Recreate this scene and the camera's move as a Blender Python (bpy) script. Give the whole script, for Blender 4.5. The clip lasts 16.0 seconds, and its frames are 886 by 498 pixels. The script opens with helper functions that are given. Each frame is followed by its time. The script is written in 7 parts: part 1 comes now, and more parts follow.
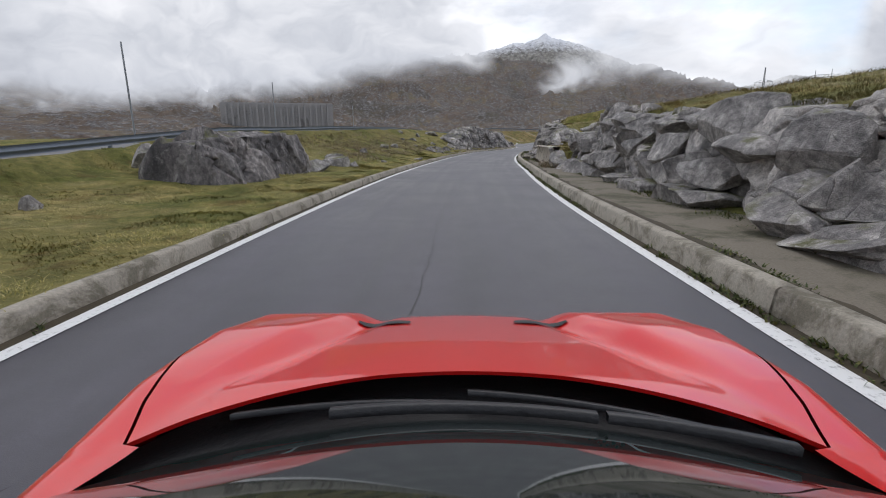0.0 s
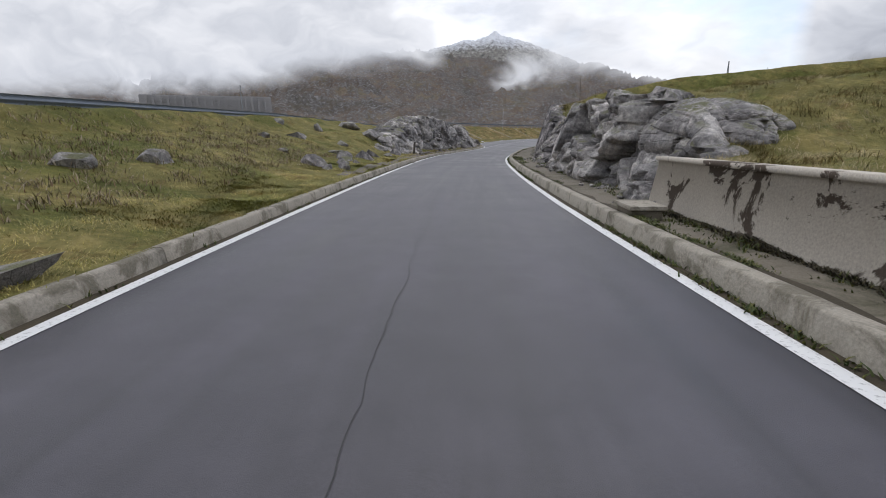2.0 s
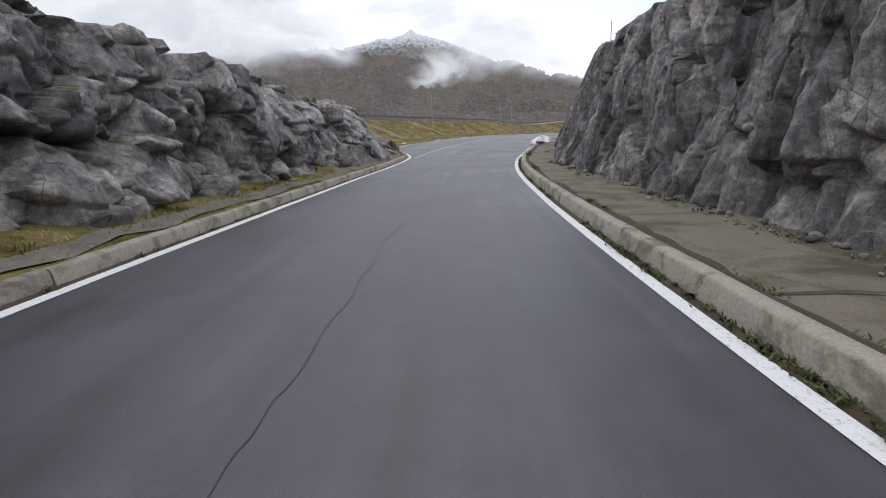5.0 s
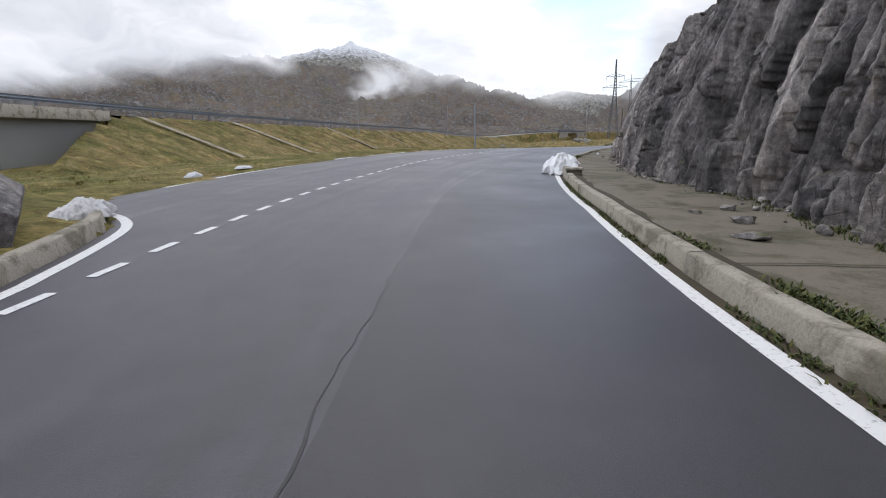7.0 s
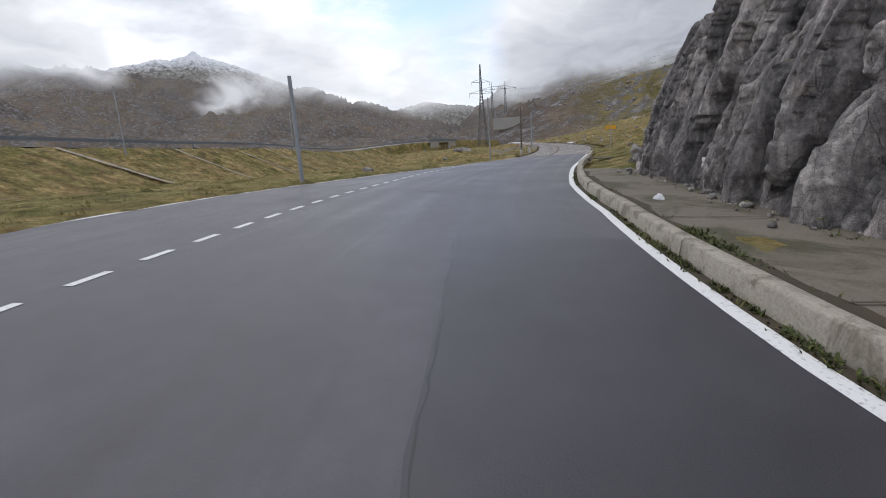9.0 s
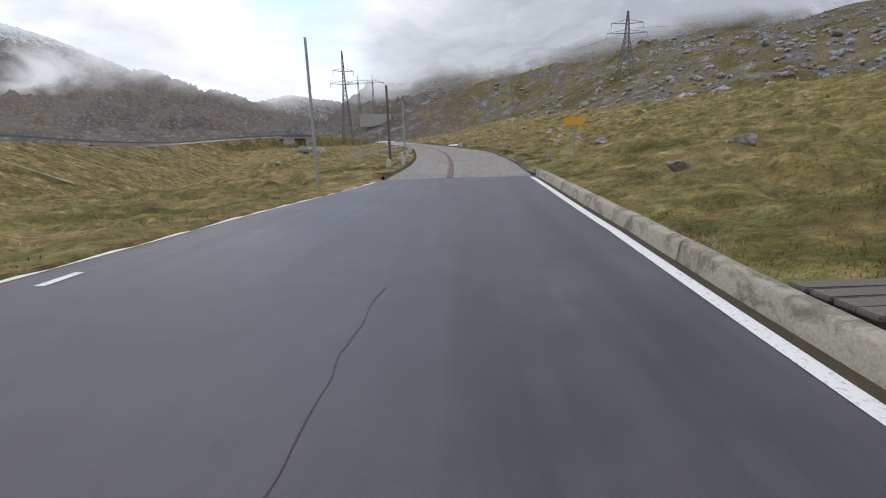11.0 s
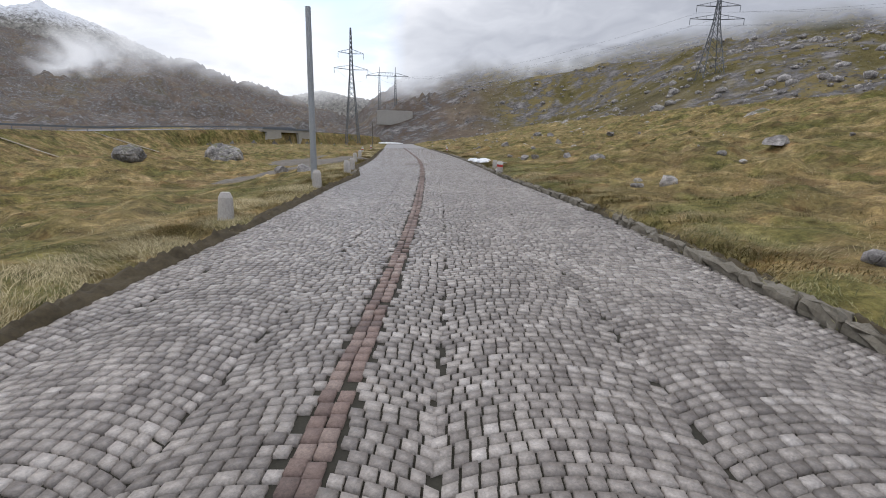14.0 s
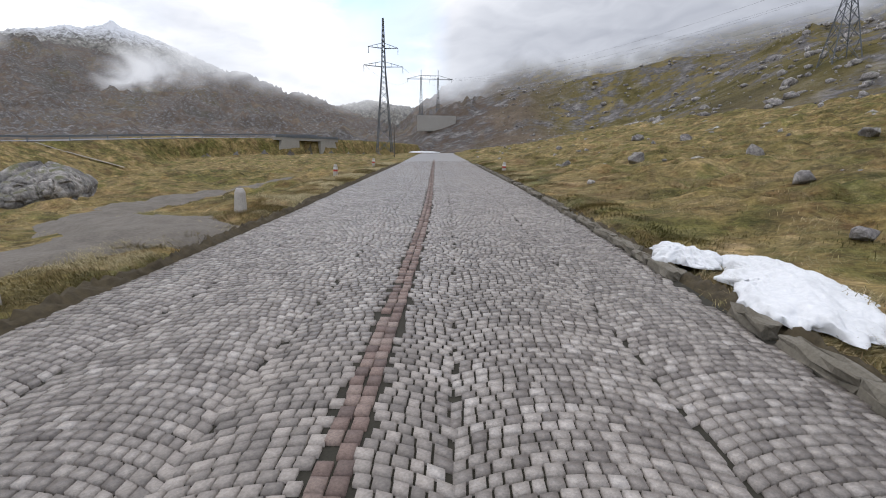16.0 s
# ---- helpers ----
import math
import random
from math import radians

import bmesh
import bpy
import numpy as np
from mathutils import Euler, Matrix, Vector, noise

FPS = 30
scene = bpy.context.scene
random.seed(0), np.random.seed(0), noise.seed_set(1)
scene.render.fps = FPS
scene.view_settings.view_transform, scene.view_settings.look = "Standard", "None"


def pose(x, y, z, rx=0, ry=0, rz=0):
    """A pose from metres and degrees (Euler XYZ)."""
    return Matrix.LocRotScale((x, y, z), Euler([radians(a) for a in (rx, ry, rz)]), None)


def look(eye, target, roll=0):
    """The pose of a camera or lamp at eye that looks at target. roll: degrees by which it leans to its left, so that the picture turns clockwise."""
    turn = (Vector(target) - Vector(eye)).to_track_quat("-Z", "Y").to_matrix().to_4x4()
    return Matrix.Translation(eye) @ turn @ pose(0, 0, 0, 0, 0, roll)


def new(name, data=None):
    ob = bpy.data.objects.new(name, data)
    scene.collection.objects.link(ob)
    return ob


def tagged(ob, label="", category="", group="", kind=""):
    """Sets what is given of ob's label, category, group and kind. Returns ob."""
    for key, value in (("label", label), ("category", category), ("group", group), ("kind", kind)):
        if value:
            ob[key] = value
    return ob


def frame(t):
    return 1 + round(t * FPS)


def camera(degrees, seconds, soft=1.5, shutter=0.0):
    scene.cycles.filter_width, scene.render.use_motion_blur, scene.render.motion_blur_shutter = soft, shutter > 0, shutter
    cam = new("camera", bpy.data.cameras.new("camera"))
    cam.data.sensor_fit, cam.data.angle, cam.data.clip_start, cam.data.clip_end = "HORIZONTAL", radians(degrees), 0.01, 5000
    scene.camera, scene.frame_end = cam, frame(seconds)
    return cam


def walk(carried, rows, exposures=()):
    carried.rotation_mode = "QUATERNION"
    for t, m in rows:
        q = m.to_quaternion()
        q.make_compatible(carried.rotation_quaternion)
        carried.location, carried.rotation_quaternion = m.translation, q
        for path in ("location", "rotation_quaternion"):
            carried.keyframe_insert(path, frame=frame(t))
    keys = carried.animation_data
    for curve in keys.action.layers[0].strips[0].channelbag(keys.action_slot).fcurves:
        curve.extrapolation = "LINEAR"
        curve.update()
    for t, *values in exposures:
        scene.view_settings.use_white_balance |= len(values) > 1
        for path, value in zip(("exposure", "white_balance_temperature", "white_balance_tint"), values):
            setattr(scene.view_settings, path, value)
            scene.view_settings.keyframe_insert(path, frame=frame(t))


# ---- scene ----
cam = camera(86.4, 16.0, 1.0)
ROWS = [
    (0.0, 0.0, 0.0, 1.5, 76.96, -0.66, -0.44),
    (0.5, 0.287, 6.598, 1.501, 76.87, -0.75, -1.69),
    (1.0, 0.736, 13.398, 1.491, 76.79, -1.02, -3.05),
    (1.5, 1.376, 20.374, 1.474, 76.73, -0.86, -4.58),
    (2.0, 2.212, 27.462, 1.44, 76.57, -0.65, -6.0),
    (2.5, 3.222, 34.582, 1.405, 76.67, -0.84, -7.25),
    (3.0, 4.367, 41.666, 1.36, 76.45, -1.47, -8.26),
    (3.5, 5.626, 48.642, 1.315, 76.66, -1.93, -9.34),
    (4.0, 6.98, 55.46, 1.282, 76.55, -2.28, -10.27),
    (4.5, 8.434, 62.095, 1.224, 76.31, -2.25, -11.85),
    (5.0, 10.124, 68.519, 1.151, 76.3, -2.24, -14.81),
    (5.5, 12.044, 74.729, 1.089, 76.46, -2.06, -16.35),
    (6.0, 13.999, 80.779, 1.056, 76.79, -1.32, -16.74),
    (6.5, 16.049, 86.645, 1.061, 77.14, -0.68, -19.21),
    (7.0, 18.325, 92.273, 1.109, 77.57, -1.23, -21.95),
    (7.5, 20.81, 97.668, 1.189, 77.81, -2.51, -24.73),
    (8.0, 23.53, 102.846, 1.306, 78.29, -3.52, -27.95),
    (8.5, 26.549, 107.818, 1.45, 78.3, -3.68, -31.92),
    (9.0, 29.966, 112.544, 1.59, 78.26, -3.79, -37.06),
    (9.5, 33.831, 116.989, 1.714, 77.97, -3.69, -42.01),
    (10.0, 38.116, 121.168, 1.816, 77.81, -4.21, -46.47),
    (10.5, 42.781, 125.108, 1.9, 77.57, -3.48, -50.13),
    (11.0, 47.761, 128.87, 1.955, 77.28, -1.97, -52.71),
    (11.5, 52.992, 132.524, 1.988, 77.14, -0.99, -54.44),
    (12.0, 58.413, 136.137, 2.008, 77.15, -0.29, -55.05),
    (12.5, 63.902, 139.846, 2.086, 77.94, 0.26, -53.84),
    (13.0, 69.355, 143.714, 2.186, 77.55, 0.71, -52.67),
    (13.5, 74.732, 147.688, 2.278, 77.9, 1.23, -51.51),
    (14.0, 79.988, 151.764, 2.383, 77.65, 1.22, -50.04),
    (14.5, 85.101, 155.939, 2.465, 77.7, 0.9, -48.63),
    (15.0, 90.04, 160.192, 2.572, 77.96, 0.82, -47.05),
    (15.5, 94.769, 164.484, 2.683, 77.86, 0.35, -45.69),
    (16.0, 99.277, 168.756, 2.809, 78.38, 0.63, -44.55),
]
EXPOSURES = [(0.0, -0.15, 6300, 12), (4.0, 0.0, 6300, 12), (7.0, 0.1, 6300, 12), (8.5, 0.0, 6300, 12), (9.3, -0.12, 6300, 12), (10.2, -0.05, 6300, 12), (12.5, 0.1, 6300, 12), (16.0, 0.08, 6300, 12)]
walk(cam, [(r[0], pose(r[1], r[2], r[3], r[4], 0, r[6]) @ pose(0, 0, 0, 0, 0, r[5])) for r in ROWS], EXPOSURES)

# ---- world, sun ----
SUN_AZ, SUN_EL = radians(20), radians(58)
world = bpy.data.worlds.new("sky")
scene.world = world
world.use_nodes = True
wt = world.node_tree
wn, wl = wt.nodes, wt.links
sky = wn.new("ShaderNodeTexSky")
sky.sky_type, sky.sun_disc = "NISHITA", False
sky.sun_elevation, sky.sun_rotation = SUN_EL, SUN_AZ
sky.air_density, sky.dust_density = 1.0, 1.2
geo = wn.new("ShaderNodeTexCoord")
stretch = wn.new("ShaderNodeMapping")
stretch.inputs["Scale"].default_value = (1.0, 1.0, 2.6)
wl.new(geo.outputs["Generated"], stretch.inputs["Vector"])


def sky_noise(scale, detail, rough, lo, hi):
    n = wn.new("ShaderNodeTexNoise")
    n.inputs["Scale"].default_value, n.inputs["Detail"].default_value = scale, detail
    n.inputs["Roughness"].default_value = rough
    wl.new(stretch.outputs["Vector"], n.inputs["Vector"])
    m = wn.new("ShaderNodeMapRange")
    m.interpolation_type = "SMOOTHSTEP"
    m.inputs["From Min"].default_value, m.inputs["From Max"].default_value = lo, hi
    wl.new(n.outputs["Fac"], m.inputs["Value"])
    return m.outputs["Result"]


cover = sky_noise(2.3, 8, 0.58, 0.36, 0.54)
shade = sky_noise(3.1, 7, 0.55, 0.34, 0.62)
tone = wn.new("ShaderNodeMix")
tone.data_type = "RGBA"
tone.inputs["A"].default_value, tone.inputs["B"].default_value = (0.70, 0.735, 0.79, 1), (1.28, 1.28, 1.28, 1)
wl.new(shade, tone.inputs["Factor"])
blue = wn.new("ShaderNodeMix")
blue.data_type, blue.blend_type = "RGBA", "MULTIPLY"
blue.inputs["Factor"].default_value = 1.0
blue.inputs["B"].default_value = (0.16, 0.16, 0.16, 1)
wl.new(sky.outputs["Color"], blue.inputs["A"])
mixed = wn.new("ShaderNodeMix")
mixed.data_type = "RGBA"
wl.new(cover, mixed.inputs["Factor"])
wl.new(blue.outputs["Result"], mixed.inputs["A"])
wl.new(tone.outputs["Result"], mixed.inputs["B"])
wl.new(mixed.outputs["Result"], wn["Background"].inputs["Color"])
wn["Background"].inputs["Strength"].default_value = 1.12

sun_data = bpy.data.lights.new("sun", "SUN")
sun_data.energy, sun_data.angle, sun_data.color = 0.7, radians(35), (1.0, 0.95, 0.88)
sun = new("sun", sun_data)
sun.matrix_world = look((0, 0, 0), (-math.sin(SUN_AZ) * math.cos(SUN_EL), -math.cos(SUN_AZ) * math.cos(SUN_EL), -math.sin(SUN_EL)))

# ---- materials ----
def material(name, rough=0.8, metal=0.0, spec=0.5):
    m = bpy.data.materials.new(name)
    m.use_nodes = True
    b = m.node_tree.nodes["Principled BSDF"]
    b.inputs["Roughness"].default_value, b.inputs["Metallic"].default_value = rough, metal
    b.inputs["Specular IOR Level"].default_value = spec
    return m, m.node_tree, b


def coords(t, kind="Object", scale=(1, 1, 1)):
    c = t.nodes.new("ShaderNodeTexCoord")
    mp = t.nodes.new("ShaderNodeMapping")
    mp.inputs["Scale"].default_value = scale
    t.links.new(c.outputs[kind], mp.inputs["Vector"])
    return mp.outputs["Vector"]


def noise_of(t, vec, scale, detail=5, rough=0.55, dist=0.0):
    n = t.nodes.new("ShaderNodeTexNoise")
    for k, v in (("Scale", scale), ("Detail", detail), ("Roughness", rough), ("Distortion", dist)):
        n.inputs[k].default_value = v
    t.links.new(vec, n.inputs["Vector"])
    return n.outputs["Fac"]


def ramp(t, fac, stops):
    r = t.nodes.new("ShaderNodeValToRGB")
    el = r.color_ramp.elements
    while len(el) < len(stops):
        el.new(0.5)
    for e, (p, c) in zip(el, stops):
        e.position, e.color = p, (*c, 1) if len(c) == 3 else c
    t.links.new(fac, r.inputs["Fac"])
    return r.outputs["Color"]


def mix(t, fac, a, b, mode="MIX"):
    m = t.nodes.new("ShaderNodeMix")
    m.data_type, m.blend_type = "RGBA", mode
    for key, v in (("Factor", fac), ("A", a), ("B", b)):
        if isinstance(v, (int, float)):
            m.inputs[key].default_value = v
        elif isinstance(v, tuple):
            m.inputs[key].default_value = (*v, 1)
        else:
            t.links.new(v, m.inputs[key])
    return m.outputs["Result"]


def bump(t, b, height, strength=0.5, dist=0.02):
    n = t.nodes.new("ShaderNodeBump")
    n.inputs["Strength"].default_value, n.inputs["Distance"].default_value = strength, dist
    t.links.new(height, n.inputs["Height"])
    t.links.new(n.outputs["Normal"], b.inputs["Normal"])


def simple(name, c1, c2, scale=4.0, rough=0.8, metal=0.0, bumps=0.3, fine=60.0, rand=0.0, spec=0.4):
    """A surface of two tones with coarse and fine grain."""
    m, t, b = material(name, rough, metal, spec)
    v = coords(t)
    a = noise_of(t, v, scale)
    f = noise_of(t, v, fine, 3)
    col = mix(t, a, c1, c2)
    col = mix(t, 0.35, col, ramp(t, f, [(0.3, (0.25, 0.25, 0.25)), (0.7, (0.8, 0.8, 0.8))]), "OVERLAY")
    if rand:
        o = t.nodes.new("ShaderNodeObjectInfo")
        col = mix(t, rand, col, ramp(t, o.outputs["Random"], [(0, (0.15, 0.15, 0.15)), (1, (0.85, 0.85, 0.85))]), "OVERLAY")
    t.links.new(col, b.inputs["Base Color"])
    if bumps:
        bump(t, b, f, bumps, 0.01)
    return m


def rock_material(name, dark, mid, light, streak=(1, 1, 0.35), moss=0.0, cells=(1.5, 1.5, 1.2)):
    m, t, b = material(name, 0.72, spec=0.45)
    v = coords(t, scale=streak)
    v1 = coords(t)
    big = noise_of(t, v, 0.9, 8, 0.62, 0.4)
    fine = noise_of(t, v1, 9, 8, 0.65)
    grit = noise_of(t, v1, 55, 4, 0.6)
    col = ramp(t, big, [(0.30, dark), (0.48, mid), (0.60, light), (0.75, mid)])
    col = mix(t, 0.55, col, ramp(t, fine, [(0.34, (0.14, 0.14, 0.15)), (0.62, (0.82, 0.81, 0.80))]), "OVERLAY")
    col = mix(t, 0.5, col, ramp(t, grit, [(0.33, (0.2, 0.2, 0.2)), (0.67, (0.8, 0.8, 0.8))]), "OVERLAY")
    lich = ramp(t, noise_of(t, v1, 3.2, 8, 0.75), [(0.55, (0, 0, 0)), (0.63, (1, 1, 1))])
    col = mix(t, mix(t, 0.5, (0, 0, 0), lich), col, (0.44, 0.43, 0.40))
    wet = ramp(t, noise_of(t, coords(t, scale=(1.3, 1.3, 0.25)), 0.8, 7, 0.7, 0.5), [(0.56, (0, 0, 0)), (0.66, (1, 1, 1))])
    col = mix(t, mix(t, 0.6, (0, 0, 0), wet), col, tuple(0.75 * c for c in dark))
    rust = ramp(t, noise_of(t, v1, 1.3, 7, 0.7), [(0.62, (0, 0, 0)), (0.72, (1, 1, 1))])
    col = mix(t, mix(t, 0.4, (0, 0, 0), rust), col, (0.17, 0.115, 0.06))
    warp = t.nodes.new("ShaderNodeTexNoise")
    warp.inputs["Scale"].default_value, warp.inputs["Detail"].default_value = 1.7, 5
    t.links.new(v1, warp.inputs["Vector"])
    joined = mix(t, 0.28, coords(t, scale=cells), warp.outputs["Color"], "ADD")
    edges, tones = [], None
    for k, sc in enumerate((1.0, 2.9)):
        vo = t.nodes.new("ShaderNodeTexVoronoi")
        vo.feature, vo.inputs["Scale"].default_value = "DISTANCE_TO_EDGE", sc
        t.links.new(joined, vo.inputs["Vector"])
        edges.append(ramp(t, vo.outputs["Distance"], [(0.0, (1, 1, 1)), (0.016 if k == 0 else 0.022, (0, 0, 0))]))
        vc = t.nodes.new("ShaderNodeTexVoronoi")
        vc.inputs["Scale"].default_value = sc
        t.links.new(joined, vc.inputs["Vector"])
        sv = t.nodes.new("ShaderNodeSeparateColor")
        t.links.new(vc.outputs["Color"], sv.inputs[0])
        col = mix(t, 0.42, col, ramp(t, sv.outputs[0], [(0.0, (0.22, 0.22, 0.23)), (1.0, (0.76, 0.75, 0.74))]), "OVERLAY")
    broken = ramp(t, noise_of(t, v1, 2.0, 4), [(0.40, (0, 0, 0)), (0.56, (1, 1, 1))])
    joint = mix(t, 1.0, mix(t, 0.5, edges[0], edges[1], "ADD"), broken, "MULTIPLY")
    col = mix(t, mix(t, 0.28, (0, 0, 0), joint), col, tuple(0.5 * c for c in dark))
    bt = t.nodes.new("ShaderNodeAttribute")
    bt.attribute_name = "block_tone"
    lift = t.nodes.new("ShaderNodeMath")
    lift.operation, lift.inputs[1].default_value = "ADD", 0.5
    t.links.new(bt.outputs["Fac"], lift.inputs[0])
    col = mix(t, 0.75, col, ramp(t, lift.outputs[0], [(0.0, (0.10, 0.10, 0.11)), (0.5, (0.5, 0.5, 0.5)), (1.0, (0.86, 0.85, 0.83))]), "OVERLAY")
    if moss:
        g = t.nodes.new("ShaderNodeNewGeometry")
        sp = t.nodes.new("ShaderNodeSeparateXYZ")
        t.links.new(g.outputs["Normal"], sp.inputs[0])
        up = ramp(t, sp.outputs["Z"], [(0.72, (0, 0, 0)), (0.92, (1, 1, 1))])
        patch = ramp(t, noise_of(t, v1, 1.6, 5), [(0.5 - 0.1 * moss, (0, 0, 0)), (0.62 - 0.1 * moss, (1, 1, 1))])
        col = mix(t, mix(t, 1.0, up, patch, "MULTIPLY"), col, (0.10, 0.10, 0.035))
    t.links.new(col, b.inputs["Base Color"])
    h = mix(t, 0.4, mix(t, 0.5, fine, grit), joint, "SUBTRACT")
    bump(t, b, h, 1.0, 0.045)
    return m


def grass_patches(t, v, col):
    """Mossy green, straw-coloured and rust-brown patches that ground and blades share."""
    moss = ramp(t, noise_of(t, v, 0.33, 6, 0.65, 0.5), [(0.50, (0, 0, 0)), (0.58, (1, 1, 1))])
    straw = ramp(t, noise_of(t, v, 0.75, 6, 0.65, 0.8), [(0.47, (0, 0, 0)), (0.60, (1, 1, 1))])
    rust = ramp(t, noise_of(t, v, 1.3, 5, 0.65, 0.3), [(0.56, (0, 0, 0)), (0.64, (1, 1, 1))])
    col = mix(t, mix(t, 0.6, (0, 0, 0), straw), col, mix(t, 1.0, col, (1.66, 1.50, 1.60), "MULTIPLY"))
    col = mix(t, mix(t, 0.75, (0, 0, 0), moss), col, mix(t, 1.0, col, (0.58, 0.72, 0.50), "MULTIPLY"))
    return mix(t, mix(t, 0.6, (0, 0, 0), rust), col, mix(t, 1.0, col, (0.62, 0.47, 0.42), "MULTIPLY"))


def ground_material():
    m, t, b = material("grass_ground", 0.95, spec=0.15)
    v = coords(t)
    big = noise_of(t, v, 0.11, 6, 0.6, 0.3)
    mid = noise_of(t, v, 0.9, 6, 0.65)
    fine = noise_of(t, v, 14, 5, 0.7)
    tuft = noise_of(t, v, 45, 3, 0.6)
    col = ramp(t, big, [(0.36, (0.078, 0.080, 0.028)), (0.45, (0.155, 0.130, 0.056)), (0.54, (0.245, 0.196, 0.100)), (0.64, (0.11, 0.095, 0.040))])
    col2 = ramp(t, mid, [(0.36, (0.026, 0.023, 0.010)), (0.47, (0.135, 0.112, 0.044)), (0.56, (0.20, 0.165, 0.07)), (0.66, (0.34, 0.275, 0.16))])
    col = mix(t, 0.55, col, col2)
    clump = noise_of(t, v, 3.4, 5, 0.7, 0.6)
    col = mix(t, 0.75, col, ramp(t, clump, [(0.32, (0.17, 0.17, 0.15)), (0.66, (0.80, 0.79, 0.75))]), "OVERLAY")
    col = mix(t, 0.6, col, ramp(t, fine, [(0.3, (0.2, 0.2, 0.18)), (0.68, (0.75, 0.75, 0.72))]), "OVERLAY")
    rust = ramp(t, noise_of(t, v, 0.35, 7, 0.7, 0.4), [(0.50, (0, 0, 0)), (0.66, (1, 1, 1))])
    col = mix(t, mix(t, 0.6, (0, 0, 0), rust), col, (0.105, 0.066, 0.034))
    col = mix(t, 1.0, col, (1.10, 1.06, 1.04), "MULTIPLY")
    sy = t.nodes.new("ShaderNodeSeparateXYZ")
    t.links.new(v, sy.inputs[0])
    along = t.nodes.new("ShaderNodeMapRange")
    along.inputs["From Min"].default_value, along.inputs["From Max"].default_value = 60.0, 165.0
    along.inputs["To Min"].default_value, along.inputs["To Max"].default_value = 0.6, 0.0
    t.links.new(sy.outputs["Y"], along.inputs["Value"])
    green = mix(t, clump, (0.07, 0.082, 0.022), (0.225, 0.215, 0.062))
    col = grass_patches(t, v, mix(t, along.outputs["Result"], col, green))
    t.links.new(col, b.inputs["Base Color"])
    bump(t, b, mix(t, 0.5, clump, mix(t, 0.5, fine, tuft)), 1.0, 0.12)
    return m


def hill_material():
    m, t, b = material("alpine_hillside", 0.95, spec=0.1)
    v = coords(t)
    big = noise_of(t, v, 0.006, 8, 0.65, 0.5)
    mid = noise_of(t, v, 0.028, 9, 0.68, 0.6)
    fine = noise_of(t, v, 0.13, 8, 0.72)
    bare = ramp(t, big, [(0.34, (0.125, 0.110, 0.070)), (0.44, (0.155, 0.122, 0.088)), (0.52, (0.128, 0.098, 0.078)), (0.62, (0.095, 0.086, 0.070))])
    turf = ramp(t, mid, [(0.36, (0.075, 0.066, 0.024)), (0.5, (0.19, 0.155, 0.060)), (0.64, (0.29, 0.228, 0.105))])
    sp = t.nodes.new("ShaderNodeVectorMath")
    sp.operation, sp.inputs[1].default_value = "DOT_PRODUCT", (0.0025, -0.0025, 0.0)
    t.links.new(v, sp.inputs[0])
    ad = t.nodes.new("ShaderNodeMath")
    ad.operation = "ADD"
    t.links.new(sp.outputs["Value"], ad.inputs[0])
    t.links.new(big, ad.inputs[1])
    col = mix(t, ramp(t, ad.outputs[0], [(0.40, (0, 0, 0)), (0.56, (1, 1, 1))]), bare, turf)
    small = noise_of(t, v, 0.55, 6, 0.7)
    rocks = ramp(t, mid, [(0.42, (0, 0, 0)), (0.50, (1, 1, 1))])
    rock = ramp(t, fine, [(0.35, (0.032, 0.030, 0.031)), (0.5, (0.10, 0.095, 0.095)), (0.66, (0.20, 0.188, 0.182))])
    rock = mix(t, 0.6, rock, ramp(t, small, [(0.35, (0.22, 0.22, 0.22)), (0.65, (0.78, 0.78, 0.78))]), "OVERLAY")
    col = mix(t, mix(t, 1.0, rocks, ramp(t, fine, [(0.44, (0, 0, 0)), (0.52, (1, 1, 1))]), "MULTIPLY"), col, rock)
    speck = ramp(t, small, [(0.60, (0, 0, 0)), (0.66, (1, 1, 1))])
    col = mix(t, mix(t, 0.75, (0, 0, 0), speck), col, (0.20, 0.195, 0.19))
    pit = ramp(t, small, [(0.34, (1, 1, 1)), (0.41, (0, 0, 0))])
    col = mix(t, mix(t, 0.6, (0, 0, 0), pit), col, (0.030, 0.027, 0.016))
    col = mix(t, 0.6, col, ramp(t, fine, [(0.3, (0.2, 0.2, 0.2)), (0.7, (0.76, 0.76, 0.76))]), "OVERLAY")
    t.links.new(col, b.inputs["Base Color"])
    bump(t, b, mix(t, 0.5, mid, fine), 1.0, 3.0)
    return m


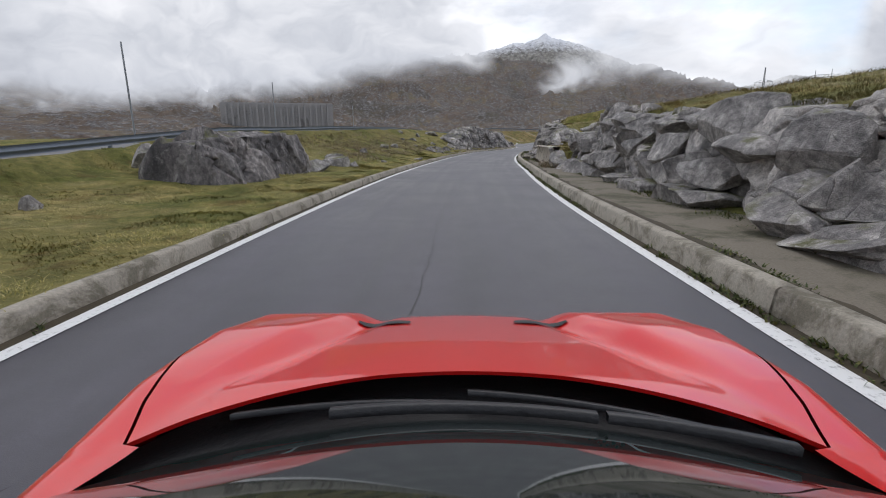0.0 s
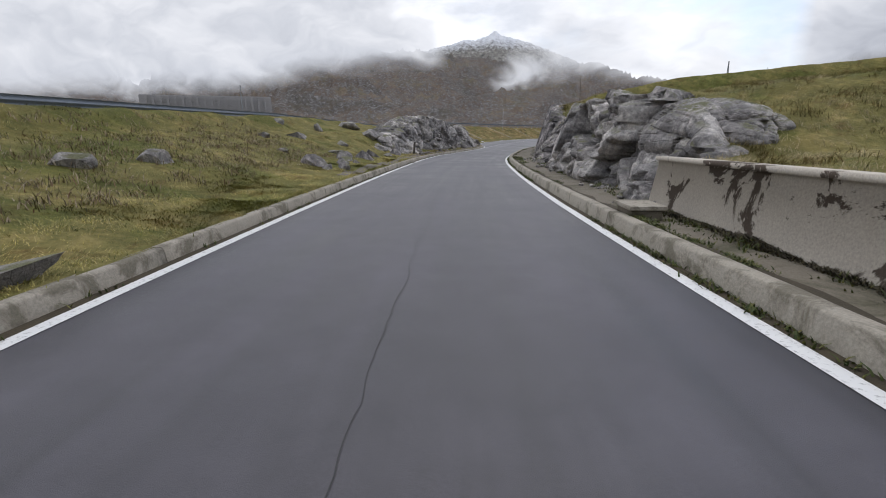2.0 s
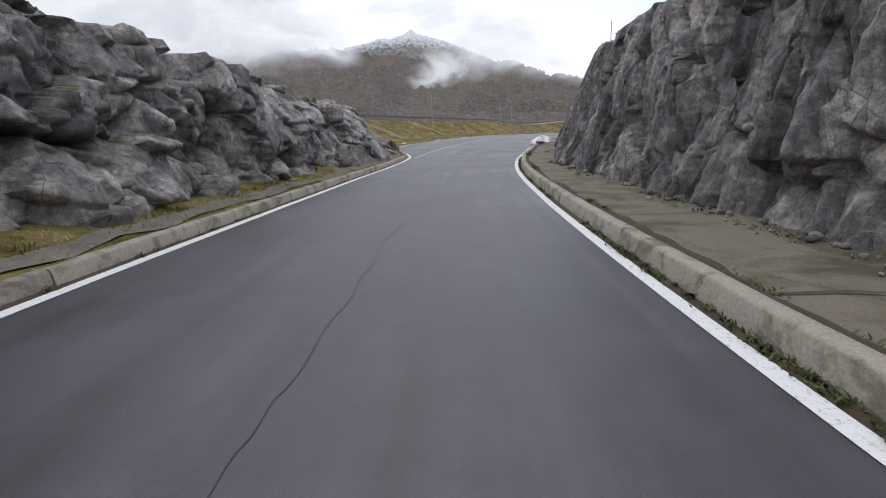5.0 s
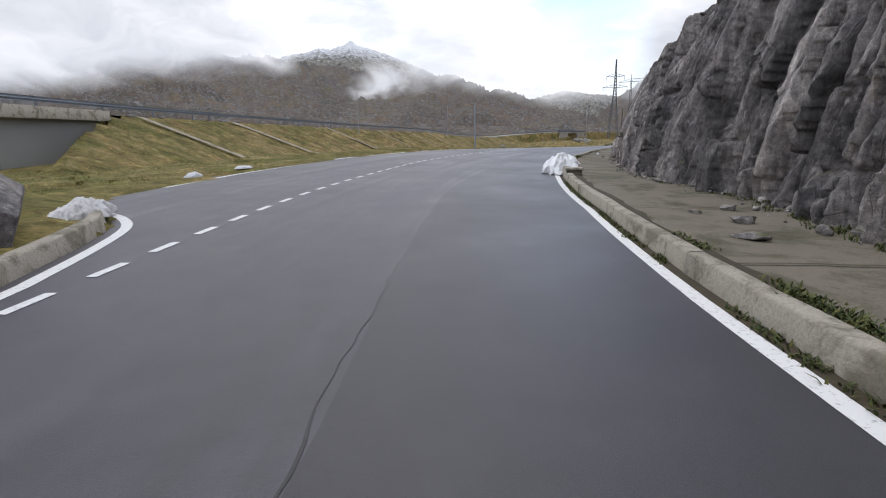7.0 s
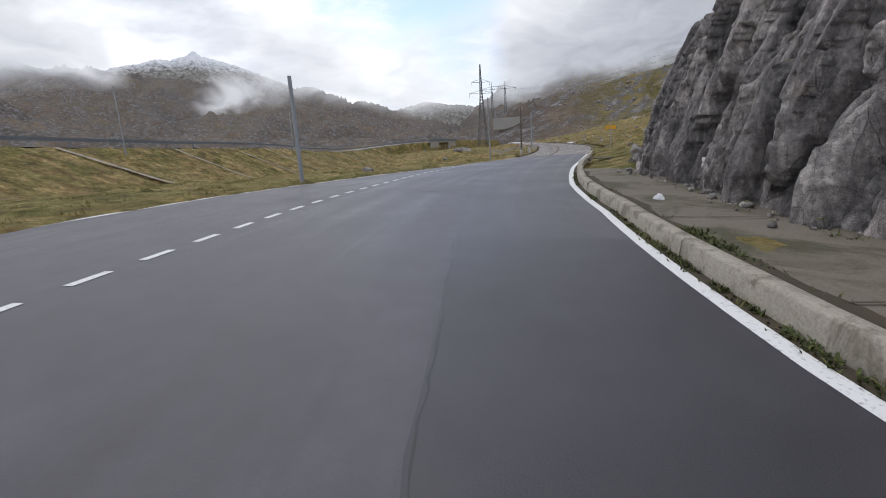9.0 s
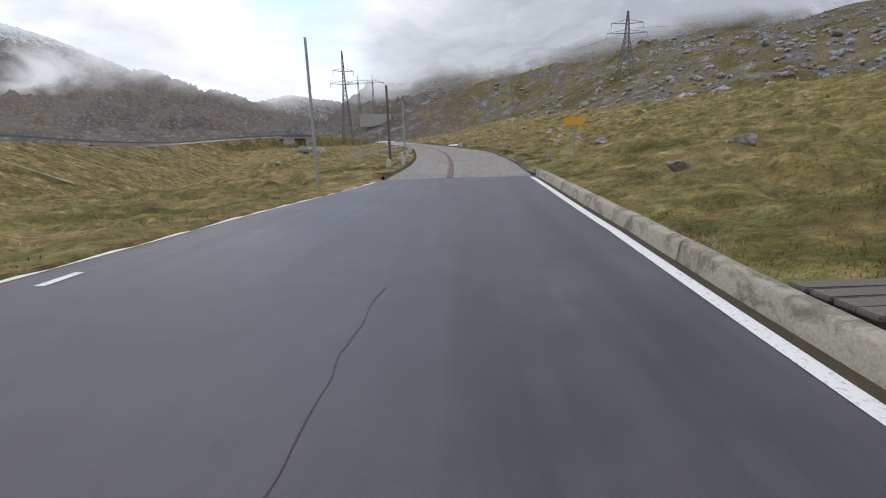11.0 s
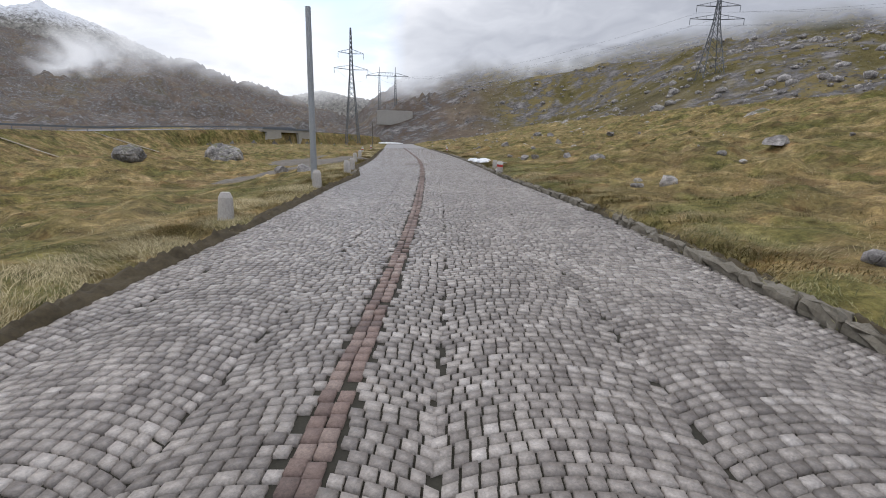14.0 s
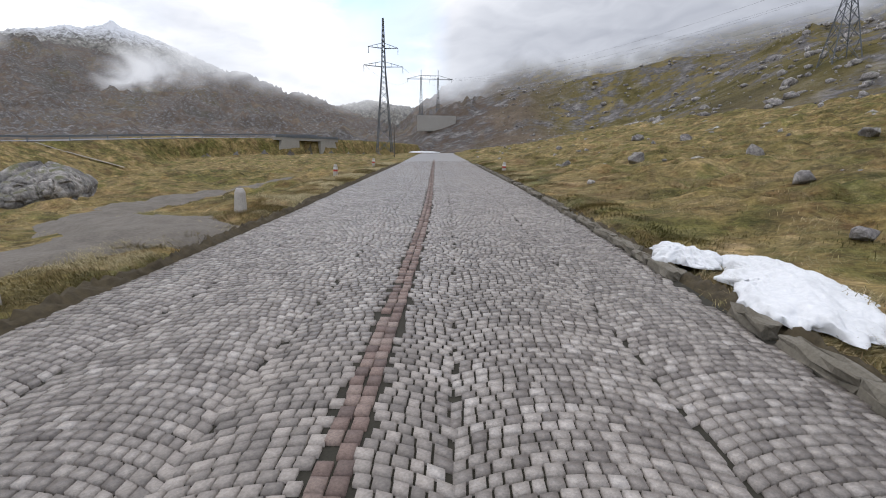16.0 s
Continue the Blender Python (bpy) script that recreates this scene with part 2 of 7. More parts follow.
def peak_material():
    m, t, b = material("snow_dusted_rock", 0.9, spec=0.2)
    v = coords(t)
    big = noise_of(t, v, 0.006, 8, 0.7, 0.4)
    fine = noise_of(t, v, 0.03, 8, 0.75)
    rock = ramp(t, fine, [(0.38, (0.10, 0.097, 0.092)), (0.5, (0.21, 0.20, 0.18)), (0.64, (0.36, 0.345, 0.31))])
    c = t.nodes.new("ShaderNodeNewGeometry")
    sp = t.nodes.new("ShaderNodeSeparateXYZ")
    t.links.new(c.outputs["Position"], sp.inputs[0])
    hgt = t.nodes.new("ShaderNodeMapRange")
    hgt.inputs["From Min"].default_value, hgt.inputs["From Max"].default_value = 480, 800
    t.links.new(sp.outputs["Z"], hgt.inputs["Value"])
    lim = t.nodes.new("ShaderNodeMath")
    lim.operation = "MULTIPLY"
    t.links.new(hgt.outputs["Result"], lim.inputs[0])
    t.links.new(fine, lim.inputs[1])
    snow = ramp(t, lim.outputs[0], [(0.24, (0, 0, 0)), (0.42, (0.85, 0.85, 0.85))])
    t.links.new(mix(t, snow, rock, (0.72, 0.74, 0.78)), b.inputs["Base Color"])
    bump(t, b, fine, 1.0, 10.0)
    return m


def asphalt_material(name="worn_asphalt", tone=1.0):
    m, t, b = material(name, 0.55, spec=0.45)
    v = coords(t)
    g = noise_of(t, v, 160, 3, 0.6)
    big = noise_of(t, v, 0.35, 6, 0.6)
    mid = noise_of(t, v, 2.5, 6, 0.6)
    col = ramp(t, big, [(0.35, tuple(tone * c for c in (0.040, 0.037, 0.044))), (0.6, tuple(tone * c for c in (0.064, 0.060, 0.070)))])
    col = mix(t, 0.35, col, ramp(t, mid, [(0.3, (0.3, 0.3, 0.3)), (0.7, (0.68, 0.68, 0.68))]), "OVERLAY")
    col = mix(t, 0.5, col, ramp(t, g, [(0.35, (0.25, 0.25, 0.25)), (0.65, (0.75, 0.75, 0.75))]), "OVERLAY")
    la = t.nodes.new("ShaderNodeAttribute")
    la.attribute_name = "lane_place"
    mp = t.nodes.new("ShaderNodeMapping")
    mp.inputs["Scale"].default_value = (0.07, 1.5, 1.0)
    t.links.new(la.outputs["Vector"], mp.inputs["Vector"])
    tracks = noise_of(t, mp.outputs["Vector"], 1.0, 6, 0.6, 0.4)
    col = mix(t, 0.8, col, ramp(t, tracks, [(0.32, (0.25, 0.25, 0.25)), (0.68, (0.72, 0.72, 0.73))]), "OVERLAY")
    spot = ramp(t, noise_of(t, v, 1.1, 7, 0.7), [(0.62, (0, 0, 0)), (0.70, (1, 1, 1))])
    col = mix(t, mix(t, 0.35, (0, 0, 0), spot), col, (0.03, 0.029, 0.032))
    t.links.new(col, b.inputs["Base Color"])
    r = t.nodes.new("ShaderNodeMapRange")
    big = mix(t, 0.5, big, tracks)
    r.inputs["From Min"].default_value, r.inputs["From Max"].default_value = 0.35, 0.65
    r.inputs["To Min"].default_value, r.inputs["To Max"].default_value = 0.34, 0.60
    t.links.new(big, r.inputs["Value"])
    t.links.new(r.outputs["Result"], b.inputs["Roughness"])
    bump(t, b, g, 0.35, 0.006)
    return m


def paint_material():
    m, t, b = material("worn_road_paint", 0.7)
    v = coords(t)
    col = mix(t, ramp(t, noise_of(t, v, 22, 6, 0.7), [(0.30, (1, 1, 1)), (0.45, (0, 0, 0))]), (0.68, 0.68, 0.67), (0.20, 0.20, 0.20))
    t.links.new(col, b.inputs["Base Color"])
    return m


def concrete_material(name, base, stain, moss=0.3, scale=1.2, edge=(0.56, 0.66)):
    m, t, b = material(name, 0.88, spec=0.3)
    v = coords(t)
    f = noise_of(t, v, 35, 5, 0.65)
    col = mix(t, noise_of(t, v, scale, 6, 0.6), base, tuple(0.72 * c for c in base))
    st = ramp(t, noise_of(t, v, scale * 0.8, 8, 0.7, 0.6), [(edge[0], (0, 0, 0)), (edge[1], (1, 1, 1))])
    col = mix(t, mix(t, moss, (0, 0, 0), st), col, stain)
    col = mix(t, 0.4, col, ramp(t, f, [(0.3, (0.25, 0.25, 0.25)), (0.7, (0.75, 0.75, 0.75))]), "OVERLAY")
    t.links.new(col, b.inputs["Base Color"])
    bump(t, b, f, 0.5, 0.012)
    return m


def island_material(name, stops, rough=0.75, big=0.4, grass=False):
    """Pieces of one mesh, each with its own tone."""
    m, t, b = material(name, rough, spec=0.4)
    v = coords(t)
    g = t.nodes.new("ShaderNodeNewGeometry")
    col = ramp(t, g.outputs["Random Per Island"], stops)
    col = mix(t, big, col, ramp(t, noise_of(t, v, 0.5, 5), [(0.3, (0.3, 0.3, 0.3)), (0.7, (0.7, 0.7, 0.7))]), "OVERLAY")
    f = noise_of(t, v, 60, 5, 0.65)
    col = mix(t, 0.6, col, ramp(t, f, [(0.3, (0.25, 0.25, 0.25)), (0.7, (0.75, 0.75, 0.75))]), "OVERLAY")
    if grass:
        col = grass_patches(t, v, col)
    t.links.new(col, b.inputs["Base Color"])
    bump(t, b, f, 0.3, 0.006)
    return m


M_GROUND, M_HILL, M_PEAK, M_ASPHALT, M_PAINT = ground_material(), hill_material(), peak_material(), asphalt_material(), paint_material()
M_KERB = concrete_material("weathered_kerb_concrete", (0.38, 0.345, 0.285), (0.10, 0.088, 0.060), 0.7, 2.4, (0.49, 0.60))
M_WALL = concrete_material("retaining_wall_concrete", (0.62, 0.56, 0.475), (0.055, 0.036, 0.024), 0.92, 1.1, (0.555, 0.578))
M_STRIP = concrete_material("dirty_concrete_walk", (0.19, 0.165, 0.128), (0.06, 0.058, 0.03), 0.85, 0.9, (0.48, 0.62))
M_GREY = concrete_material("grey_concrete", (0.30, 0.30, 0.29), (0.12, 0.12, 0.12), 0.5, 0.2)
M_ROCK = rock_material("grey_gneiss", (0.085, 0.079, 0.078), (0.25, 0.236, 0.226), (0.41, 0.39, 0.37), (1, 1, 0.8), moss=0.35)
M_BOULDER = rock_material("weathered_boulder", (0.07, 0.066, 0.062), (0.19, 0.18, 0.168), (0.31, 0.295, 0.275), (1, 1, 0.8), moss=0.5)
M_CLIFF = rock_material("dark_gneiss_cliff", (0.042, 0.039, 0.041), (0.165, 0.152, 0.148), (0.30, 0.28, 0.27), (1.2, 1.2, 0.4), moss=0.2, cells=(3.2, 3.2, 0.9))
M_SOIL = simple("dark_soil", (0.03, 0.025, 0.016), (0.075, 0.058, 0.034), 3, 0.95)
M_EARTH = simple("crumbling_earth", (0.022, 0.017, 0.011), (0.10, 0.078, 0.042), 7, 0.95, bumps=1.0, fine=24)
M_GRAVEL = simple("gravel_track", (0.07, 0.060, 0.048), (0.215, 0.190, 0.160), 2.6, 0.95, bumps=1.0, fine=22)
M_SETT = island_material("granite_setts", [(0.0, (0.160, 0.140, 0.125)), (0.5, (0.255, 0.228, 0.205)), (0.9, (0.34, 0.305, 0.275)), (1.0, (0.42, 0.385, 0.355))], 0.34)
M_BRICK = island_material("red_setts", [(0.0, (0.12, 0.088, 0.078)), (0.6, (0.205, 0.145, 0.122)), (1.0, (0.27, 0.215, 0.185))])
M_LANE = asphalt_material("newer_asphalt", 0.68)
M_SETT_FAR = simple("distant_setts", (0.13, 0.12, 0.11), (0.25, 0.23, 0.21), 9, 0.5, fine=40)
M_JOINT = simple("sett_joints", (0.022, 0.020, 0.016), (0.05, 0.046, 0.032), 1.5, 0.95)
M_SNOW = simple("old_snow", (0.80, 0.81, 0.83), (0.62, 0.63, 0.64), 1.6, 0.6, bumps=0.6, fine=18)
M_STEEL = simple("galvanised_steel", (0.13, 0.15, 0.18), (0.20, 0.225, 0.26), 2, 0.55, 0.35, 0.05)
M_POLE = simple("painted_steel_pole", (0.26, 0.28, 0.31), (0.34, 0.36, 0.38), 2, 0.5, 0.3, 0.05)
M_WOOD = simple("weathered_wood", (0.075, 0.065, 0.055), (0.17, 0.15, 0.13), 3, 0.85, fine=40)
M_LATTICE = simple("pylon_steel", (0.10, 0.11, 0.12), (0.17, 0.18, 0.19), 1, 0.6, 0.4, 0)
M_STONE = simple("granite_bollard", (0.34, 0.32, 0.30), (0.50, 0.47, 0.44), 5, 0.85, fine=50)
M_WHITE = simple("white_marking", (0.72, 0.72, 0.70), (0.55, 0.55, 0.52), 9, 0.7)
M_RED = simple("red_marking", (0.45, 0.05, 0.035), (0.33, 0.04, 0.03), 9, 0.7)
M_YELLOW = simple("yellow_sign", (0.75, 0.38, 0.02), (0.65, 0.33, 0.02), 9, 0.6)
M_BLACK = simple("black_plastic", (0.012, 0.012, 0.013), (0.02, 0.02, 0.022), 9, 0.45)
M_WEED = island_material("weeds", [(0.0, (0.03, 0.045, 0.012)), (0.6, (0.07, 0.085, 0.02)), (1.0, (0.12, 0.11, 0.03))], 0.8)
M_TUFT = island_material("dry_grass", [(0.0, (0.10, 0.092, 0.034)), (0.4, (0.19, 0.163, 0.070)), (0.75, (0.30, 0.248, 0.125)), (1.0, (0.42, 0.35, 0.20))], 0.85, grass=True)
M_STRAW = island_material("bleached_straw", [(0.0, (0.17, 0.14, 0.065)), (0.5, (0.33, 0.275, 0.14)), (1.0, (0.50, 0.42, 0.25))], 0.85)
M_TURF = island_material("bright_turf", [(0.0, (0.12, 0.115, 0.024)), (0.5, (0.25, 0.22, 0.055)), (1.0, (0.40, 0.34, 0.12))], 0.85, grass=True)
M_MOSS = island_material("dark_moss", [(0.0, (0.022, 0.018, 0.012)), (0.6, (0.05, 0.040, 0.022)), (1.0, (0.085, 0.070, 0.032))], 0.9)
M_VERGE = island_material("verge_grass", [(0.0, (0.09, 0.095, 0.024)), (0.5, (0.19, 0.175, 0.05)), (1.0, (0.36, 0.31, 0.13))], 0.85, grass=True)
M_DOCK = island_material("withered_herbs", [(0.0, (0.08, 0.075, 0.03)), (0.4, (0.17, 0.14, 0.07)), (0.7, (0.38, 0.31, 0.23)), (1.0, (0.16, 0.08, 0.05))], 0.9)

# ---- plan: stations along the road (s), offsets across it (l, right is +) ----
ROAD = [
    (0.0, 0.0, 0.0), (0.49, 9.99, -0.0), (1.33, 19.95, -0.02), (2.54, 29.88, -0.07),
    (4.05, 39.76, -0.12), (5.81, 49.61, -0.19), (7.82, 59.4, -0.25), (10.29, 69.09, -0.36),
    (13.3, 78.63, -0.44), (16.59, 88.07, -0.43), (20.6, 97.23, -0.32), (25.39, 106.0, -0.1),
    (31.24, 114.1, 0.14), (38.21, 121.25, 0.32), (45.97, 127.56, 0.44), (54.15, 133.31, 0.49),
    (62.47, 138.86, 0.56), (70.63, 144.64, 0.7), (78.6, 150.67, 0.86), (86.35, 156.99, 0.99),
    (93.84, 163.62, 1.16)]
BANK_S, BANK = [0, 30, 45, 60, 75, 90, 97, 106, 118, 130, 140, 150, 160, 170, 180, 210], [0.7, 0.7, 1.3, 1.8, 1.8, 1.0, 1.3, 2.6, 3.0, 3.2, 2.3, 1.2, 0.2, -0.5, -0.8, -0.5]


def dense_line(points, step=1.0, cuts=20):
    """A smooth line through points, resampled at even steps."""
    p = np.array(points, float)
    p = np.vstack([2 * p[0] - p[1], p, 2 * p[-1] - p[-2]])
    out = []
    for i in range(1, len(p) - 2):
        for u in np.arange(cuts) / cuts:
            a, b, c, d = p[i - 1:i + 3]
            out.append(0.5 * (2 * b + (c - a) * u + (2 * a - 5 * b + 4 * c - d) * u * u + (3 * b - a - 3 * c + d) * u ** 3))
    out = np.array(out + [p[-2]])
    d = np.r_[0, np.cumsum(np.linalg.norm(np.diff(out[:, :2], axis=0), axis=1))]
    ss = np.arange(0, d[-1], step)
    return np.stack([np.interp(ss, d, out[:, k]) for k in range(out.shape[1])], 1)


AXIS = dense_line(ROAD)
_h = math.atan2(AXIS[-1, 0] - AXIS[-4, 0], AXIS[-1, 1] - AXIS[-4, 1])
_ext = []
_p = AXIS[-1].copy()
for k in range(420):
    _h += radians(-4.6) / 25 if k < 25 else (0 if k < 90 else radians(0.12) if k < 160 else 0)
    _p = _p + np.array([math.sin(_h), math.cos(_h), 0.013 if k < 110 else -0.002])
    _ext.append(_p)
_back = [AXIS[0] - k * (AXIS[3] - AXIS[0]) / 3 for k in range(60, 0, -1)]
AXIS = np.vstack([_back, AXIS, _ext])
S0 = -60.0
AXIS_S = S0 + np.arange(len(AXIS))
_d = np.gradient(AXIS[:, :2], axis=0)
for _ in range(6):
    _d[1:-1] = (_d[:-2] + 2 * _d[1:-1] + _d[2:]) / 4
_d /= np.linalg.norm(_d, axis=1, keepdims=True)


def bank(s):
    return np.tan(np.radians(np.interp(s, BANK_S, BANK)))


def at(s, l, z=0.0):
    """World place of station s, offset l, height z over the road's surface there. Arrays or numbers."""
    s, l, z = np.broadcast_arrays(np.asarray(s, float), np.asarray(l, float), np.asarray(z, float))
    x, y, h = (np.interp(s, AXIS_S, AXIS[:, k]) for k in range(3))
    dx, dy = (np.interp(s, AXIS_S, _d[:, k]) for k in range(2))
    return np.stack([x + dy * l, y - dx * l, h + z + bank(s) * np.clip(-l, -5, 11)], -1)


def heading(s):
    """Degrees to turn about z so that +y runs along the road."""
    dx, dy = (float(np.interp(s, AXIS_S, _d[:, k])) for k in range(2))
    return math.degrees(math.atan2(-dx, dy))


def place(s, l, z=0.0, turn=0.0, tilt=0.0, lean=0.0):
    x, y, h = at(s, l, z)
    return pose(x, y, h, tilt, lean, heading(s) + turn)


def station(x, y):
    """s and l of world places (nearest point of the axis)."""
    x, y = np.asarray(x, float), np.asarray(y, float)
    s, l = np.empty(x.shape), np.empty(x.shape)
    fx, fy, fs, fl = x.ravel(), y.ravel(), s.reshape(-1), l.reshape(-1)
    for a in range(0, fx.size, 4000):
        d2 = (fx[a:a + 4000, None] - AXIS[None, :, 0]) ** 2 + (fy[a:a + 4000, None] - AXIS[None, :, 1]) ** 2
        i = d2.argmin(1)
        ox, oy = fx[a:a + 4000] - AXIS[i, 0], fy[a:a + 4000] - AXIS[i, 1]
        fs[a:a + 4000] = AXIS_S[i] + ox * _d[i, 0] + oy * _d[i, 1]
        fl[a:a + 4000] = ox * _d[i, 1] - oy * _d[i, 0]
    return s, l


# ---- noise on arrays ----
def _hash(ix, iy, seed):
    h = (ix.astype(np.int64) * 374761393 + iy.astype(np.int64) * 668265263 + seed * 1442695041) & 0xFFFFFFFF
    h = ((h ^ (h >> 13)) * 1274126177) & 0xFFFFFFFF
    return ((h ^ (h >> 16)) & 0xFFFF) / 65535.0


def value_noise(x, y, seed=0):
    ix, iy = np.floor(x), np.floor(y)
    fx, fy = x - ix, y - iy
    fx, fy = fx * fx * (3 - 2 * fx), fy * fy * (3 - 2 * fy)
    a, b, c, d = (_hash(ix + i, iy + j, seed) for j in (0, 1) for i in (0, 1))
    return (a * (1 - fx) + b * fx) * (1 - fy) + (c * (1 - fx) + d * fx) * fy - 0.5


def fractal(x, y, octaves=4, seed=0, gain=0.5):
    out, amp = 0.0, 1.0
    for k in range(octaves):
        out = out + amp * value_noise(x * 2 ** k, y * 2 ** k, seed + 17 * k)
        amp *= gain
    return out


def blocks(u, v, seed, tilt=0.9, crack=0.10, width=0.05, round=0.34):
    """Fractured-rock relief: tilted facets that meet in sharp creases, with open joints between some of them."""
    iu, iv = np.floor(u), np.floor(v)
    m1, m2 = np.full(u.shape, -9.0), np.full(u.shape, -9.0)
    for i in (-2, -1, 0, 1, 2):
        for j in (-2, -1, 0, 1, 2):
            cu, cv = iu + i, iv + j
            du, dv = u - cu - _hash(cu, cv, seed), v - cv - _hash(cu, cv, seed + 1)
            val = 0.7 * (_hash(cu, cv, seed + 2) - 0.5) + tilt * ((_hash(cu, cv, seed + 3) - 0.5) * du * 2 + (_hash(cu, cv, seed + 4) - 0.5) * dv * 2) - round * (du * du + dv * dv)
            m2 = np.maximum(m2, np.minimum(m1, val))
            m1 = np.maximum(m1, val)
    m1 = m1 - crack * np.exp(-((m1 - m2) / width) ** 2)
    return m1 - np.mean(m1)


def facets(u, v, seed, tilt=0.9):
    """Split-rock relief: polygons with straight edges, each a tilted plane set forward or back, and how near the edge lies."""
    iu, iv = np.floor(u), np.floor(v)
    d1, d2, best, who = np.full(u.shape, 9.0), np.full(u.shape, 9.0), np.zeros(u.shape), np.zeros(u.shape)
    for i in (-1, 0, 1):
        for j in (-1, 0, 1):
            cu, cv = iu + i, iv + j
            du, dv = u - cu - 0.1 - 0.8 * _hash(cu, cv, seed), v - cv - 0.1 - 0.8 * _hash(cu, cv, seed + 1)
            d = np.hypot(du, dv)
            val = (_hash(cu, cv, seed + 2) - 0.5) + tilt * ((_hash(cu, cv, seed + 3) - 0.5) * du * 2 + (_hash(cu, cv, seed + 4) - 0.5) * dv * 2)
            closer = d < d1
            d2 = np.where(closer, d1, np.minimum(d2, d))
            best = np.where(closer, val, best)
            who = np.where(closer, _hash(cu, cv, seed + 5) - 0.5, who)
            d1 = np.minimum(d, d1)
    return best, d2 - d1, who


# ---- mesh helpers ----
def mesh_of(name, verts, faces, mat, smooth=False):
    me = bpy.data.meshes.new(name)
    me.from_pydata([tuple(map(float, v)) for v in verts], [], faces)
    me.materials.append(mat)
    if smooth:
        me.shade_smooth()
    return me


def grid_mesh(name, p, mat, smooth=True):
    """A sheet from an array of places, rows x columns x 3."""
    r, c = p.shape[:2]
    k = np.arange((r - 1) * (c - 1))
    i = (k // (c - 1)) * c + k % (c - 1)
    f = np.stack([i, i + 1, i + c + 1, i + c], 1)
    me = bpy.data.meshes.new(name)
    me.vertices.add(r * c)
    me.vertices.foreach_set("co", p.reshape(-1).astype(np.float32))
    me.loops.add(f.size)
    me.loops.foreach_set("vertex_index", f.ravel().astype(np.int32))
    me.polygons.add(len(f))
    me.polygons.foreach_set("loop_start", (np.arange(len(f)) * 4).astype(np.int32))
    me.materials.append(mat)
    me.update(calc_edges=True)
    me.validate()
    if smooth:
        me.shade_smooth()
    return me


def quad_soup(name, quads, mat):
    """Many loose four-sided faces: array n x 4 x 3."""
    n = len(quads)
    me = bpy.data.meshes.new(name)
    me.vertices.add(n * 4)
    me.vertices.foreach_set("co", np.asarray(quads, np.float32).reshape(-1))
    me.loops.add(n * 4)
    me.loops.foreach_set("vertex_index", np.arange(n * 4, dtype=np.int32))
    me.polygons.add(n)
    me.polygons.foreach_set("loop_start", (np.arange(n) * 4).astype(np.int32))
    me.materials.append(mat)
    me.update(calc_edges=True)
    return me


def boxes_mesh(name, tops, bottoms, mat):
    """Many five-sided blocks in one mesh: arrays n x 4 x 3 of top and bottom corners."""
    n = len(tops)
    v = np.concatenate([tops, bottoms], 1).reshape(-1, 3)
    base = (np.arange(n) * 8)[:, None]
    faces = np.concatenate([base + np.array(q) for q in ([0, 1, 2, 3], [0, 4, 5, 1], [1, 5, 6, 2], [2, 6, 7, 3], [3, 7, 4, 0])], 0)
    me = bpy.data.meshes.new(name)
    me.vertices.add(len(v))
    me.vertices.foreach_set("co", v.astype(np.float32).reshape(-1))
    me.loops.add(faces.size)
    me.loops.foreach_set("vertex_index", faces.ravel().astype(np.int32))
    me.polygons.add(len(faces))
    me.polygons.foreach_set("loop_start", (np.arange(len(faces)) * 4).astype(np.int32))
    me.materials.append(mat)
    me.update(calc_edges=True)
    return me


def part(name, data, parent=None, label="", m=None):
    """Links mesh data (or a bmesh with its material) as one object under a thing or part."""
    ob = new(name, data)
    if parent is not None:
        ob.parent = parent
    if m is not None:
        ob.matrix_basis = m
    return tagged(ob, label)


def bm_mesh(name, bm, mat, smooth=False):
    me = bpy.data.meshes.new(name)
    bm.to_mesh(me)
    bm.free()
    me.materials.append(mat)
    if smooth:
        me.shade_smooth()
    return me


def box_bm(sx, sy, sz, bevel=0.0, z0=0.0):
    bm = bmesh.new()
    bmesh.ops.create_cube(bm, size=1.0)
    for v in bm.verts:
        v.co = Vector((v.co.x * sx, v.co.y * sy, (v.co.z + 0.5) * sz + z0))
    if bevel:
        bmesh.ops.bevel(bm, geom=bm.edges[:], offset=bevel, segments=2, affect="EDGES")
    return bm


def tube_bm(r1, r2, h, seg=12, z0=0.0):
    bm = bmesh.new()
    bmesh.ops.create_cone(bm, cap_ends=True, segments=seg, radius1=r1, radius2=r2, depth=h)
    for v in bm.verts:
        v.co.z += h / 2 + z0
    return bm


def bar(a, b, w):
    """Corners of a square bar from a to b: 8 places."""
    a, b = np.array(a, float), np.array(b, float)
    d = b - a
    d /= np.linalg.norm(d)
    u = np.cross(d, (0, 0, 1.0))
    if np.linalg.norm(u) < 1e-3:
        u = np.array([1.0, 0, 0])
    u /= np.linalg.norm(u)
    v = np.cross(d, u)
    c = [(-1, -1), (1, -1), (1, 1), (-1, 1)]
    return [a + w / 2 * (i * u + j * v) for i, j in c] + [b + w / 2 * (i * u + j * v) for i, j in c]


def bars_mesh(name, segs, mat):
    v, f = [], []
    for a, b, w in segs:
        k = len(v)
        v += bar(a, b, w)
        f += [(k, k + 1, k + 5, k + 4), (k + 1, k + 2, k + 6, k + 5), (k + 2, k + 3, k + 7, k + 6), (k + 3, k, k + 4, k + 7), (k, k + 3, k + 2, k + 1), (k + 4, k + 5, k + 6, k + 7)]
    return mesh_of(name, v, f, mat)


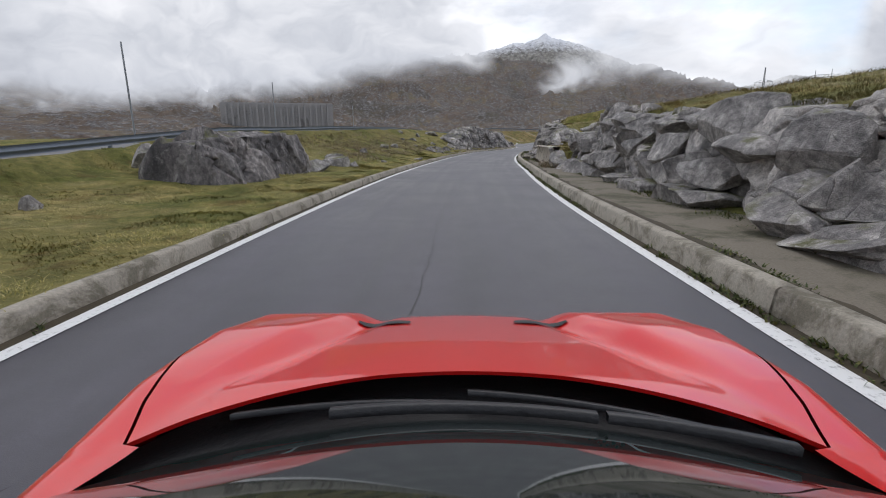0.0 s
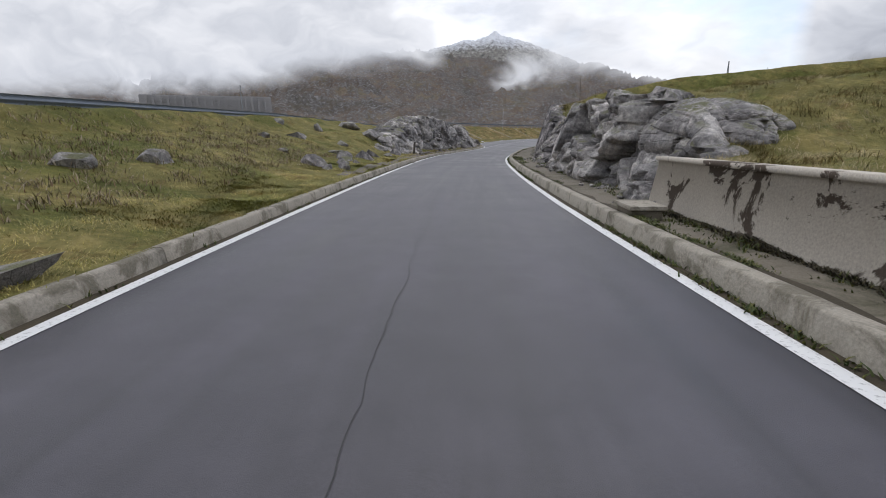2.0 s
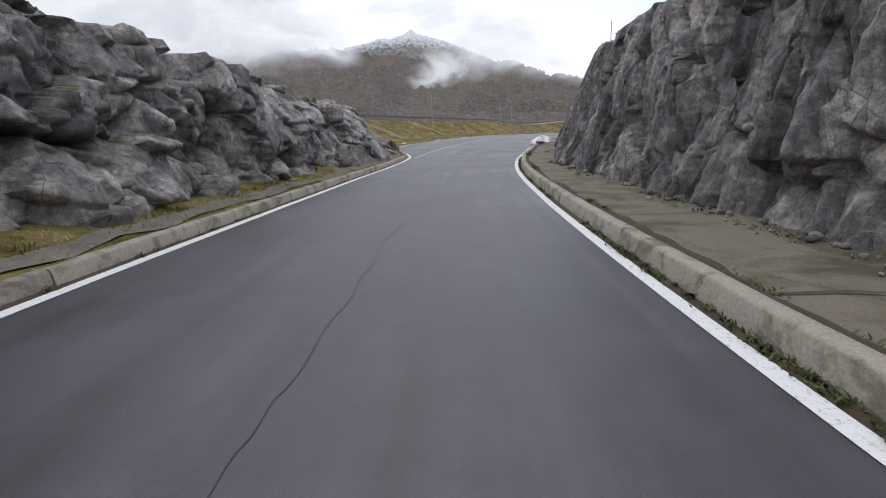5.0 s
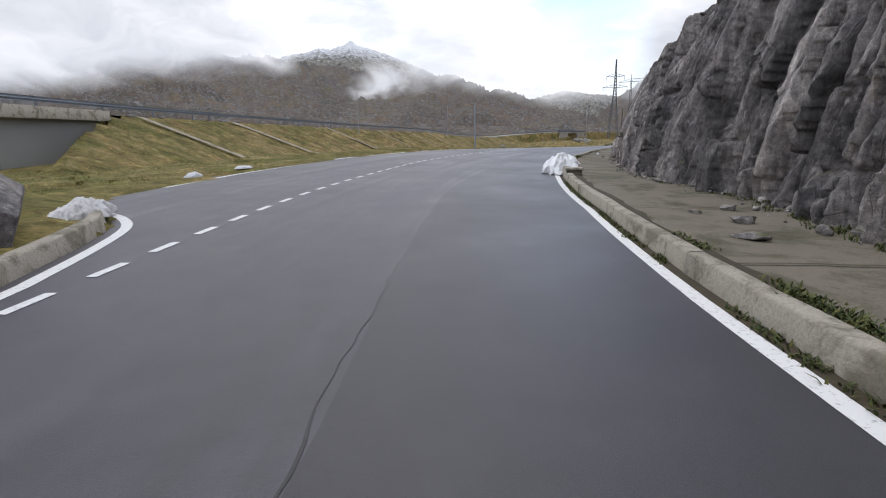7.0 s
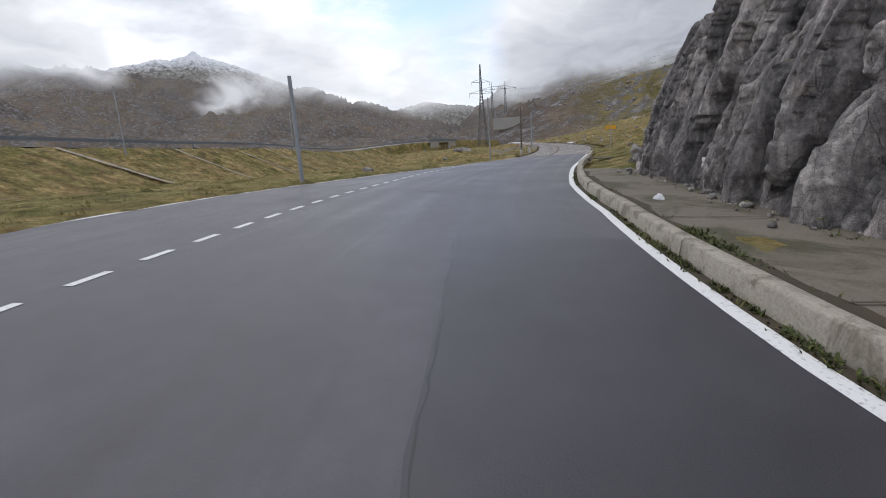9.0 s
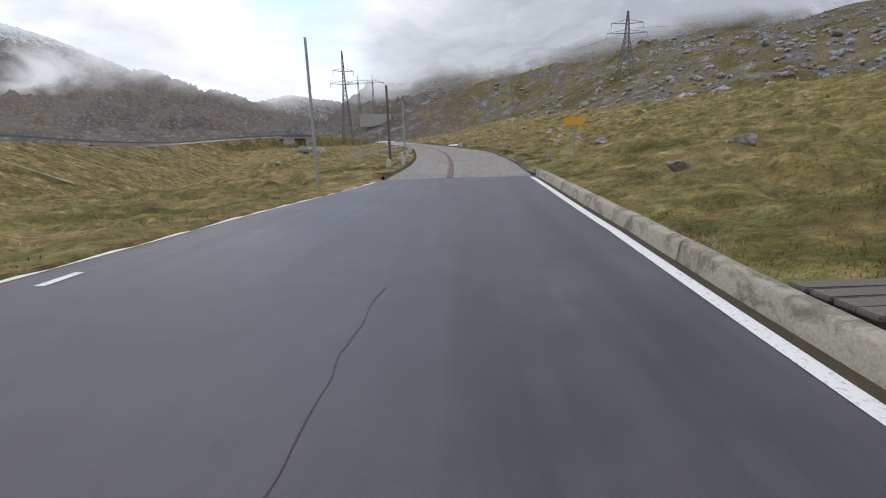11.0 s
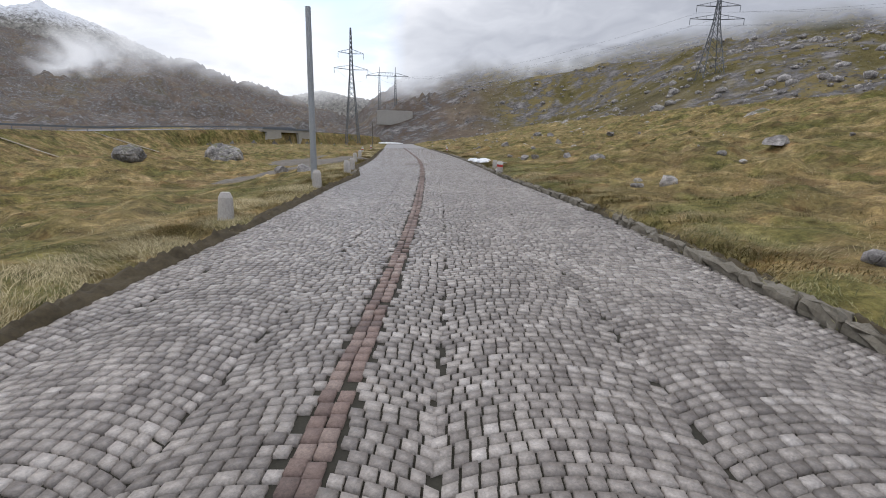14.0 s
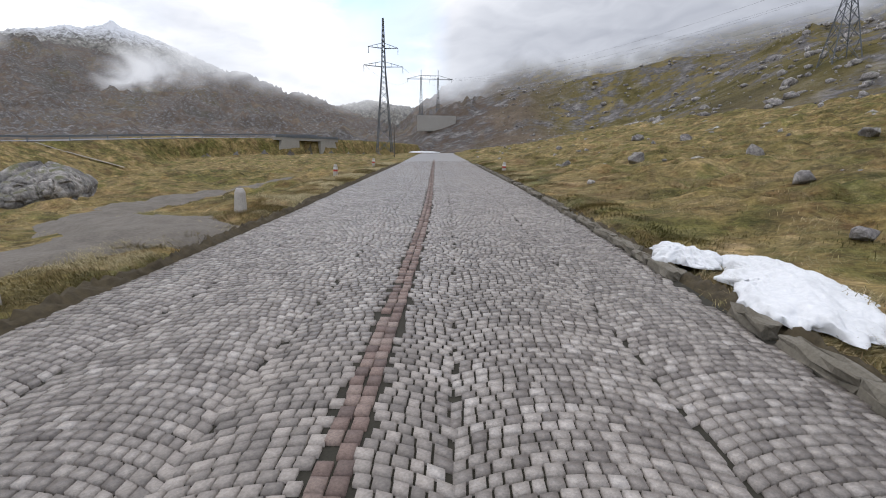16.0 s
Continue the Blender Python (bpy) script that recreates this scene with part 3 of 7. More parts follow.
def boulder_mesh(seed, sx, sy, sz, mat, sub=3, cuts=16, rough=0.06, deep=(0.55, 0.85)):
    """An angular block: a ball cut by chance planes, then roughened."""
    rng = np.random.default_rng(seed)
    bm = bmesh.new()
    bmesh.ops.create_icosphere(bm, subdivisions=sub, radius=1.0)
    p = np.array([v.co[:] for v in bm.verts])
    for _ in range(cuts):
        n = rng.normal(size=3)
        n /= np.linalg.norm(n)
        d = rng.uniform(*deep)
        over = np.maximum(p @ n - d, 0)
        p = p - over[:, None] * n
    p /= np.abs(p).max(0)
    q = p * 2.3 + seed * 3.7
    p = p * (1 + rough * 2 * (fractal(q[:, 0] + q[:, 2], q[:, 1] - q[:, 2], 3, seed))[:, None])
    for v, c in zip(bm.verts, p):
        v.co = Vector((c[0] * sx / 2, c[1] * sy / 2, c[2] * sz / 2))
    return bm_mesh("boulder", bm, mat)

# ---- setting: ground ----
def table(s, *rows):
    r = np.array(rows, float)
    return np.interp(s, r[:, 0], r[:, 1])


def line_left(s):
    return table(s, (-60, -3.2), (10, -3.25), (26, -3.35), (40, -3.4), (57, -3.6), (63, -3.75), (71, -4.05), (80, -4.1), (92, -4.0), (96, -4.15), (98.5, -4.4))


def line_right(s):
    return table(s, (-60, 2.5), (0, 2.5), (12, 2.5), (25, 2.62), (39, 2.32), (60, 2.13), (80, 2.0), (92, 2.1), (99, 2.27), (105, 2.5), (113, 2.4), (121, 2.25), (128, 2.4), (134, 2.2), (143, 2.3), (150, 2.5), (161, 2.5))


def far_edge(s):
    """Outer edge of the widened carriageway."""
    return table(s, (103, -7.9), (110, -8.4), (118, -8.6), (126, -8.2), (132, -7.3), (138, -6.3), (145, -5.3), (152, -4.6), (161, -3.3))


def sett_left(s):
    return table(s, (160, -3.3), (171, -3.1), (178, -3.2), (188, -3.4), (196, -3.4), (201, -3.2), (206, -3.9), (214, -3.9), (225, -3.9), (260, -3.6), (420, -3.5))


def sett_right(s):
    return table(s, (160, 2.6), (172, 2.95), (182, 3.15), (191, 3.2), (201, 2.5), (212, 2.5), (225, 2.7), (260, 2.8), (420, 2.8))


def upper_l(s):
    return table(s, (-60, -11), (10, -12), (23, -12.2), (39, -12.5), (60, -13.5), (90, -15.5), (104, -19.5), (118, -27), (132, -35), (145, -38.5), (170, -44), (189, -47.5), (230, -54), (275, -55.5), (300, -49), (331, -35), (365, -24), (420, -16))


def upper_z(s):
    return table(s, (-60, -1.0), (10, 0.4), (23, 1.35), (39, 1.85), (60, 2.25), (90, 2.4), (104, 2.7), (132, 3.1), (170, 3.3), (189, 3.1), (230, 2.0), (250, 1.6), (275, 1.6), (300, 2.5), (331, 3.6), (365, 3.6), (420, 3.2))


def rock_base(s):
    return table(s, (-60, 4.5), (8, 4.65), (18, 4.75), (23, 4.4), (25, 3.75), (37, 3.75), (39, 4.0), (44, 4.15), (49, 4.0), (57, 4.1), (62, 3.9), (68, 4.6), (75, 4.55), (86, 4.25), (93, 4.0), (96, 4.6), (100, 5.3), (106, 6.2), (112, 5.2), (116, 5.2), (121, 5.3), (126, 4.8), (132, 5.1), (137, 4.4), (141, 4.6))


def rock_top(s):
    return table(s, (-60, 5.8), (8, 5.7), (18, 5.6), (23, 5.1), (25, 4.1), (37, 4.1), (39, 4.9), (48, 5.1), (54, 5.3), (56, 5.3), (66, 5.6), (68, 5.8), (85, 6.0), (95, 6.3), (105, 7.5), (113, 7.0), (120, 7.0), (128, 6.8), (136, 6.3), (141, 6.0))


def rock_height(s):
    return table(s, (-60, 2.6), (0, 2.4), (8, 2.2), (16, 2.35), (19, 2.75), (22, 2.8), (23.6, 2.2), (25, 1.12), (37.3, 1.12), (38.5, 1.6), (42, 2.8), (48, 3.1), (51.5, 3.0), (53, 1.55), (60.5, 1.55), (62, 2.7), (67, 2.9), (70, 3.9), (75, 4.6), (85, 5.2), (95, 5.2), (105, 5.2), (113, 5.6), (120, 5.0), (128, 5.3), (134, 5.3), (137.3, 4.2), (138.8, 1.5))


def ease(x):
    x = np.clip(x, 0, 1)
    return x * x * (3 - 2 * x)


def ground_z(s, l):
    """Height of the open ground over the road's surface at s."""
    s, l = np.broadcast_arrays(np.asarray(s, float), np.asarray(l, float))
    d = -l
    lu, zu = -upper_l(s), upper_z(s)
    # left, along the kerb
    kb = np.where(s > 98.3, table(s, (98.3, 4.85), (100.4, 5.45), (101.6, 6.0), (102.4, 6.7), (103.0, 7.6), (103.5, 8.6)), -line_left(s) + 0.42)
    u = np.clip((d - kb) / np.maximum(lu - kb, 1), 0, 1)
    rise = ease((s - 52) / 14) * (1 - ease((s - 97) / 6))
    lift = rise * (1.9 * ease((d - kb - 1.7) / 2.2))
    z1 = 0.20 + (zu - 0.20) * (0.45 * u + 0.55 * ease(u)) + lift * (1 - u)
    z1 = z1 + 0.55 * np.exp(-((d - lu + 0.75) / 0.9) ** 2) * (1 - ease((s - 84) / 8))
    z1 = np.where(d < kb - 0.12, -0.12, z1)
    # left, widened stretch with the embankment
    fe = -far_edge(np.clip(s, 103, 161))
    z2 = np.where(d < fe, -0.06, np.maximum(0.05 - 0.6 * ease((d - fe - 1) / 14), (zu - 0.46 * (lu - d)) * ease((s - 104.4 - 0.88 * (d - 10.2)) / 0.7 + 1)))
    # left, meadow beside the setts
    se = -sett_left(s) + 0.2
    bottom = -0.5 - 0.5 * ease((s - 165) / 25)
    z3 = -0.02 + 0.06 * ease((d - se) / 0.4) + bottom * ease((d - se - 0.6) / 7) + 0.5 * fractal(s * 0.12, d * 0.12, 4, 5) * ease((d - se) / 4) - 2.6 * ease((d - 21) / 20) * ease((s - 150) / 50) * (1 - ease((s - 265) / 40))
    rim = table(s, (165, 12), (185, 15), (212, 22.5), (235, 26), (270, 31))
    z3 = z3 - 1.3 * ease((d - rim) / 3.2) * ease((s - 162) / 14) * (1 - ease((s - 255) / 30)) + 1.1 * np.exp(-((s - 211) / 8) ** 2 - ((d - 19.5) / 4.2) ** 2)
    z3 = np.where(d > se, z3, -0.12)
    z3 = np.maximum(z3, np.minimum(zu, zu - (0.5 + 1.5 * ease((s - 285) / 12)) * (lu - d)))
    z3 = np.where((np.abs(s - 331 - 0.35 * (lu - d)) < 3.4) & (np.abs(d - lu + 1) < 14), -0.5, z3)
    w2 = ease((s - 102.6) / 0.9)
    w3 = ease((s - 150) / 16)
    left = (z1 * (1 - w2) + z2 * w2) * (1 - w3) + z3 * w3
    over = ease((d - lu) / 0.5)
    left = np.where(d > lu, zu * (1 - over) + (zu - 0.12) * over, left)
    left = np.where(d > lu + 7.5, zu - 0.1 - 0.12 * (d - lu - 7.5) * (1 - ease((d - lu - 16) / 12)), left)
    left = np.where((s > 94) & (s < 104.4 + 0.88 * (d - 10.2)) & (d > 8.8) & (d < lu + 1.3), -0.12, left)
    # right
    lb, lt, zt = rock_base(s), rock_top(s), rock_height(s)
    walled = ease((s - 24) / 1.5) * (1 - ease((s - 36.8) / 1.5))
    ledge = ease((s - 55.5) / 1) * (1 - ease((s - 65.5) / 1.5))
    z4 = 0.16 + (zt - 0.30) * ease((l - np.maximum(lt - 0.15 - 0.3 * walled, lb + 0.5)) / (0.9 - 0.5 * walled))
    back = np.maximum(l - lt - 0.8, 0)
    gentle = ease((s - 15) / 8) * (1 - ease((s - 56) / 6))
    z4 = z4 + (0.20 - 0.09 * gentle) * np.minimum(back, 7) + 0.07 * np.maximum(back - 7, 0) + ledge * 1.5 * ease((back - 0.9) / 0.5)
    kb = line_right(s) + 0.42
    z4 = np.where(l < kb, -0.12, z4)
    sr = np.where(s < 161, line_right(s) + 0.6, sett_right(s) + 0.15)
    e = np.maximum(l - sr, 0)
    z5 = 0.10 * ease(e / 0.5) + 0.075 * e + 0.0026 * np.minimum(e, 60) ** 2 + 0.55 * fractal(s * 0.15, l * 0.15, 4, 9) * ease(e / 4) + 0.55 * np.abs(fractal(s * 0.35, l * 0.35 + s * 0.1, 4, 19)) * ease(e / 6)
    z5 = np.where(l < sr, -0.12, z5)
    wr = ease((s - 137.2) / 2.2)
    right = z4 * (1 - wr) + z5 * wr
    return np.where(l < 0, left, right)


AZ = np.array([-180, -90, -60, -45, -38, -33, -28, -25, -18, -13, -5, 3, 10, 18, 22, 26, 30, 34, 37, 38.6, 39.6, 41, 43, 45, 48, 55, 62, 75, 90, 120, 180])
RIDGE = np.array([9, 9, 8.4, 7.6, 7.2, 6.6, 5.0, 6.6, 8.4, 9.6, 10.4, 9.4, 8.4, 7.9, 7.2, 6.3, 5.3, 4.0, 2.8, 2.2, 3.4, 4.8, 6.0, 7.2, 9.0, 11.2, 13, 15, 16, 16, 9])
REACH = np.array([900, 800, 800, 800, 900, 1000, 1500, 2000, 2300, 2400, 2500, 2600, 2600, 2600, 2600, 2600, 2600, 2500, 2200, 1500, 1150, 1100, 1100, 1100, 1080, 1050, 1000, 1000, 1000, 950, 900])
HUB = np.array([50.0, 90.0])


def track_l(s):
    return -11.6 + 5.4 * np.exp(-((s - 215.8) / 4.2) ** 2) + 0.5 * np.sin((s - 204) * 0.21)


def track_w(s):
    return 1.2 + 1.3 * np.exp(-((s - 215.4) / 4.2) ** 2)


def lump(s, l):
    """Unevenness of the turf: small lumps everywhere, tussocks and hollows in the pasture beside the setts."""
    out = 0.09 * fractal(s * 1.1, l * 1.1, 3, 3) + 0.13 * fractal(s * 0.33, l * 0.33, 3, 4)
    edge = np.where(l < 0, -l - 4.6, l - 3.9)
    wild = ease((s - 138) / 14) * ease(edge / 3.0) * np.where((s > 198) & (s < 250), 0.1 + 0.9 * ease((np.abs(l - track_l(s)) - track_w(s)) / 1.6), 1.0)
    return out + wild * (0.62 * np.abs(fractal(s * 0.42 + 0.2 * l, l * 0.55, 3, 24)) + 0.34 * np.abs(fractal(s * 1.1, l * 1.3 + 0.3 * s, 2, 25)) - 0.16)


def polar_z(x, y):
    dx, dy = x - HUB[0], y - HUB[1]
    r, az = np.hypot(dx, dy), np.degrees(np.arctan2(dx, dy))
    e = np.tan(np.radians(np.interp(az, AZ, RIDGE)))
    reach = np.interp(az, AZ, REACH)
    near = np.interp(az, [-180, 30, 39, 130, 180], [200, 200, 95, 75, 200])
    p = np.interp(az, [-180, 36, 39.5, 130, 180], [2.0, 2.0, 1.22, 1.22, 2.0])
    g = np.clip((r - near) / (reach - near), 0, 1) ** p
    z = 2.0 + g * (e * reach - 2)
    z = np.where(r > reach, z - 0.25 * (r - reach), z)
    z = z + 9.0 * np.exp(-((x - 246) ** 2 + (y - 186) ** 2) / 48 ** 2)
    z = z + 9.0 * np.exp(-((x - 318) ** 2 + (y - 398) ** 2) / 50 ** 2)
    rough = np.clip((r - 60) / 400, 0, 1)
    far = np.clip(r, 0, 1500)
    z += rough * far * (0.030 * fractal(x / 110, y / 110, 4, 31, 0.5) + 0.010 * np.abs(fractal(x / 34, y / 34, 4, 33, 0.6)))
    crag = fractal(x / 60 + 0.4 * fractal(x / 25, y / 25, 2, 38), y / 60, 3, 36)
    z += np.clip(r / 60 - 1.6, 0, 1) * (0.6 + far * 0.009) * ease((crag - 0.02) / 0.14) * (0.6 + 1.4 * np.abs(fractal(x / 9, y / 9, 4, 37, 0.6)))
    return np.maximum(z, -40)


def land_z(x, y):
    """World height of the wide land."""
    s, l = station(x, y)
    sc, lc = np.clip(s, -58, 395), np.clip(l, -68, 36)
    edge = at(sc, lc)[..., 2] + ground_z(sc, lc)
    off = np.hypot(s - sc, l - lc)
    w = ease(off / 90)
    inside = off < 0.5
    z = edge * (1 - w) + np.maximum(polar_z(x, y), edge * 0) * w
    return np.where(inside, edge - 1.5, z - 0.4 * (1 - ease((off - 0.5) / 6)))


ls = np.r_[np.linspace(-70, -24, 60), np.linspace(-23.5, -8, 56), np.linspace(-7.8, -3, 36), np.linspace(-2.4, 2.2, 4), np.linspace(2.4, 8, 48), np.linspace(8.25, 38, 100)]
ss = np.r_[np.arange(-60, -4, 2.0), np.arange(-4, 138, 0.5), np.arange(138, 250, 0.33), np.arange(250, 345, 1.0), np.arange(345, 400, 2.0)]
SG, LG = np.meshgrid(ss, ls, indexing="ij")
hz = ground_z(SG, LG)
on_road = ((LG > np.where(SG < 102, line_left(SG) - 0.4, np.where(SG < 161, far_edge(np.clip(SG, 103, 161)) - 0.2, sett_left(SG) - 0.1))) & (LG < np.where(SG < 161, line_right(SG) + 0.5, sett_right(SG) + 0.1)))
upper = (-LG > -upper_l(SG) - 0.2) & (-LG < -upper_l(SG) + 7.6)
lumps = lump(SG, LG)
walk_way = (SG < 139) & (LG > 0) & (LG < rock_base(SG) + 0.3)
hz = hz + np.where(on_road | upper, 0, np.where(walk_way, 0.25, 1.0) * lumps)
corridor = at(SG, LG, hz)
# the wide land, out to the mountains, in the same sheet
nr = 190
rr = 20 * (4300 / 20) ** (np.linspace(0, 1, nr))
aa = np.radians(np.r_[np.linspace(-180, -64, 40), np.linspace(-62, 116, 1100), np.linspace(118, 180, 24)])
RR, AA = np.meshgrid(rr, aa, indexing="ij")
XX, YY = HUB[0] + RR * np.sin(AA), HUB[1] + RR * np.cos(AA)
wide = np.stack([XX, YY, land_z(XX, YY)], -1)[:, ::-1]
ground = new("ground", grid_mesh("ground", corridor, M_GROUND))
tagged(ground, "yellow-green alpine grass with brown tufts beside the road", "ground", kind="structure")
hills = new("backdrop_hills", grid_mesh("hills", wide, M_HILL))
tagged(hills, "brown alpine hillsides with scattered grey rock under low cloud", "hillside", kind="structure")


# ---- distant peak and far range ----
def ridge_mesh(name, az0, az1, dist, profile, depth, seed, mat):
    az = np.linspace(az0, az1, 420)
    t = np.linspace(0, 1, 90)
    A, T = np.meshgrid(np.radians(az), t, indexing="ij")
    top = dist * np.tan(np.radians(np.interp(np.degrees(A), *zip(*profile))))
    R = dist - depth * (1 - T)
    z = top * T ** 0.9
    q = fractal(A * 60, T * 7, 6, seed, 0.62)
    z = z + dist * 0.012 * q * np.minimum(1, 6 * (1.02 - T)) * ease(T * 3) + dist * 0.0022 * fractal(A * 300, T * 20, 4, seed + 5, 0.6)
    return grid_mesh(name, np.stack([R * np.sin(A) + 20, R * np.cos(A) + 30, z], -1), mat, False)


peak = new("backdrop_peak", ridge_mesh("peak", -8, 34, 4200, [(-8, 5), (0, 8.3), (3, 9.0), (5, 9.6), (7, 10.1), (8.5, 10.5), (9.6, 10.4), (10.8, 10.75), (11.85, 11.3), (12.6, 10.8), (14, 10.45), (16, 9.9), (18, 9.1), (21, 7.8), (26, 6), (34, 3)], 1500, 3, M_PEAK))
tagged(peak, "rocky mountain peak dusted with fresh snow", "mountain", kind="structure")
far_range = new("backdrop_range", ridge_mesh("range", 27, 46, 4300, [(27, 3), (31, 4.6), (34.5, 5.4), (36, 5.6), (38, 5.2), (41, 4.8), (46, 3)], 1200, 8, M_PEAK))
tagged(far_range, "far snow-dusted mountain range at the valley's end", "mountain", kind="structure")


# ---- low cloud bank ----
def cloud_material():
    m = bpy.data.materials.new("low_cloud")
    m.use_nodes = True
    t = m.node_tree
    t.nodes.remove(t.nodes["Principled BSDF"])
    out = t.nodes["Material Output"]
    e = t.nodes.new("ShaderNodeEmission")
    tr = t.nodes.new("ShaderNodeBsdfTransparent")
    mx = t.nodes.new("ShaderNodeMixShader")
    at1, at2 = t.nodes.new("ShaderNodeAttribute"), t.nodes.new("ShaderNodeAttribute")
    at1.attribute_name, at2.attribute_name = "cover", "tone"
    fac = at1.outputs["Fac"]
    t.links.new(ramp(t, at2.outputs["Fac"], [(0.0, (0.40, 0.42, 0.465)), (0.45, (0.64, 0.66, 0.695)), (1.0, (1.0, 1.0, 1.0))]), e.inputs["Color"])
    e.inputs["Strength"].default_value = 1.12
    t.links.new(fac, mx.inputs["Fac"])
    t.links.new(tr.outputs[0], mx.inputs[1])
    t.links.new(e.outputs[0], mx.inputs[2])
    t.links.new(mx.outputs[0], out.inputs["Surface"])
    return m


def cloud_bank():
    """Low stratus on the slopes: its lower edge follows the hills, its top dissolves into the bright sky."""
    az = np.linspace(-110, 150, 1301)
    el = np.linspace(1.5, 34, 300)
    A, L = np.meshgrid(az, el, indexing="ij")
    base = np.interp(A, [-110, -60, -43, -36, -30, -24, -18, -11, -5, 0, 4, 8, 14, 18, 22, 27, 33, 38, 41, 44, 48, 55, 61, 67, 73, 84, 95, 150],
                     [5.0, 4.8, 4.6, 5.2, 5.2, 5.4, 6.2, 7.6, 8.0, 8.6, 8.4, 8.2, 7.0, 6.6, 6.6, 5.9, 4.9, 4.6, 4.4, 5.2, 6.9, 7.9, 8.9, 9.9, 10.7, 10.7, 9.4, 9])
    thin = np.interp(A, [-110, -1, 3.5, 5.5, 13.0, 16.0, 18.0, 22, 35, 37, 41, 43, 150], [1, 1, 0.8, 0.0, 0.0, 0.35, 0.75, 0.9, 0.85, 0.5, 0.5, 1, 1])
    roof = np.interp(A, [-110, -45, -20, -8, 0, 8, 20, 30, 38, 43, 50, 60, 150], [19, 18, 16, 14, 12.5, 11.5, 11, 9.5, 8.5, 14, 24, 34, 36])
    cx, cy = A * 0.97 + L * 0.5, L * 1.55 - A * 0.22
    wx = fractal(cx * 0.13 + 3, cy * 0.13, 4, 71, 0.55)
    wy = fractal(cx * 0.13 - 8, cy * 0.13 + 5, 4, 72, 0.55)
    u, v = cx + 5 * wx, cy + 5 * wy
    puff = fractal(u * 0.09, v * 0.12, 6, 77, 0.52)
    wisp = fractal(u * 0.35, v * 0.45, 5, 79, 0.58)
    low = ease((L - base + 1.3 + 1.6 * puff + 0.5 * wisp) / np.interp(A, [40, 50], [3.2, 2.6]))
    high = 1 - ease((L - roof + 4.5 * puff + 1.5 * wisp) / 7.0)
    cover = low * high * thin
    # a loose shred of cloud before the peak
    d = np.hypot((A - 15.0 - 2.0 * wx) / 3.4, (L - 7.9 - 0.10 * (A - 15.0) + 1.4 * wy) / 1.5)
    cover = np.maximum(cover, 0.85 * ease((1.4 - d + 0.5 * wisp) / 1.3))
    cover = np.clip(cover, 0, 1)
    light = np.interp(A, [-110, -35, -12, 0, 10, 36, 44, 56, 75, 150], [0.44, 0.44, 0.44, 0.58, 0.72, 0.82, 0.52, 0.22, 0.06, 0.06])
    tone = np.clip(light + 0.40 * puff + 0.14 * wisp - 0.16 * (1 - ease((L - base) / 4)) + 0.30 * ease((L - base - 3) / 9) * np.interp(A, [45, 60], [1, 0.35]), 0, 1)
    R = np.interp(A, [-110, 36, 44, 150], [0.62, 0.62, 0.34, 0.34]) * np.interp(A, AZ, REACH)
    k = np.ones(61) / 61
    R = np.stack([np.convolve(np.pad(R[:, 0], 30, mode="edge"), k, "valid")] * R.shape[1], 1)
    a, e = np.radians(A), np.radians(L)
    me = grid_mesh("cloud_bank", np.stack([HUB[0] + R * np.sin(a), HUB[1] + R * np.cos(a), R * np.tan(e)], -1), cloud_material())
    lay = me.attributes.new("cover", "FLOAT", "POINT")
    lay.data.foreach_set("value", cover.reshape(-1).astype(np.float32))
    lay = me.attributes.new("tone", "FLOAT", "POINT")
    lay.data.foreach_set("value", tone.reshape(-1).astype(np.float32))
    ob = new("cloud_bank", me)
    ob.visible_shadow = False
    return tagged(ob, "low grey-white cloud hanging on the mountainsides", "cloud", kind="structure")


cloud_bank()


# ---- roads ----
def strip(name, s, l0, l1, z, mat, cols=12):
    s = np.asarray(s, float)
    u = np.linspace(0, 1, cols)
    S = np.repeat(s[:, None], cols, 1)
    L = l0(s)[:, None] * (1 - u) + l1(s)[:, None] * u
    return grid_mesh(name, at(S, L, z), mat)


def left_edge(s):
    return np.where(s < 98.5, line_left(s) - 0.2, np.where(s < 103.5, table(s, (98.5, -4.6), (100.4, -5.2), (101.6, -5.75), (102.4, -6.4), (103.0, -7.3), (103.5, -8.3)), far_edge(s) - 0.25))


rs = np.r_[np.arange(-60, 98, 0.5), np.arange(98, 106, 0.25), np.arange(106, 161.3, 0.5)]
road = new("road", strip("road", rs, left_edge, lambda s: line_right(s) + 0.22, 0.0, M_ASPHALT, 16))
tagged(road, "dark grey worn asphalt road with fine cracks", "road", kind="structure")
lay = road.data.attributes.new("lane_place", "FLOAT_VECTOR", "POINT")
u = np.linspace(0, 1, 16)[None]
lay.data.foreach_set("vector", np.stack([np.repeat(rs[:, None], 16, 1), left_edge(rs)[:, None] * (1 - u) + (line_right(rs) + 0.22)[:, None] * u, 0 * u + 0 * rs[:, None]], -1).reshape(-1).astype(np.float32))


def marking(name, pts, width, z=0.006):
    """A painted band along a line of (s, l)."""
    p = np.array(pts, float)
    d = np.gradient(p, axis=0)
    d /= np.linalg.norm(d, axis=1, keepdims=True)
    n = np.stack([-d[:, 1], d[:, 0]], 1) * width / 2
    g = np.stack([at((p + n)[:, 0], (p + n)[:, 1], z), at((p - n)[:, 0], (p - n)[:, 1], z)], 1)
    return part(name, grid_mesh(name, g, M_PAINT), road, "worn white painted line")


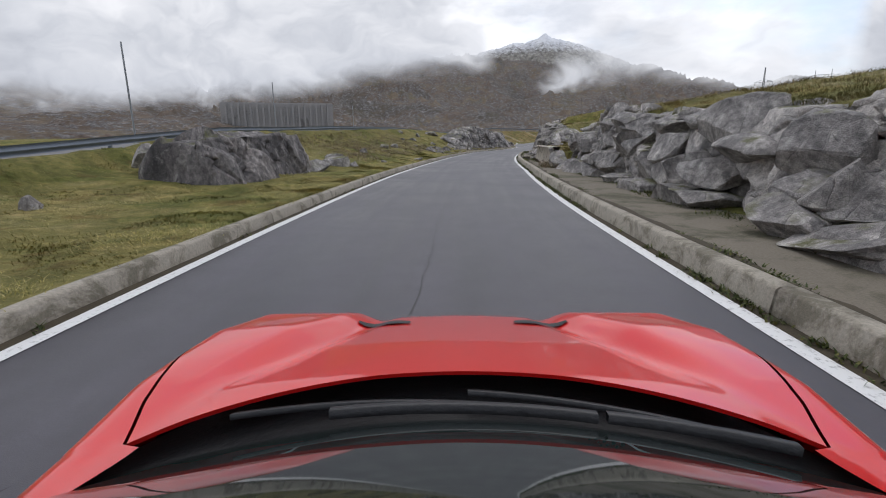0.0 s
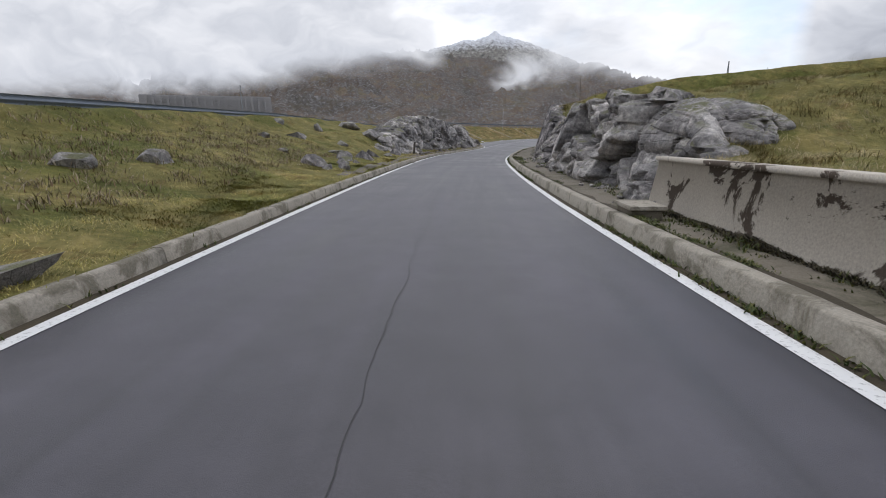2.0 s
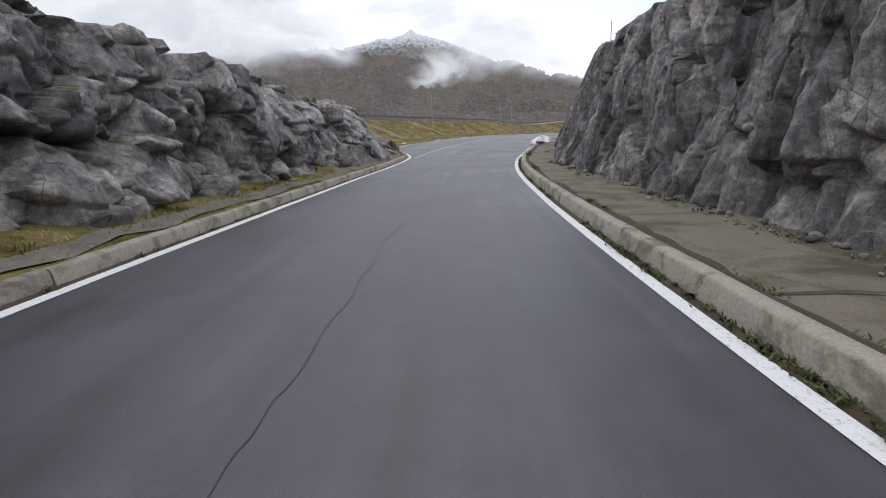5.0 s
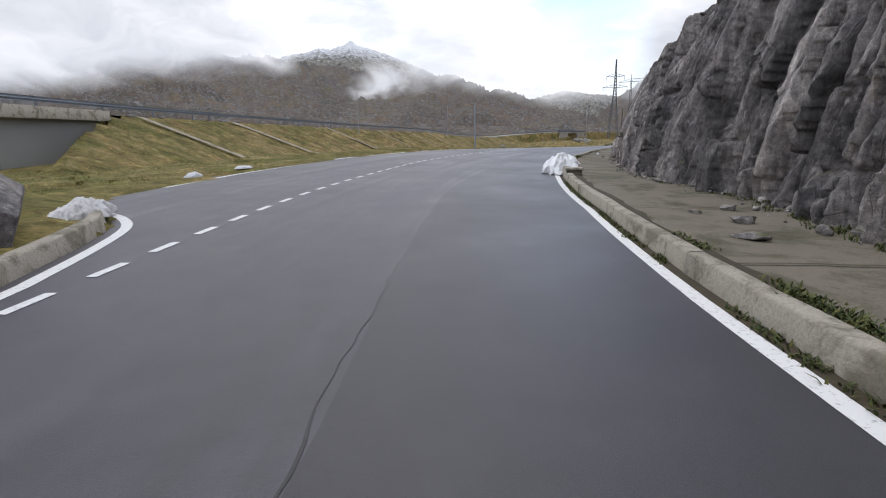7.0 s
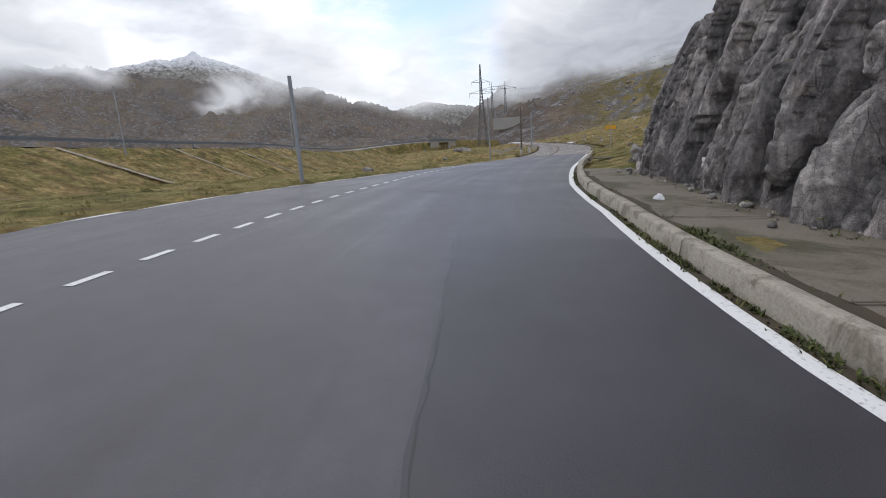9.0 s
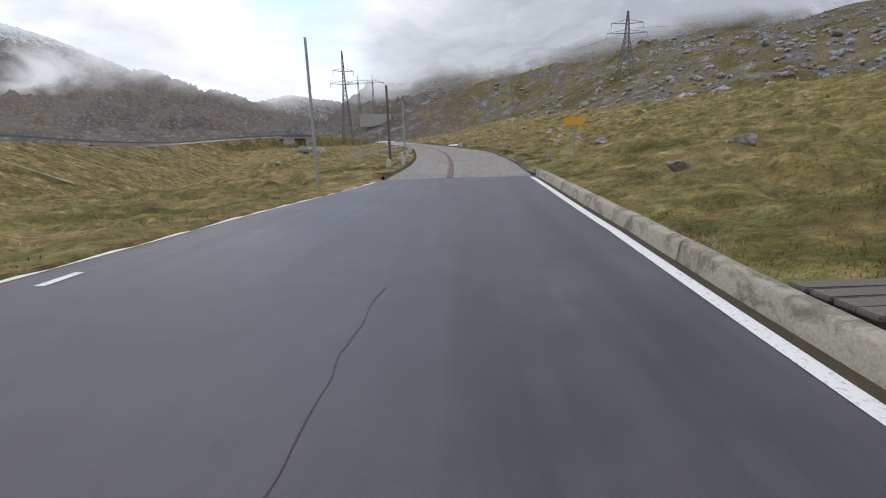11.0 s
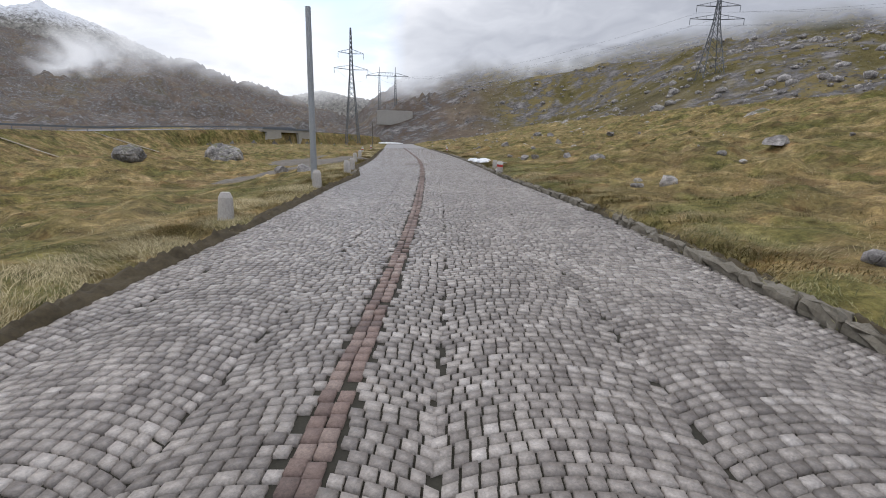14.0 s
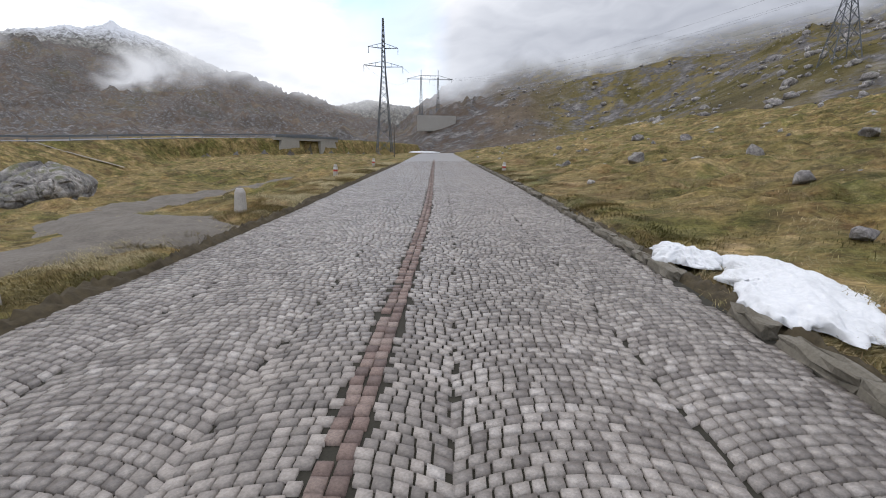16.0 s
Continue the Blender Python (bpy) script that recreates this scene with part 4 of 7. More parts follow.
sa = np.arange(-60, 56.4, 0.5)
marking("edge_line", np.stack([sa, line_left(sa)], 1), 0.15)
sa = np.arange(57.0, 99, 0.5)
bend = [(98.9, -4.48), (100.4, -4.98), (101.6, -5.5), (102.3, -6.1), (102.8, -6.9), (103.1, -7.8), (103.2, -8.8)]
marking("edge_line", np.vstack([np.stack([sa, line_left(sa)], 1), dense_line([(*b, 0) for b in bend], 0.3)[:, :2]]), 0.16)
sa = np.arange(-60, 160.8, 0.5)
marking("edge_line", np.stack([sa, line_right(sa)], 1), 0.17)
sa = np.arange(106, 160.5, 0.5)
marking("edge_line", np.stack([sa, far_edge(sa)], 1), 0.13)


def dash_l(s):
    return table(s, (98, -3.98), (101, -4.15), (104, -4.25), (112, -4.3), (118, -4.42), (124, -4.32), (135, -4.3), (139, -4.42), (146, -4.5), (153, -4.6))


for k in range(47):
    s_ = 98.2 + 1.058 * k
    sa = np.linspace(s_, s_ + 0.55, 4)
    marking("dash", np.stack([sa, dash_l(sa)], 1), 0.12)


def crack(l_of, s0, s1, seed, w=0.018):
    sa = np.arange(s0, s1, 0.12)
    lo = l_of(sa) + 0.10 * fractal(sa * 0.8, sa * 0 + seed, 4, seed, 0.6)
    ww = w * (0.5 + np.abs(fractal(sa * 2, sa * 0 + 3, 2, seed + 4)) * 2)
    g = np.stack([at(sa, lo - ww, 0.004), at(sa, lo + ww, 0.004)], 1)
    return part("crack", grid_mesh("crack", g, M_BLACK), road, "dark crack along the seam of two asphalt lanes")


crack(lambda s: table(s, (0, -0.42), (20, -0.42), (45, -0.75), (60, -1.0), (75, -1.1)), 0, 78, 2, 0.006)
crack(lambda s: table(s, (94, -0.75), (108, -0.85), (118, -0.3), (126, -0.3)), 94, 126, 5, 0.007)
crack(lambda s: table(s, (121, -0.2), (133, -0.75), (145, -0.8)), 127, 147, 7, 0.006)
sa = np.arange(90, 125.5, 0.4)
seam = table(sa, (90, -0.7), (94, -0.75), (108, -0.85), (118, -0.3), (126, -0.3), (132, 0.6), (140, 2.0)) + 0.06 * fractal(sa * 0.8, sa * 0, 4, 5)
u = np.linspace(0, 1, 8)[None]
lane = at(np.repeat(sa[:, None], 8, 1), seam[:, None] * (1 - u) + (line_right(sa) - 0.06)[:, None] * u, 0.0035)
part("resurfaced_lane", grid_mesh("resurfaced_lane", lane, M_LANE), road, "darker resurfaced asphalt lane")
us = np.arange(-60, 400, 2.0)
upper_road = new("upper_road", strip("upper_road", us, lambda s: upper_l(s) - 7.2, lambda s: upper_l(s) - 0.5, 0.0, M_ASPHALT, 4))
me = upper_road.data
co = np.empty(len(me.vertices) * 3, np.float32)
me.vertices.foreach_get("co", co)
co = co.reshape(-1, 3)
co[:, 2] += np.repeat(upper_z(us), 4).astype(np.float32)
me.vertices.foreach_set("co", co.reshape(-1))
tagged(upper_road, "grey asphalt road on the embankment", "road", kind="structure")


# ---- dirt in the gutters ----
for s0, s1, lf, a, b in ((-30, 160.5, line_right, 0.075, 0.235), (-30, 98, line_left, -0.07, -0.20)):
    sa = np.arange(s0, s1, 0.15)
    wob = 0.035 * fractal(sa * 2.2, sa * 0, 3, 51)
    g = np.stack([at(sa, lf(sa) + a + wob, 0.003), at(sa, lf(sa) + b, 0.014)], 1)
    part("gutter_dirt", grid_mesh("gutter_dirt", g if a > 0 else g[:, ::-1], M_SOIL), road, "dark damp earth in the gutter")


sa = np.arange(43, 98, 0.4)
wd = 0.40 + 0.25 * fractal(sa * 0.6, sa * 0, 3, 52)
u = np.linspace(0, 1, 6)[None]
S_ = np.repeat(sa[:, None], 6, 1)
L_ = line_left(S_) - 0.46 - u * wd[:, None]
g = at(S_, L_, ground_z(S_, L_ - 0.03) + lump(S_, L_) + 0.02)
shoulder = new("gravel_shoulder", grid_mesh("gravel_shoulder", g[:, ::-1], M_GRAVEL))
tagged(shoulder, "narrow strip of dirty gravel behind the kerb", "gravel", kind="structure")


# ---- kerbs ----
def kerb_piece(name, s0, s1, side, l_of, h, w, parent, mat, lean=0.04):
    sa = np.linspace(s0 + 0.012, s1 - 0.012, max(2, int((s1 - s0) / 0.5) + 1))
    f = l_of(sa)
    prof = [(0.0, -0.05), (lean, h - 0.03), (lean + 0.03, h), (w - 0.03, h), (w, h - 0.03), (w, -0.05)]
    wob = 0.012 * fractal(sa * 1.3, sa * 0 + s0, 3, 61)
    g = np.stack([at(sa, f + side * (a + wob), b + (0.5 * wob if b > 0 else 0)) for a, b in prof], 1)
    r, c = g.shape[:2]
    me = grid_mesh(name, g if side < 0 else g[:, ::-1], mat, False)
    bm = bmesh.new()
    bm.from_mesh(me)
    bm.verts.ensure_lookup_table()
    bm.faces.new([bm.verts[i] for i in range(c)])
    bm.faces.new([bm.verts[(r - 1) * c + i] for i in reversed(range(c))])
    bm.to_mesh(me)
    bm.free()
    return part("kerb_block", me, parent)


kerb_right = tagged(new("kerb_right"), "pale weathered concrete kerb with weeds at its foot", "kerb", kind="structure")
kerb_left = tagged(new("kerb_left"), "grey weathered concrete kerb stained at the foot", "kerb", kind="structure")
for k in range(24):
    s_ = -28 + 8 * k
    kerb_piece("kerb", s_, min(s_ + 8, 161), 1, lambda s: line_right(s) + 0.20, 0.26, 0.26, kerb_right, M_KERB)
    if s_ + 8 < 161.5:
        continue
    break
for k in range(15):
    s_ = -24.4 + 8.2 * k
    kerb_piece("kerb", s_, s_ + 8.2, -1, lambda s: line_left(s) - 0.17, 0.20, 0.22, kerb_left, M_KERB)
curve = dense_line([(98.6, -4.58, 0), (100.3, -5.2, 0), (101.5, -5.75, 0), (102.2, -6.4, 0), (102.6, -7.3, 0), (102.8, -8.4, 0)], 0.35)[:, :2]
n_ = np.gradient(curve, axis=0)
n_ /= np.linalg.norm(n_, axis=1, keepdims=True)
n_ = np.stack([n_[:, 1], -n_[:, 0]], 1)
prof = [(0.0, -0.05), (0.04, 0.2), (0.06, 0.23), (0.21, 0.23), (0.24, 0.2), (0.24, -0.05)]
g = np.stack([at(curve[:, 0] - a * -n_[:, 0], curve[:, 1] - a * -n_[:, 1], b) for a, b in prof], 1)
part("kerb_block", grid_mesh("kerb", g, M_KERB, False), kerb_left)

ws = np.arange(-40, 139, 0.5)
walk_strip = new("pavement", grid_mesh("pavement", at(*[a for a in np.broadcast_arrays(ws[:, None], (line_right(ws) + 0.46)[:, None] + np.linspace(0, 1, 7)[None] * (rock_base(ws) + 0.45 - line_right(ws) - 0.46)[:, None])], 0.19 + 0.03 * fractal(ws[:, None] * 0.9, np.linspace(0, 3, 7)[None] + 0 * ws[:, None], 3, 14)), M_STRIP))
tagged(walk_strip, "dirty concrete strip with moss between kerb and rock", "pavement", kind="structure")


sa = np.arange(-20, 137, 0.3)
u = np.linspace(0, 1, 4)[None]
wd = 0.20 + 0.16 * fractal(sa * 0.9, sa * 0, 3, 57)
S_ = np.repeat(sa[:, None], 4, 1)
L_ = line_right(S_) + 0.465 + u * wd[:, None]
part("soil_strip", grid_mesh("soil_strip", at(S_, L_, 0.222 - 0.02 * u + 0.03 * fractal(S_ * 3, L_ * 6, 3, 58)), M_SOIL), walk_strip, "dark damp soil behind the kerb")

for s_ in np.arange(42.5, 138, 4.4):
    la, lb_ = float(line_right(s_)) + 0.5, float(rock_base(s_)) + 0.1
    u = np.linspace(0, 1, 9)
    wob = 0.03 * fractal(u * 5 + s_, u * 0, 3, 16)
    g = np.stack([at(s_ + wob + a, la + (lb_ - la) * u, 0.2 + 0.012 + 0.03 * fractal((s_ + wob + a) * 0.9, 3 * u * 1.0, 3, 14)) for a in (-0.02, 0.02)], 1)
    part("slab_joint", grid_mesh("slab_joint", g[:, ::-1], M_SOIL), walk_strip, "mossy joint between concrete slabs")


# ---- setts ----
def sett_field():
    rng = np.random.default_rng(5)
    tops, bots, brick_t, brick_b, near_t = [], [], [], [], []
    pitch = 0.092
    bay = 1.38                    # width of one arc
    lo, hi = -4.2, 3.9
    for b in range(int((hi - lo) / bay) + 1):
        c = lo + (b + 0.5) * bay
        for k in range(int((256 - 161.2) / pitch)):
            n = int(rng.integers(14, 16))
            w = rng.uniform(0.82, 1.2, n)
            w *= 2 / w.sum()
            xm = np.cumsum(w) - w / 2 - 1 + rng.uniform(-0.06, 0.06)
            tops.append(np.stack([160.7 + k * pitch + 0.20 * (1 - xm * xm) + rng.normal(0, 0.004, n), c + xm * bay / 2, w * bay / 4 - 0.0062, pitch / 2 - 0.0062 + rng.normal(0, 0.002, n), -0.40 * xm / (bay / 2), rng.normal(0, 0.002, n)], 1))
    a = np.vstack(tops)
    return a[(a[:, 1] > sett_left(a[:, 0]) + 0.03) & (a[:, 1] < sett_right(a[:, 0]) - 0.03) & (np.abs(a[:, 1] + 0.66) > 0.127) & (a[:, 0] > 161.06)]


def sett_boxes(a):
    s, l, hw, hl, slope, dz = a.T
    tq, bq = [], []
    for i, j in ((-1, -1), (1, -1), (1, 1), (-1, 1)):
        for q, sh, h in ((tq, 0.955, 0.006), (bq, 1.0, -0.03)):
            L = l + i * hw * sh
            S = s + j * hl * sh + slope * (i * hw * sh)
            q.append(at(S, L, h + dz))
    return np.stack(tq, 1), np.stack(bq, 1)


cobbles = new("road_setts", strip("sett_bed", np.arange(160.6, 420, 0.8), lambda s: sett_left(s) - 0.1, lambda s: sett_right(s) + 0.1, -0.018, M_JOINT, 8))
tagged(cobbles, "road of grey granite setts laid in arcs", "road", kind="structure")
part("far_setts", strip("far_setts", np.arange(255.5, 420, 0.8), lambda s: sett_left(s) - 0.1, lambda s: sett_right(s) + 0.1, 0.004, M_SETT_FAR, 8), cobbles)

# ---- rock faces ----
def rock_face(name, s0, s1, side, base, top, height, mat, label, seed, cell=(1.1, 1.3), relief=0.55, step=0.05, cap=1.2, lean=1.0, ends=0.8, dip=24):
    """A fractured rock face along the road: rises from base to top (offsets) over height, with a cap that runs back into the slope."""
    sa = np.arange(s0, s1 + step, step)
    hm = float(np.max(height(sa)))
    nv = max(6, int(hm / step))
    v = np.linspace(0, 1, nv)
    S, V = np.meshgrid(sa, v, indexing="ij")
    b, t, h = base(S), top(S), height(S)
    end = ease(np.minimum(S - s0, s1 - S) / ends)
    h = h * (0.15 + 0.85 * end)
    Z = -0.15 + (h + 0.15) * V
    wob = 0.11 * fractal(S * 1.1, Z * 1.1, 4, seed + 5, 0.55)
    cd, sd = math.cos(radians(dip)), math.sin(radians(dip))
    u1, w1 = (S * cd + Z * sd) / cell[0] * 0.62 + wob, (Z * cd - S * sd) / cell[1] * 0.7 + wob
    q1, e1, t1 = facets(u1, w1, seed, 1.1)
    q2, e2, t2 = facets(u1 * 2.2 + 0.7 * w1 + 5.1, w1 * 1.8 - 0.8 * u1, seed + 20, 1.2)
    q3, e3, t3 = facets(u1 * 5.0 - 1.6 * w1 + 1.7, w1 * 4.2 + 1.8 * u1, seed + 40, 1.3)
    crease = 0.50 * np.exp(-(e1 / 0.055) ** 2) + 0.26 * np.exp(-(e2 / 0.07) ** 2)
    out = relief * (1.05 * q1 + 0.52 * q2 + 0.2 * q3 - crease + 0.10 * fractal(S * 5, Z * 5, 3, seed + 7, 0.6)) + 0.5 * relief * fractal(S * 0.25, Z * 0.3, 3, seed + 3)
    out = np.clip(out, -1.1 * relief, 0.75 * relief) * (0.35 + 0.65 * end) * np.minimum(1, 0.5 + V * 3)
    L = np.abs(b) + (np.abs(t) - np.abs(b)) * V ** lean - out
    # crown
    n_cap = max(3, int(cap / (step * 1.6)))
    c = np.linspace(0, 1, n_cap + 1)[1:]
    Sc = np.repeat(sa[:, None], n_cap, 1)
    Lc = L[:, -1:] + c[None] * (cap + np.maximum(out[:, -1:], 0))
    zc = Z[:, -1:] + 0.32 * facets(Sc / 1.1, Lc / 0.8, seed + 60, 0.9)[0] * (1 - c[None] ** 2) + 0.10 * np.sin(c[None] * 3) - 0.75 * c[None] ** 3
    S, L, Z = np.hstack([S, Sc]), np.hstack([L, Lc]), np.hstack([Z, zc])
    P = at(S, side * L, Z)
    tone = np.hstack([0.55 * t1 + 0.5 * t2 + 0.3 * t3, np.repeat((0.55 * t1 + 0.5 * t2)[:, -1:], n_cap, 1)])
    me = grid_mesh(name, P if side > 0 else P[:, ::-1], mat, False)
    lay = me.attributes.new("block_tone", "FLOAT", "POINT")
    lay.data.foreach_set("value", (tone if side > 0 else tone[:, ::-1]).reshape(-1).astype(np.float32))
    return tagged(new(name, me), label, "rock face", kind="structure")


rock_face("rock_wall_first", -30, 24.6, 1, lambda s: rock_base(s) + 0.35, lambda s: rock_top(s) + 0.3, lambda s: rock_height(s) - 0.15, M_ROCK, "grey fractured rock bank behind the boulders", 11, (1.2, 0.9), 0.38)
rock_face("rock_wall_second", 36.9, 55.6, 1, rock_base, rock_top, rock_height, M_ROCK, "light grey blocky rock outcrop beside the road", 12, (1.5, 1.2), 0.75)
rock_face("rock_wall_third", 54.6, 67.0, 1, rock_base, lambda s: rock_top(s) + 0.7, lambda s: rock_height(s), M_CLIFF, "low dark rock ledge under a masonry wall", 13, (1.2, 0.9), 0.55, cap=1.8)
rock_face("rock_wall_fourth", 65.4, 93.0, 1, rock_base, rock_top, rock_height, M_CLIFF, "tall grey rock cutting beside the road", 14, (0.8, 2.6), 0.5, dip=-10)
rock_face("cliff", 91.0, 137.7, 1, rock_base, rock_top, rock_height, M_CLIFF, "dark grey vertically fractured cliff above the road", 15, (0.6, 4.2), 0.5, lean=1.3, ends=0.5, dip=7)


def dome(s, l, z, size, seed, turn, label, mat=None):
    """A smooth, ice-worn hump of rock with fine steps."""
    bm = bmesh.new()
    bmesh.ops.create_icosphere(bm, subdivisions=6, radius=1.0)
    p = np.array([v.co[:] for v in bm.verts])
    a, b = np.arctan2(p[:, 1], p[:, 0]) * 3, p[:, 2] * 3
    r = 1 + 0.16 * blocks(a, b, seed, 1.0, 0.15, 0.06) + 0.05 * blocks(a * 2.6, b * 2.6, seed + 1, 1.2, 0.2, 0.07)
    for v, c in zip(bm.verts, p * r[:, None]):
        v.co = Vector((c[0] * size[0] / 2, c[1] * size[1] / 2, c[2] * size[2] / 2))
    ob = new("rock_outcrop", bm_mesh("rock_outcrop", bm, mat or M_ROCK))
    ob.matrix_basis = place(s, l, z, turn)
    return tagged(ob, label, "rock outcrop")


dome(41.0, 6.4, 1.55, (3.0, 5.4, 2.0), 81, 6, "smooth pale hump of rock above the retaining wall")
dome(230.0, -18.6, -0.9, (3.4, 8.5, 3.0), 82, 25, "long flat-topped grey rock in the meadow", M_BOULDER)
dome(212.2, -18.3, 0.2, (1.7, 2.4, 1.2), 83, 10, "low grey rock hump under brown turf", M_BOULDER)


def outcrop_base(s):
    return table(s, (58, -4.9), (61, -5.2), (64, -4.6), (68, -5.0), (75, -5.4), (85, -5.2), (93, -4.8), (96, -5.0), (99.5, -5.2), (100.3, -6.0), (102, -7.6))


def outcrop_top(s):
    return table(s, (58, -7.0), (64, -6.2), (75, -6.4), (90, -6.6), (96, -7.0), (100, -8.0), (102, -8.8))


def outcrop_height(s):
    return table(s, (58, 0.8), (61, 1.1), (64, 2.0), (67, 2.7), (71, 3.2), (77, 3.6), (85, 3.4), (92, 2.9), (97.5, 2.9), (99.3, 2.1), (100.2, 1.2), (101.2, 0.6), (102, 0.4))


rock_face("outcrop", 58, 101.2, -1, outcrop_base, outcrop_top, outcrop_height, M_ROCK, "grey blocky rock outcrop on the kerb side", 16, (1.5, 1.3), 0.7, lean=0.8, cap=2.2)

rock_face("verge_rock", 12.0, 18.0, -1, lambda s: table(s, (10, -6.9), (13, -6.3), (18, -5.6)), lambda s: table(s, (10, -7.4), (13, -6.9), (18, -6.1)),
          lambda s: table(s, (10, 1.15), (12.5, 1.5), (16, 1.65), (17.3, 1.45), (18, 1.0)), M_CLIFF, "long grey rock with a sheer cleft face in the verge", 17, (0.9, 1.8), 0.3, cap=1.7, ends=0.35, dip=14)

# ---- retaining walls ----
sa = np.arange(24.6, 37.6, 0.4)
prof = [(3.78, 0.0), (3.98, 1.10), (3.90, 1.10), (3.90, 1.18), (4.25, 1.18), (4.25, 0.6)]
g = np.stack([at(sa, a + (rock_base(sa) - 3.75) * 0, b) for a, b in prof], 1)[:, ::-1]
wall_low = new("retaining_wall", grid_mesh("retaining_wall", g, M_WALL, False))
tagged(wall_low, "beige rendered retaining wall with dark flaked patches", "wall", kind="structure")
sa = np.arange(48.6, 65.2, 0.25)
rough = 0.03 * fractal(sa * 0.8, sa * 0, 4, 91)
foot = table(sa, (48, 1.2), (60, 1.2), (65, 1.9))
g = np.stack([at(sa, 6.15 + rough, foot), at(sa, 6.3 + rough, 3.0), at(sa, 6.22, 3.0), at(sa, 6.22, 3.1), at(sa, 6.6, 3.12), at(sa, 6.6, 2.6)], 1)[:, ::-1]
wall_up = new("rendered_wall", grid_mesh("rendered_wall", g, M_WALL, False))
tagged(wall_up, "beige rendered wall with dark broken patches above the ledge", "wall", kind="structure")

# ---- boulders of the dry-stone bank ----
def boulder(s, l, z, size, seed, turn=0, tilt=0, name="boulder", mat=None, label="angular grey granite boulder"):
    ob = new(name, boulder_mesh(seed, *size, mat or M_ROCK, 4, 13, 0.035, (0.42, 0.78)))
    ob.matrix_basis = place(s, l, z, turn, tilt)
    return tagged(ob, label, "boulder")


rng = np.random.default_rng(8)
for k in range(86):
    s_ = rng.uniform(-4, 24.0)
    row = k % 4
    w = rng.uniform(0.7, 1.7) * (1.15 if row == 0 else 1.0)
    h = rng.uniform(0.5, 0.95)
    l_ = float(rock_base(s_)) + 0.25 + 0.33 * row + rng.uniform(-0.15, 0.15)
    z_ = 0.25 + 0.55 * row + rng.uniform(-0.1, 0.15)
    tagged(boulder(s_, l_, z_, (0.9 * w + 0.3, w * 1.25, h * 1.25), 100 + k, rng.uniform(-25, 25), rng.uniform(-14, 14)), group="boulders of the rock bank")

# ---- things: poles, rails, pylons ----
def guard_rail():
    ob = tagged(new("guard_rail"), "galvanised steel guard rail on posts along the upper road", "guard rail", group="guard rails", kind="structure")
    for s0 in range(-40, 130, 4):
        sa = np.linspace(s0, s0 + 4, 5)
        prof = [(0.0, 0.48), (-0.05, 0.54), (0.03, 0.60), (0.03, 0.64), (-0.05, 0.70), (0.0, 0.78)]
        g = np.stack([at(sa, upper_l(sa) - 0.3 + a, upper_z(sa) + b) for a, b in prof], 1)
        part("rail_beam", grid_mesh("rail_beam", g, M_STEEL), ob)
        p = bm_mesh("post", box_bm(0.12, 0.07, 0.8, z0=-0.1), M_STEEL)
        part("post", p, ob, m=place(s0, float(upper_l(s0)) - 0.42, float(upper_z(s0))))
    for s0 in range(130, 330, 6):
        sa = np.linspace(s0, s0 + 6, 3)
        g = np.stack([at(sa, upper_l(sa) - 0.3, upper_z(sa) + b) for b in (0.5, 0.8)], 1)
        part("rail_beam", grid_mesh("rail_beam", g, M_STEEL), ob)
        part("post", bm_mesh("post", box_bm(0.12, 0.07, 0.8, z0=-0.1), M_STEEL), ob, m=place(s0, float(upper_l(s0)) - 0.42, float(upper_z(s0))))


guard_rail()


def pole(name, s, l, z, h, r, mat, label, lean=0.0):
    ob = new(name, bm_mesh(name, tube_bm(r, r * 0.8, h + 0.3, 14, -0.3), mat, False))
    ob.matrix_basis = place(s, l, z, 0, 0, lean)
    return tagged(ob, label, "pole")


pole("metal_pole", 134.2, -7.5, 0.1, 3.7, 0.085, M_POLE, "plain grey steel pole at the grass edge")
pole("metal_pole", 160.6, -5.8, -0.1, 5.4, 0.06, M_POLE, "slender grey pole in the grass where the setts begin")
pole("wooden_pole", 179.7, -5.2, 0.0, 5.5, 0.11, M_WOOD, "bare weathered wooden pole in the meadow")
pole("wooden_pole", 198.5, -4.4, 0.0, 5.6, 0.11, M_POLE, "bare grey pole beside the stone bollard")
pole("marker_pole", 272.0, -6.0, -0.3, 4.6, 0.08, M_WOOD, "thin dark pole in the meadow")
for s_, l_, h_ in ((28, -21.5, 6.5), (48, -23, 6.0), (150, -36, 5.5), (185, -40, 5.5), (80, -30, 6)):
    pole("lamp_pole", s_, l_, float(upper_z(s_)) - 0.6, h_, 0.06, M_POLE, "slender grey pole beyond the upper road")
pole("snow_pole", 88, 9.0, 5.6, 3.0, 0.035, M_WOOD, "thin snow pole on top of the cliff")
pole("snow_pole", 120, 8.0, 7.6, 3.0, 0.035, M_WOOD, "thin snow pole on top of the cliff")


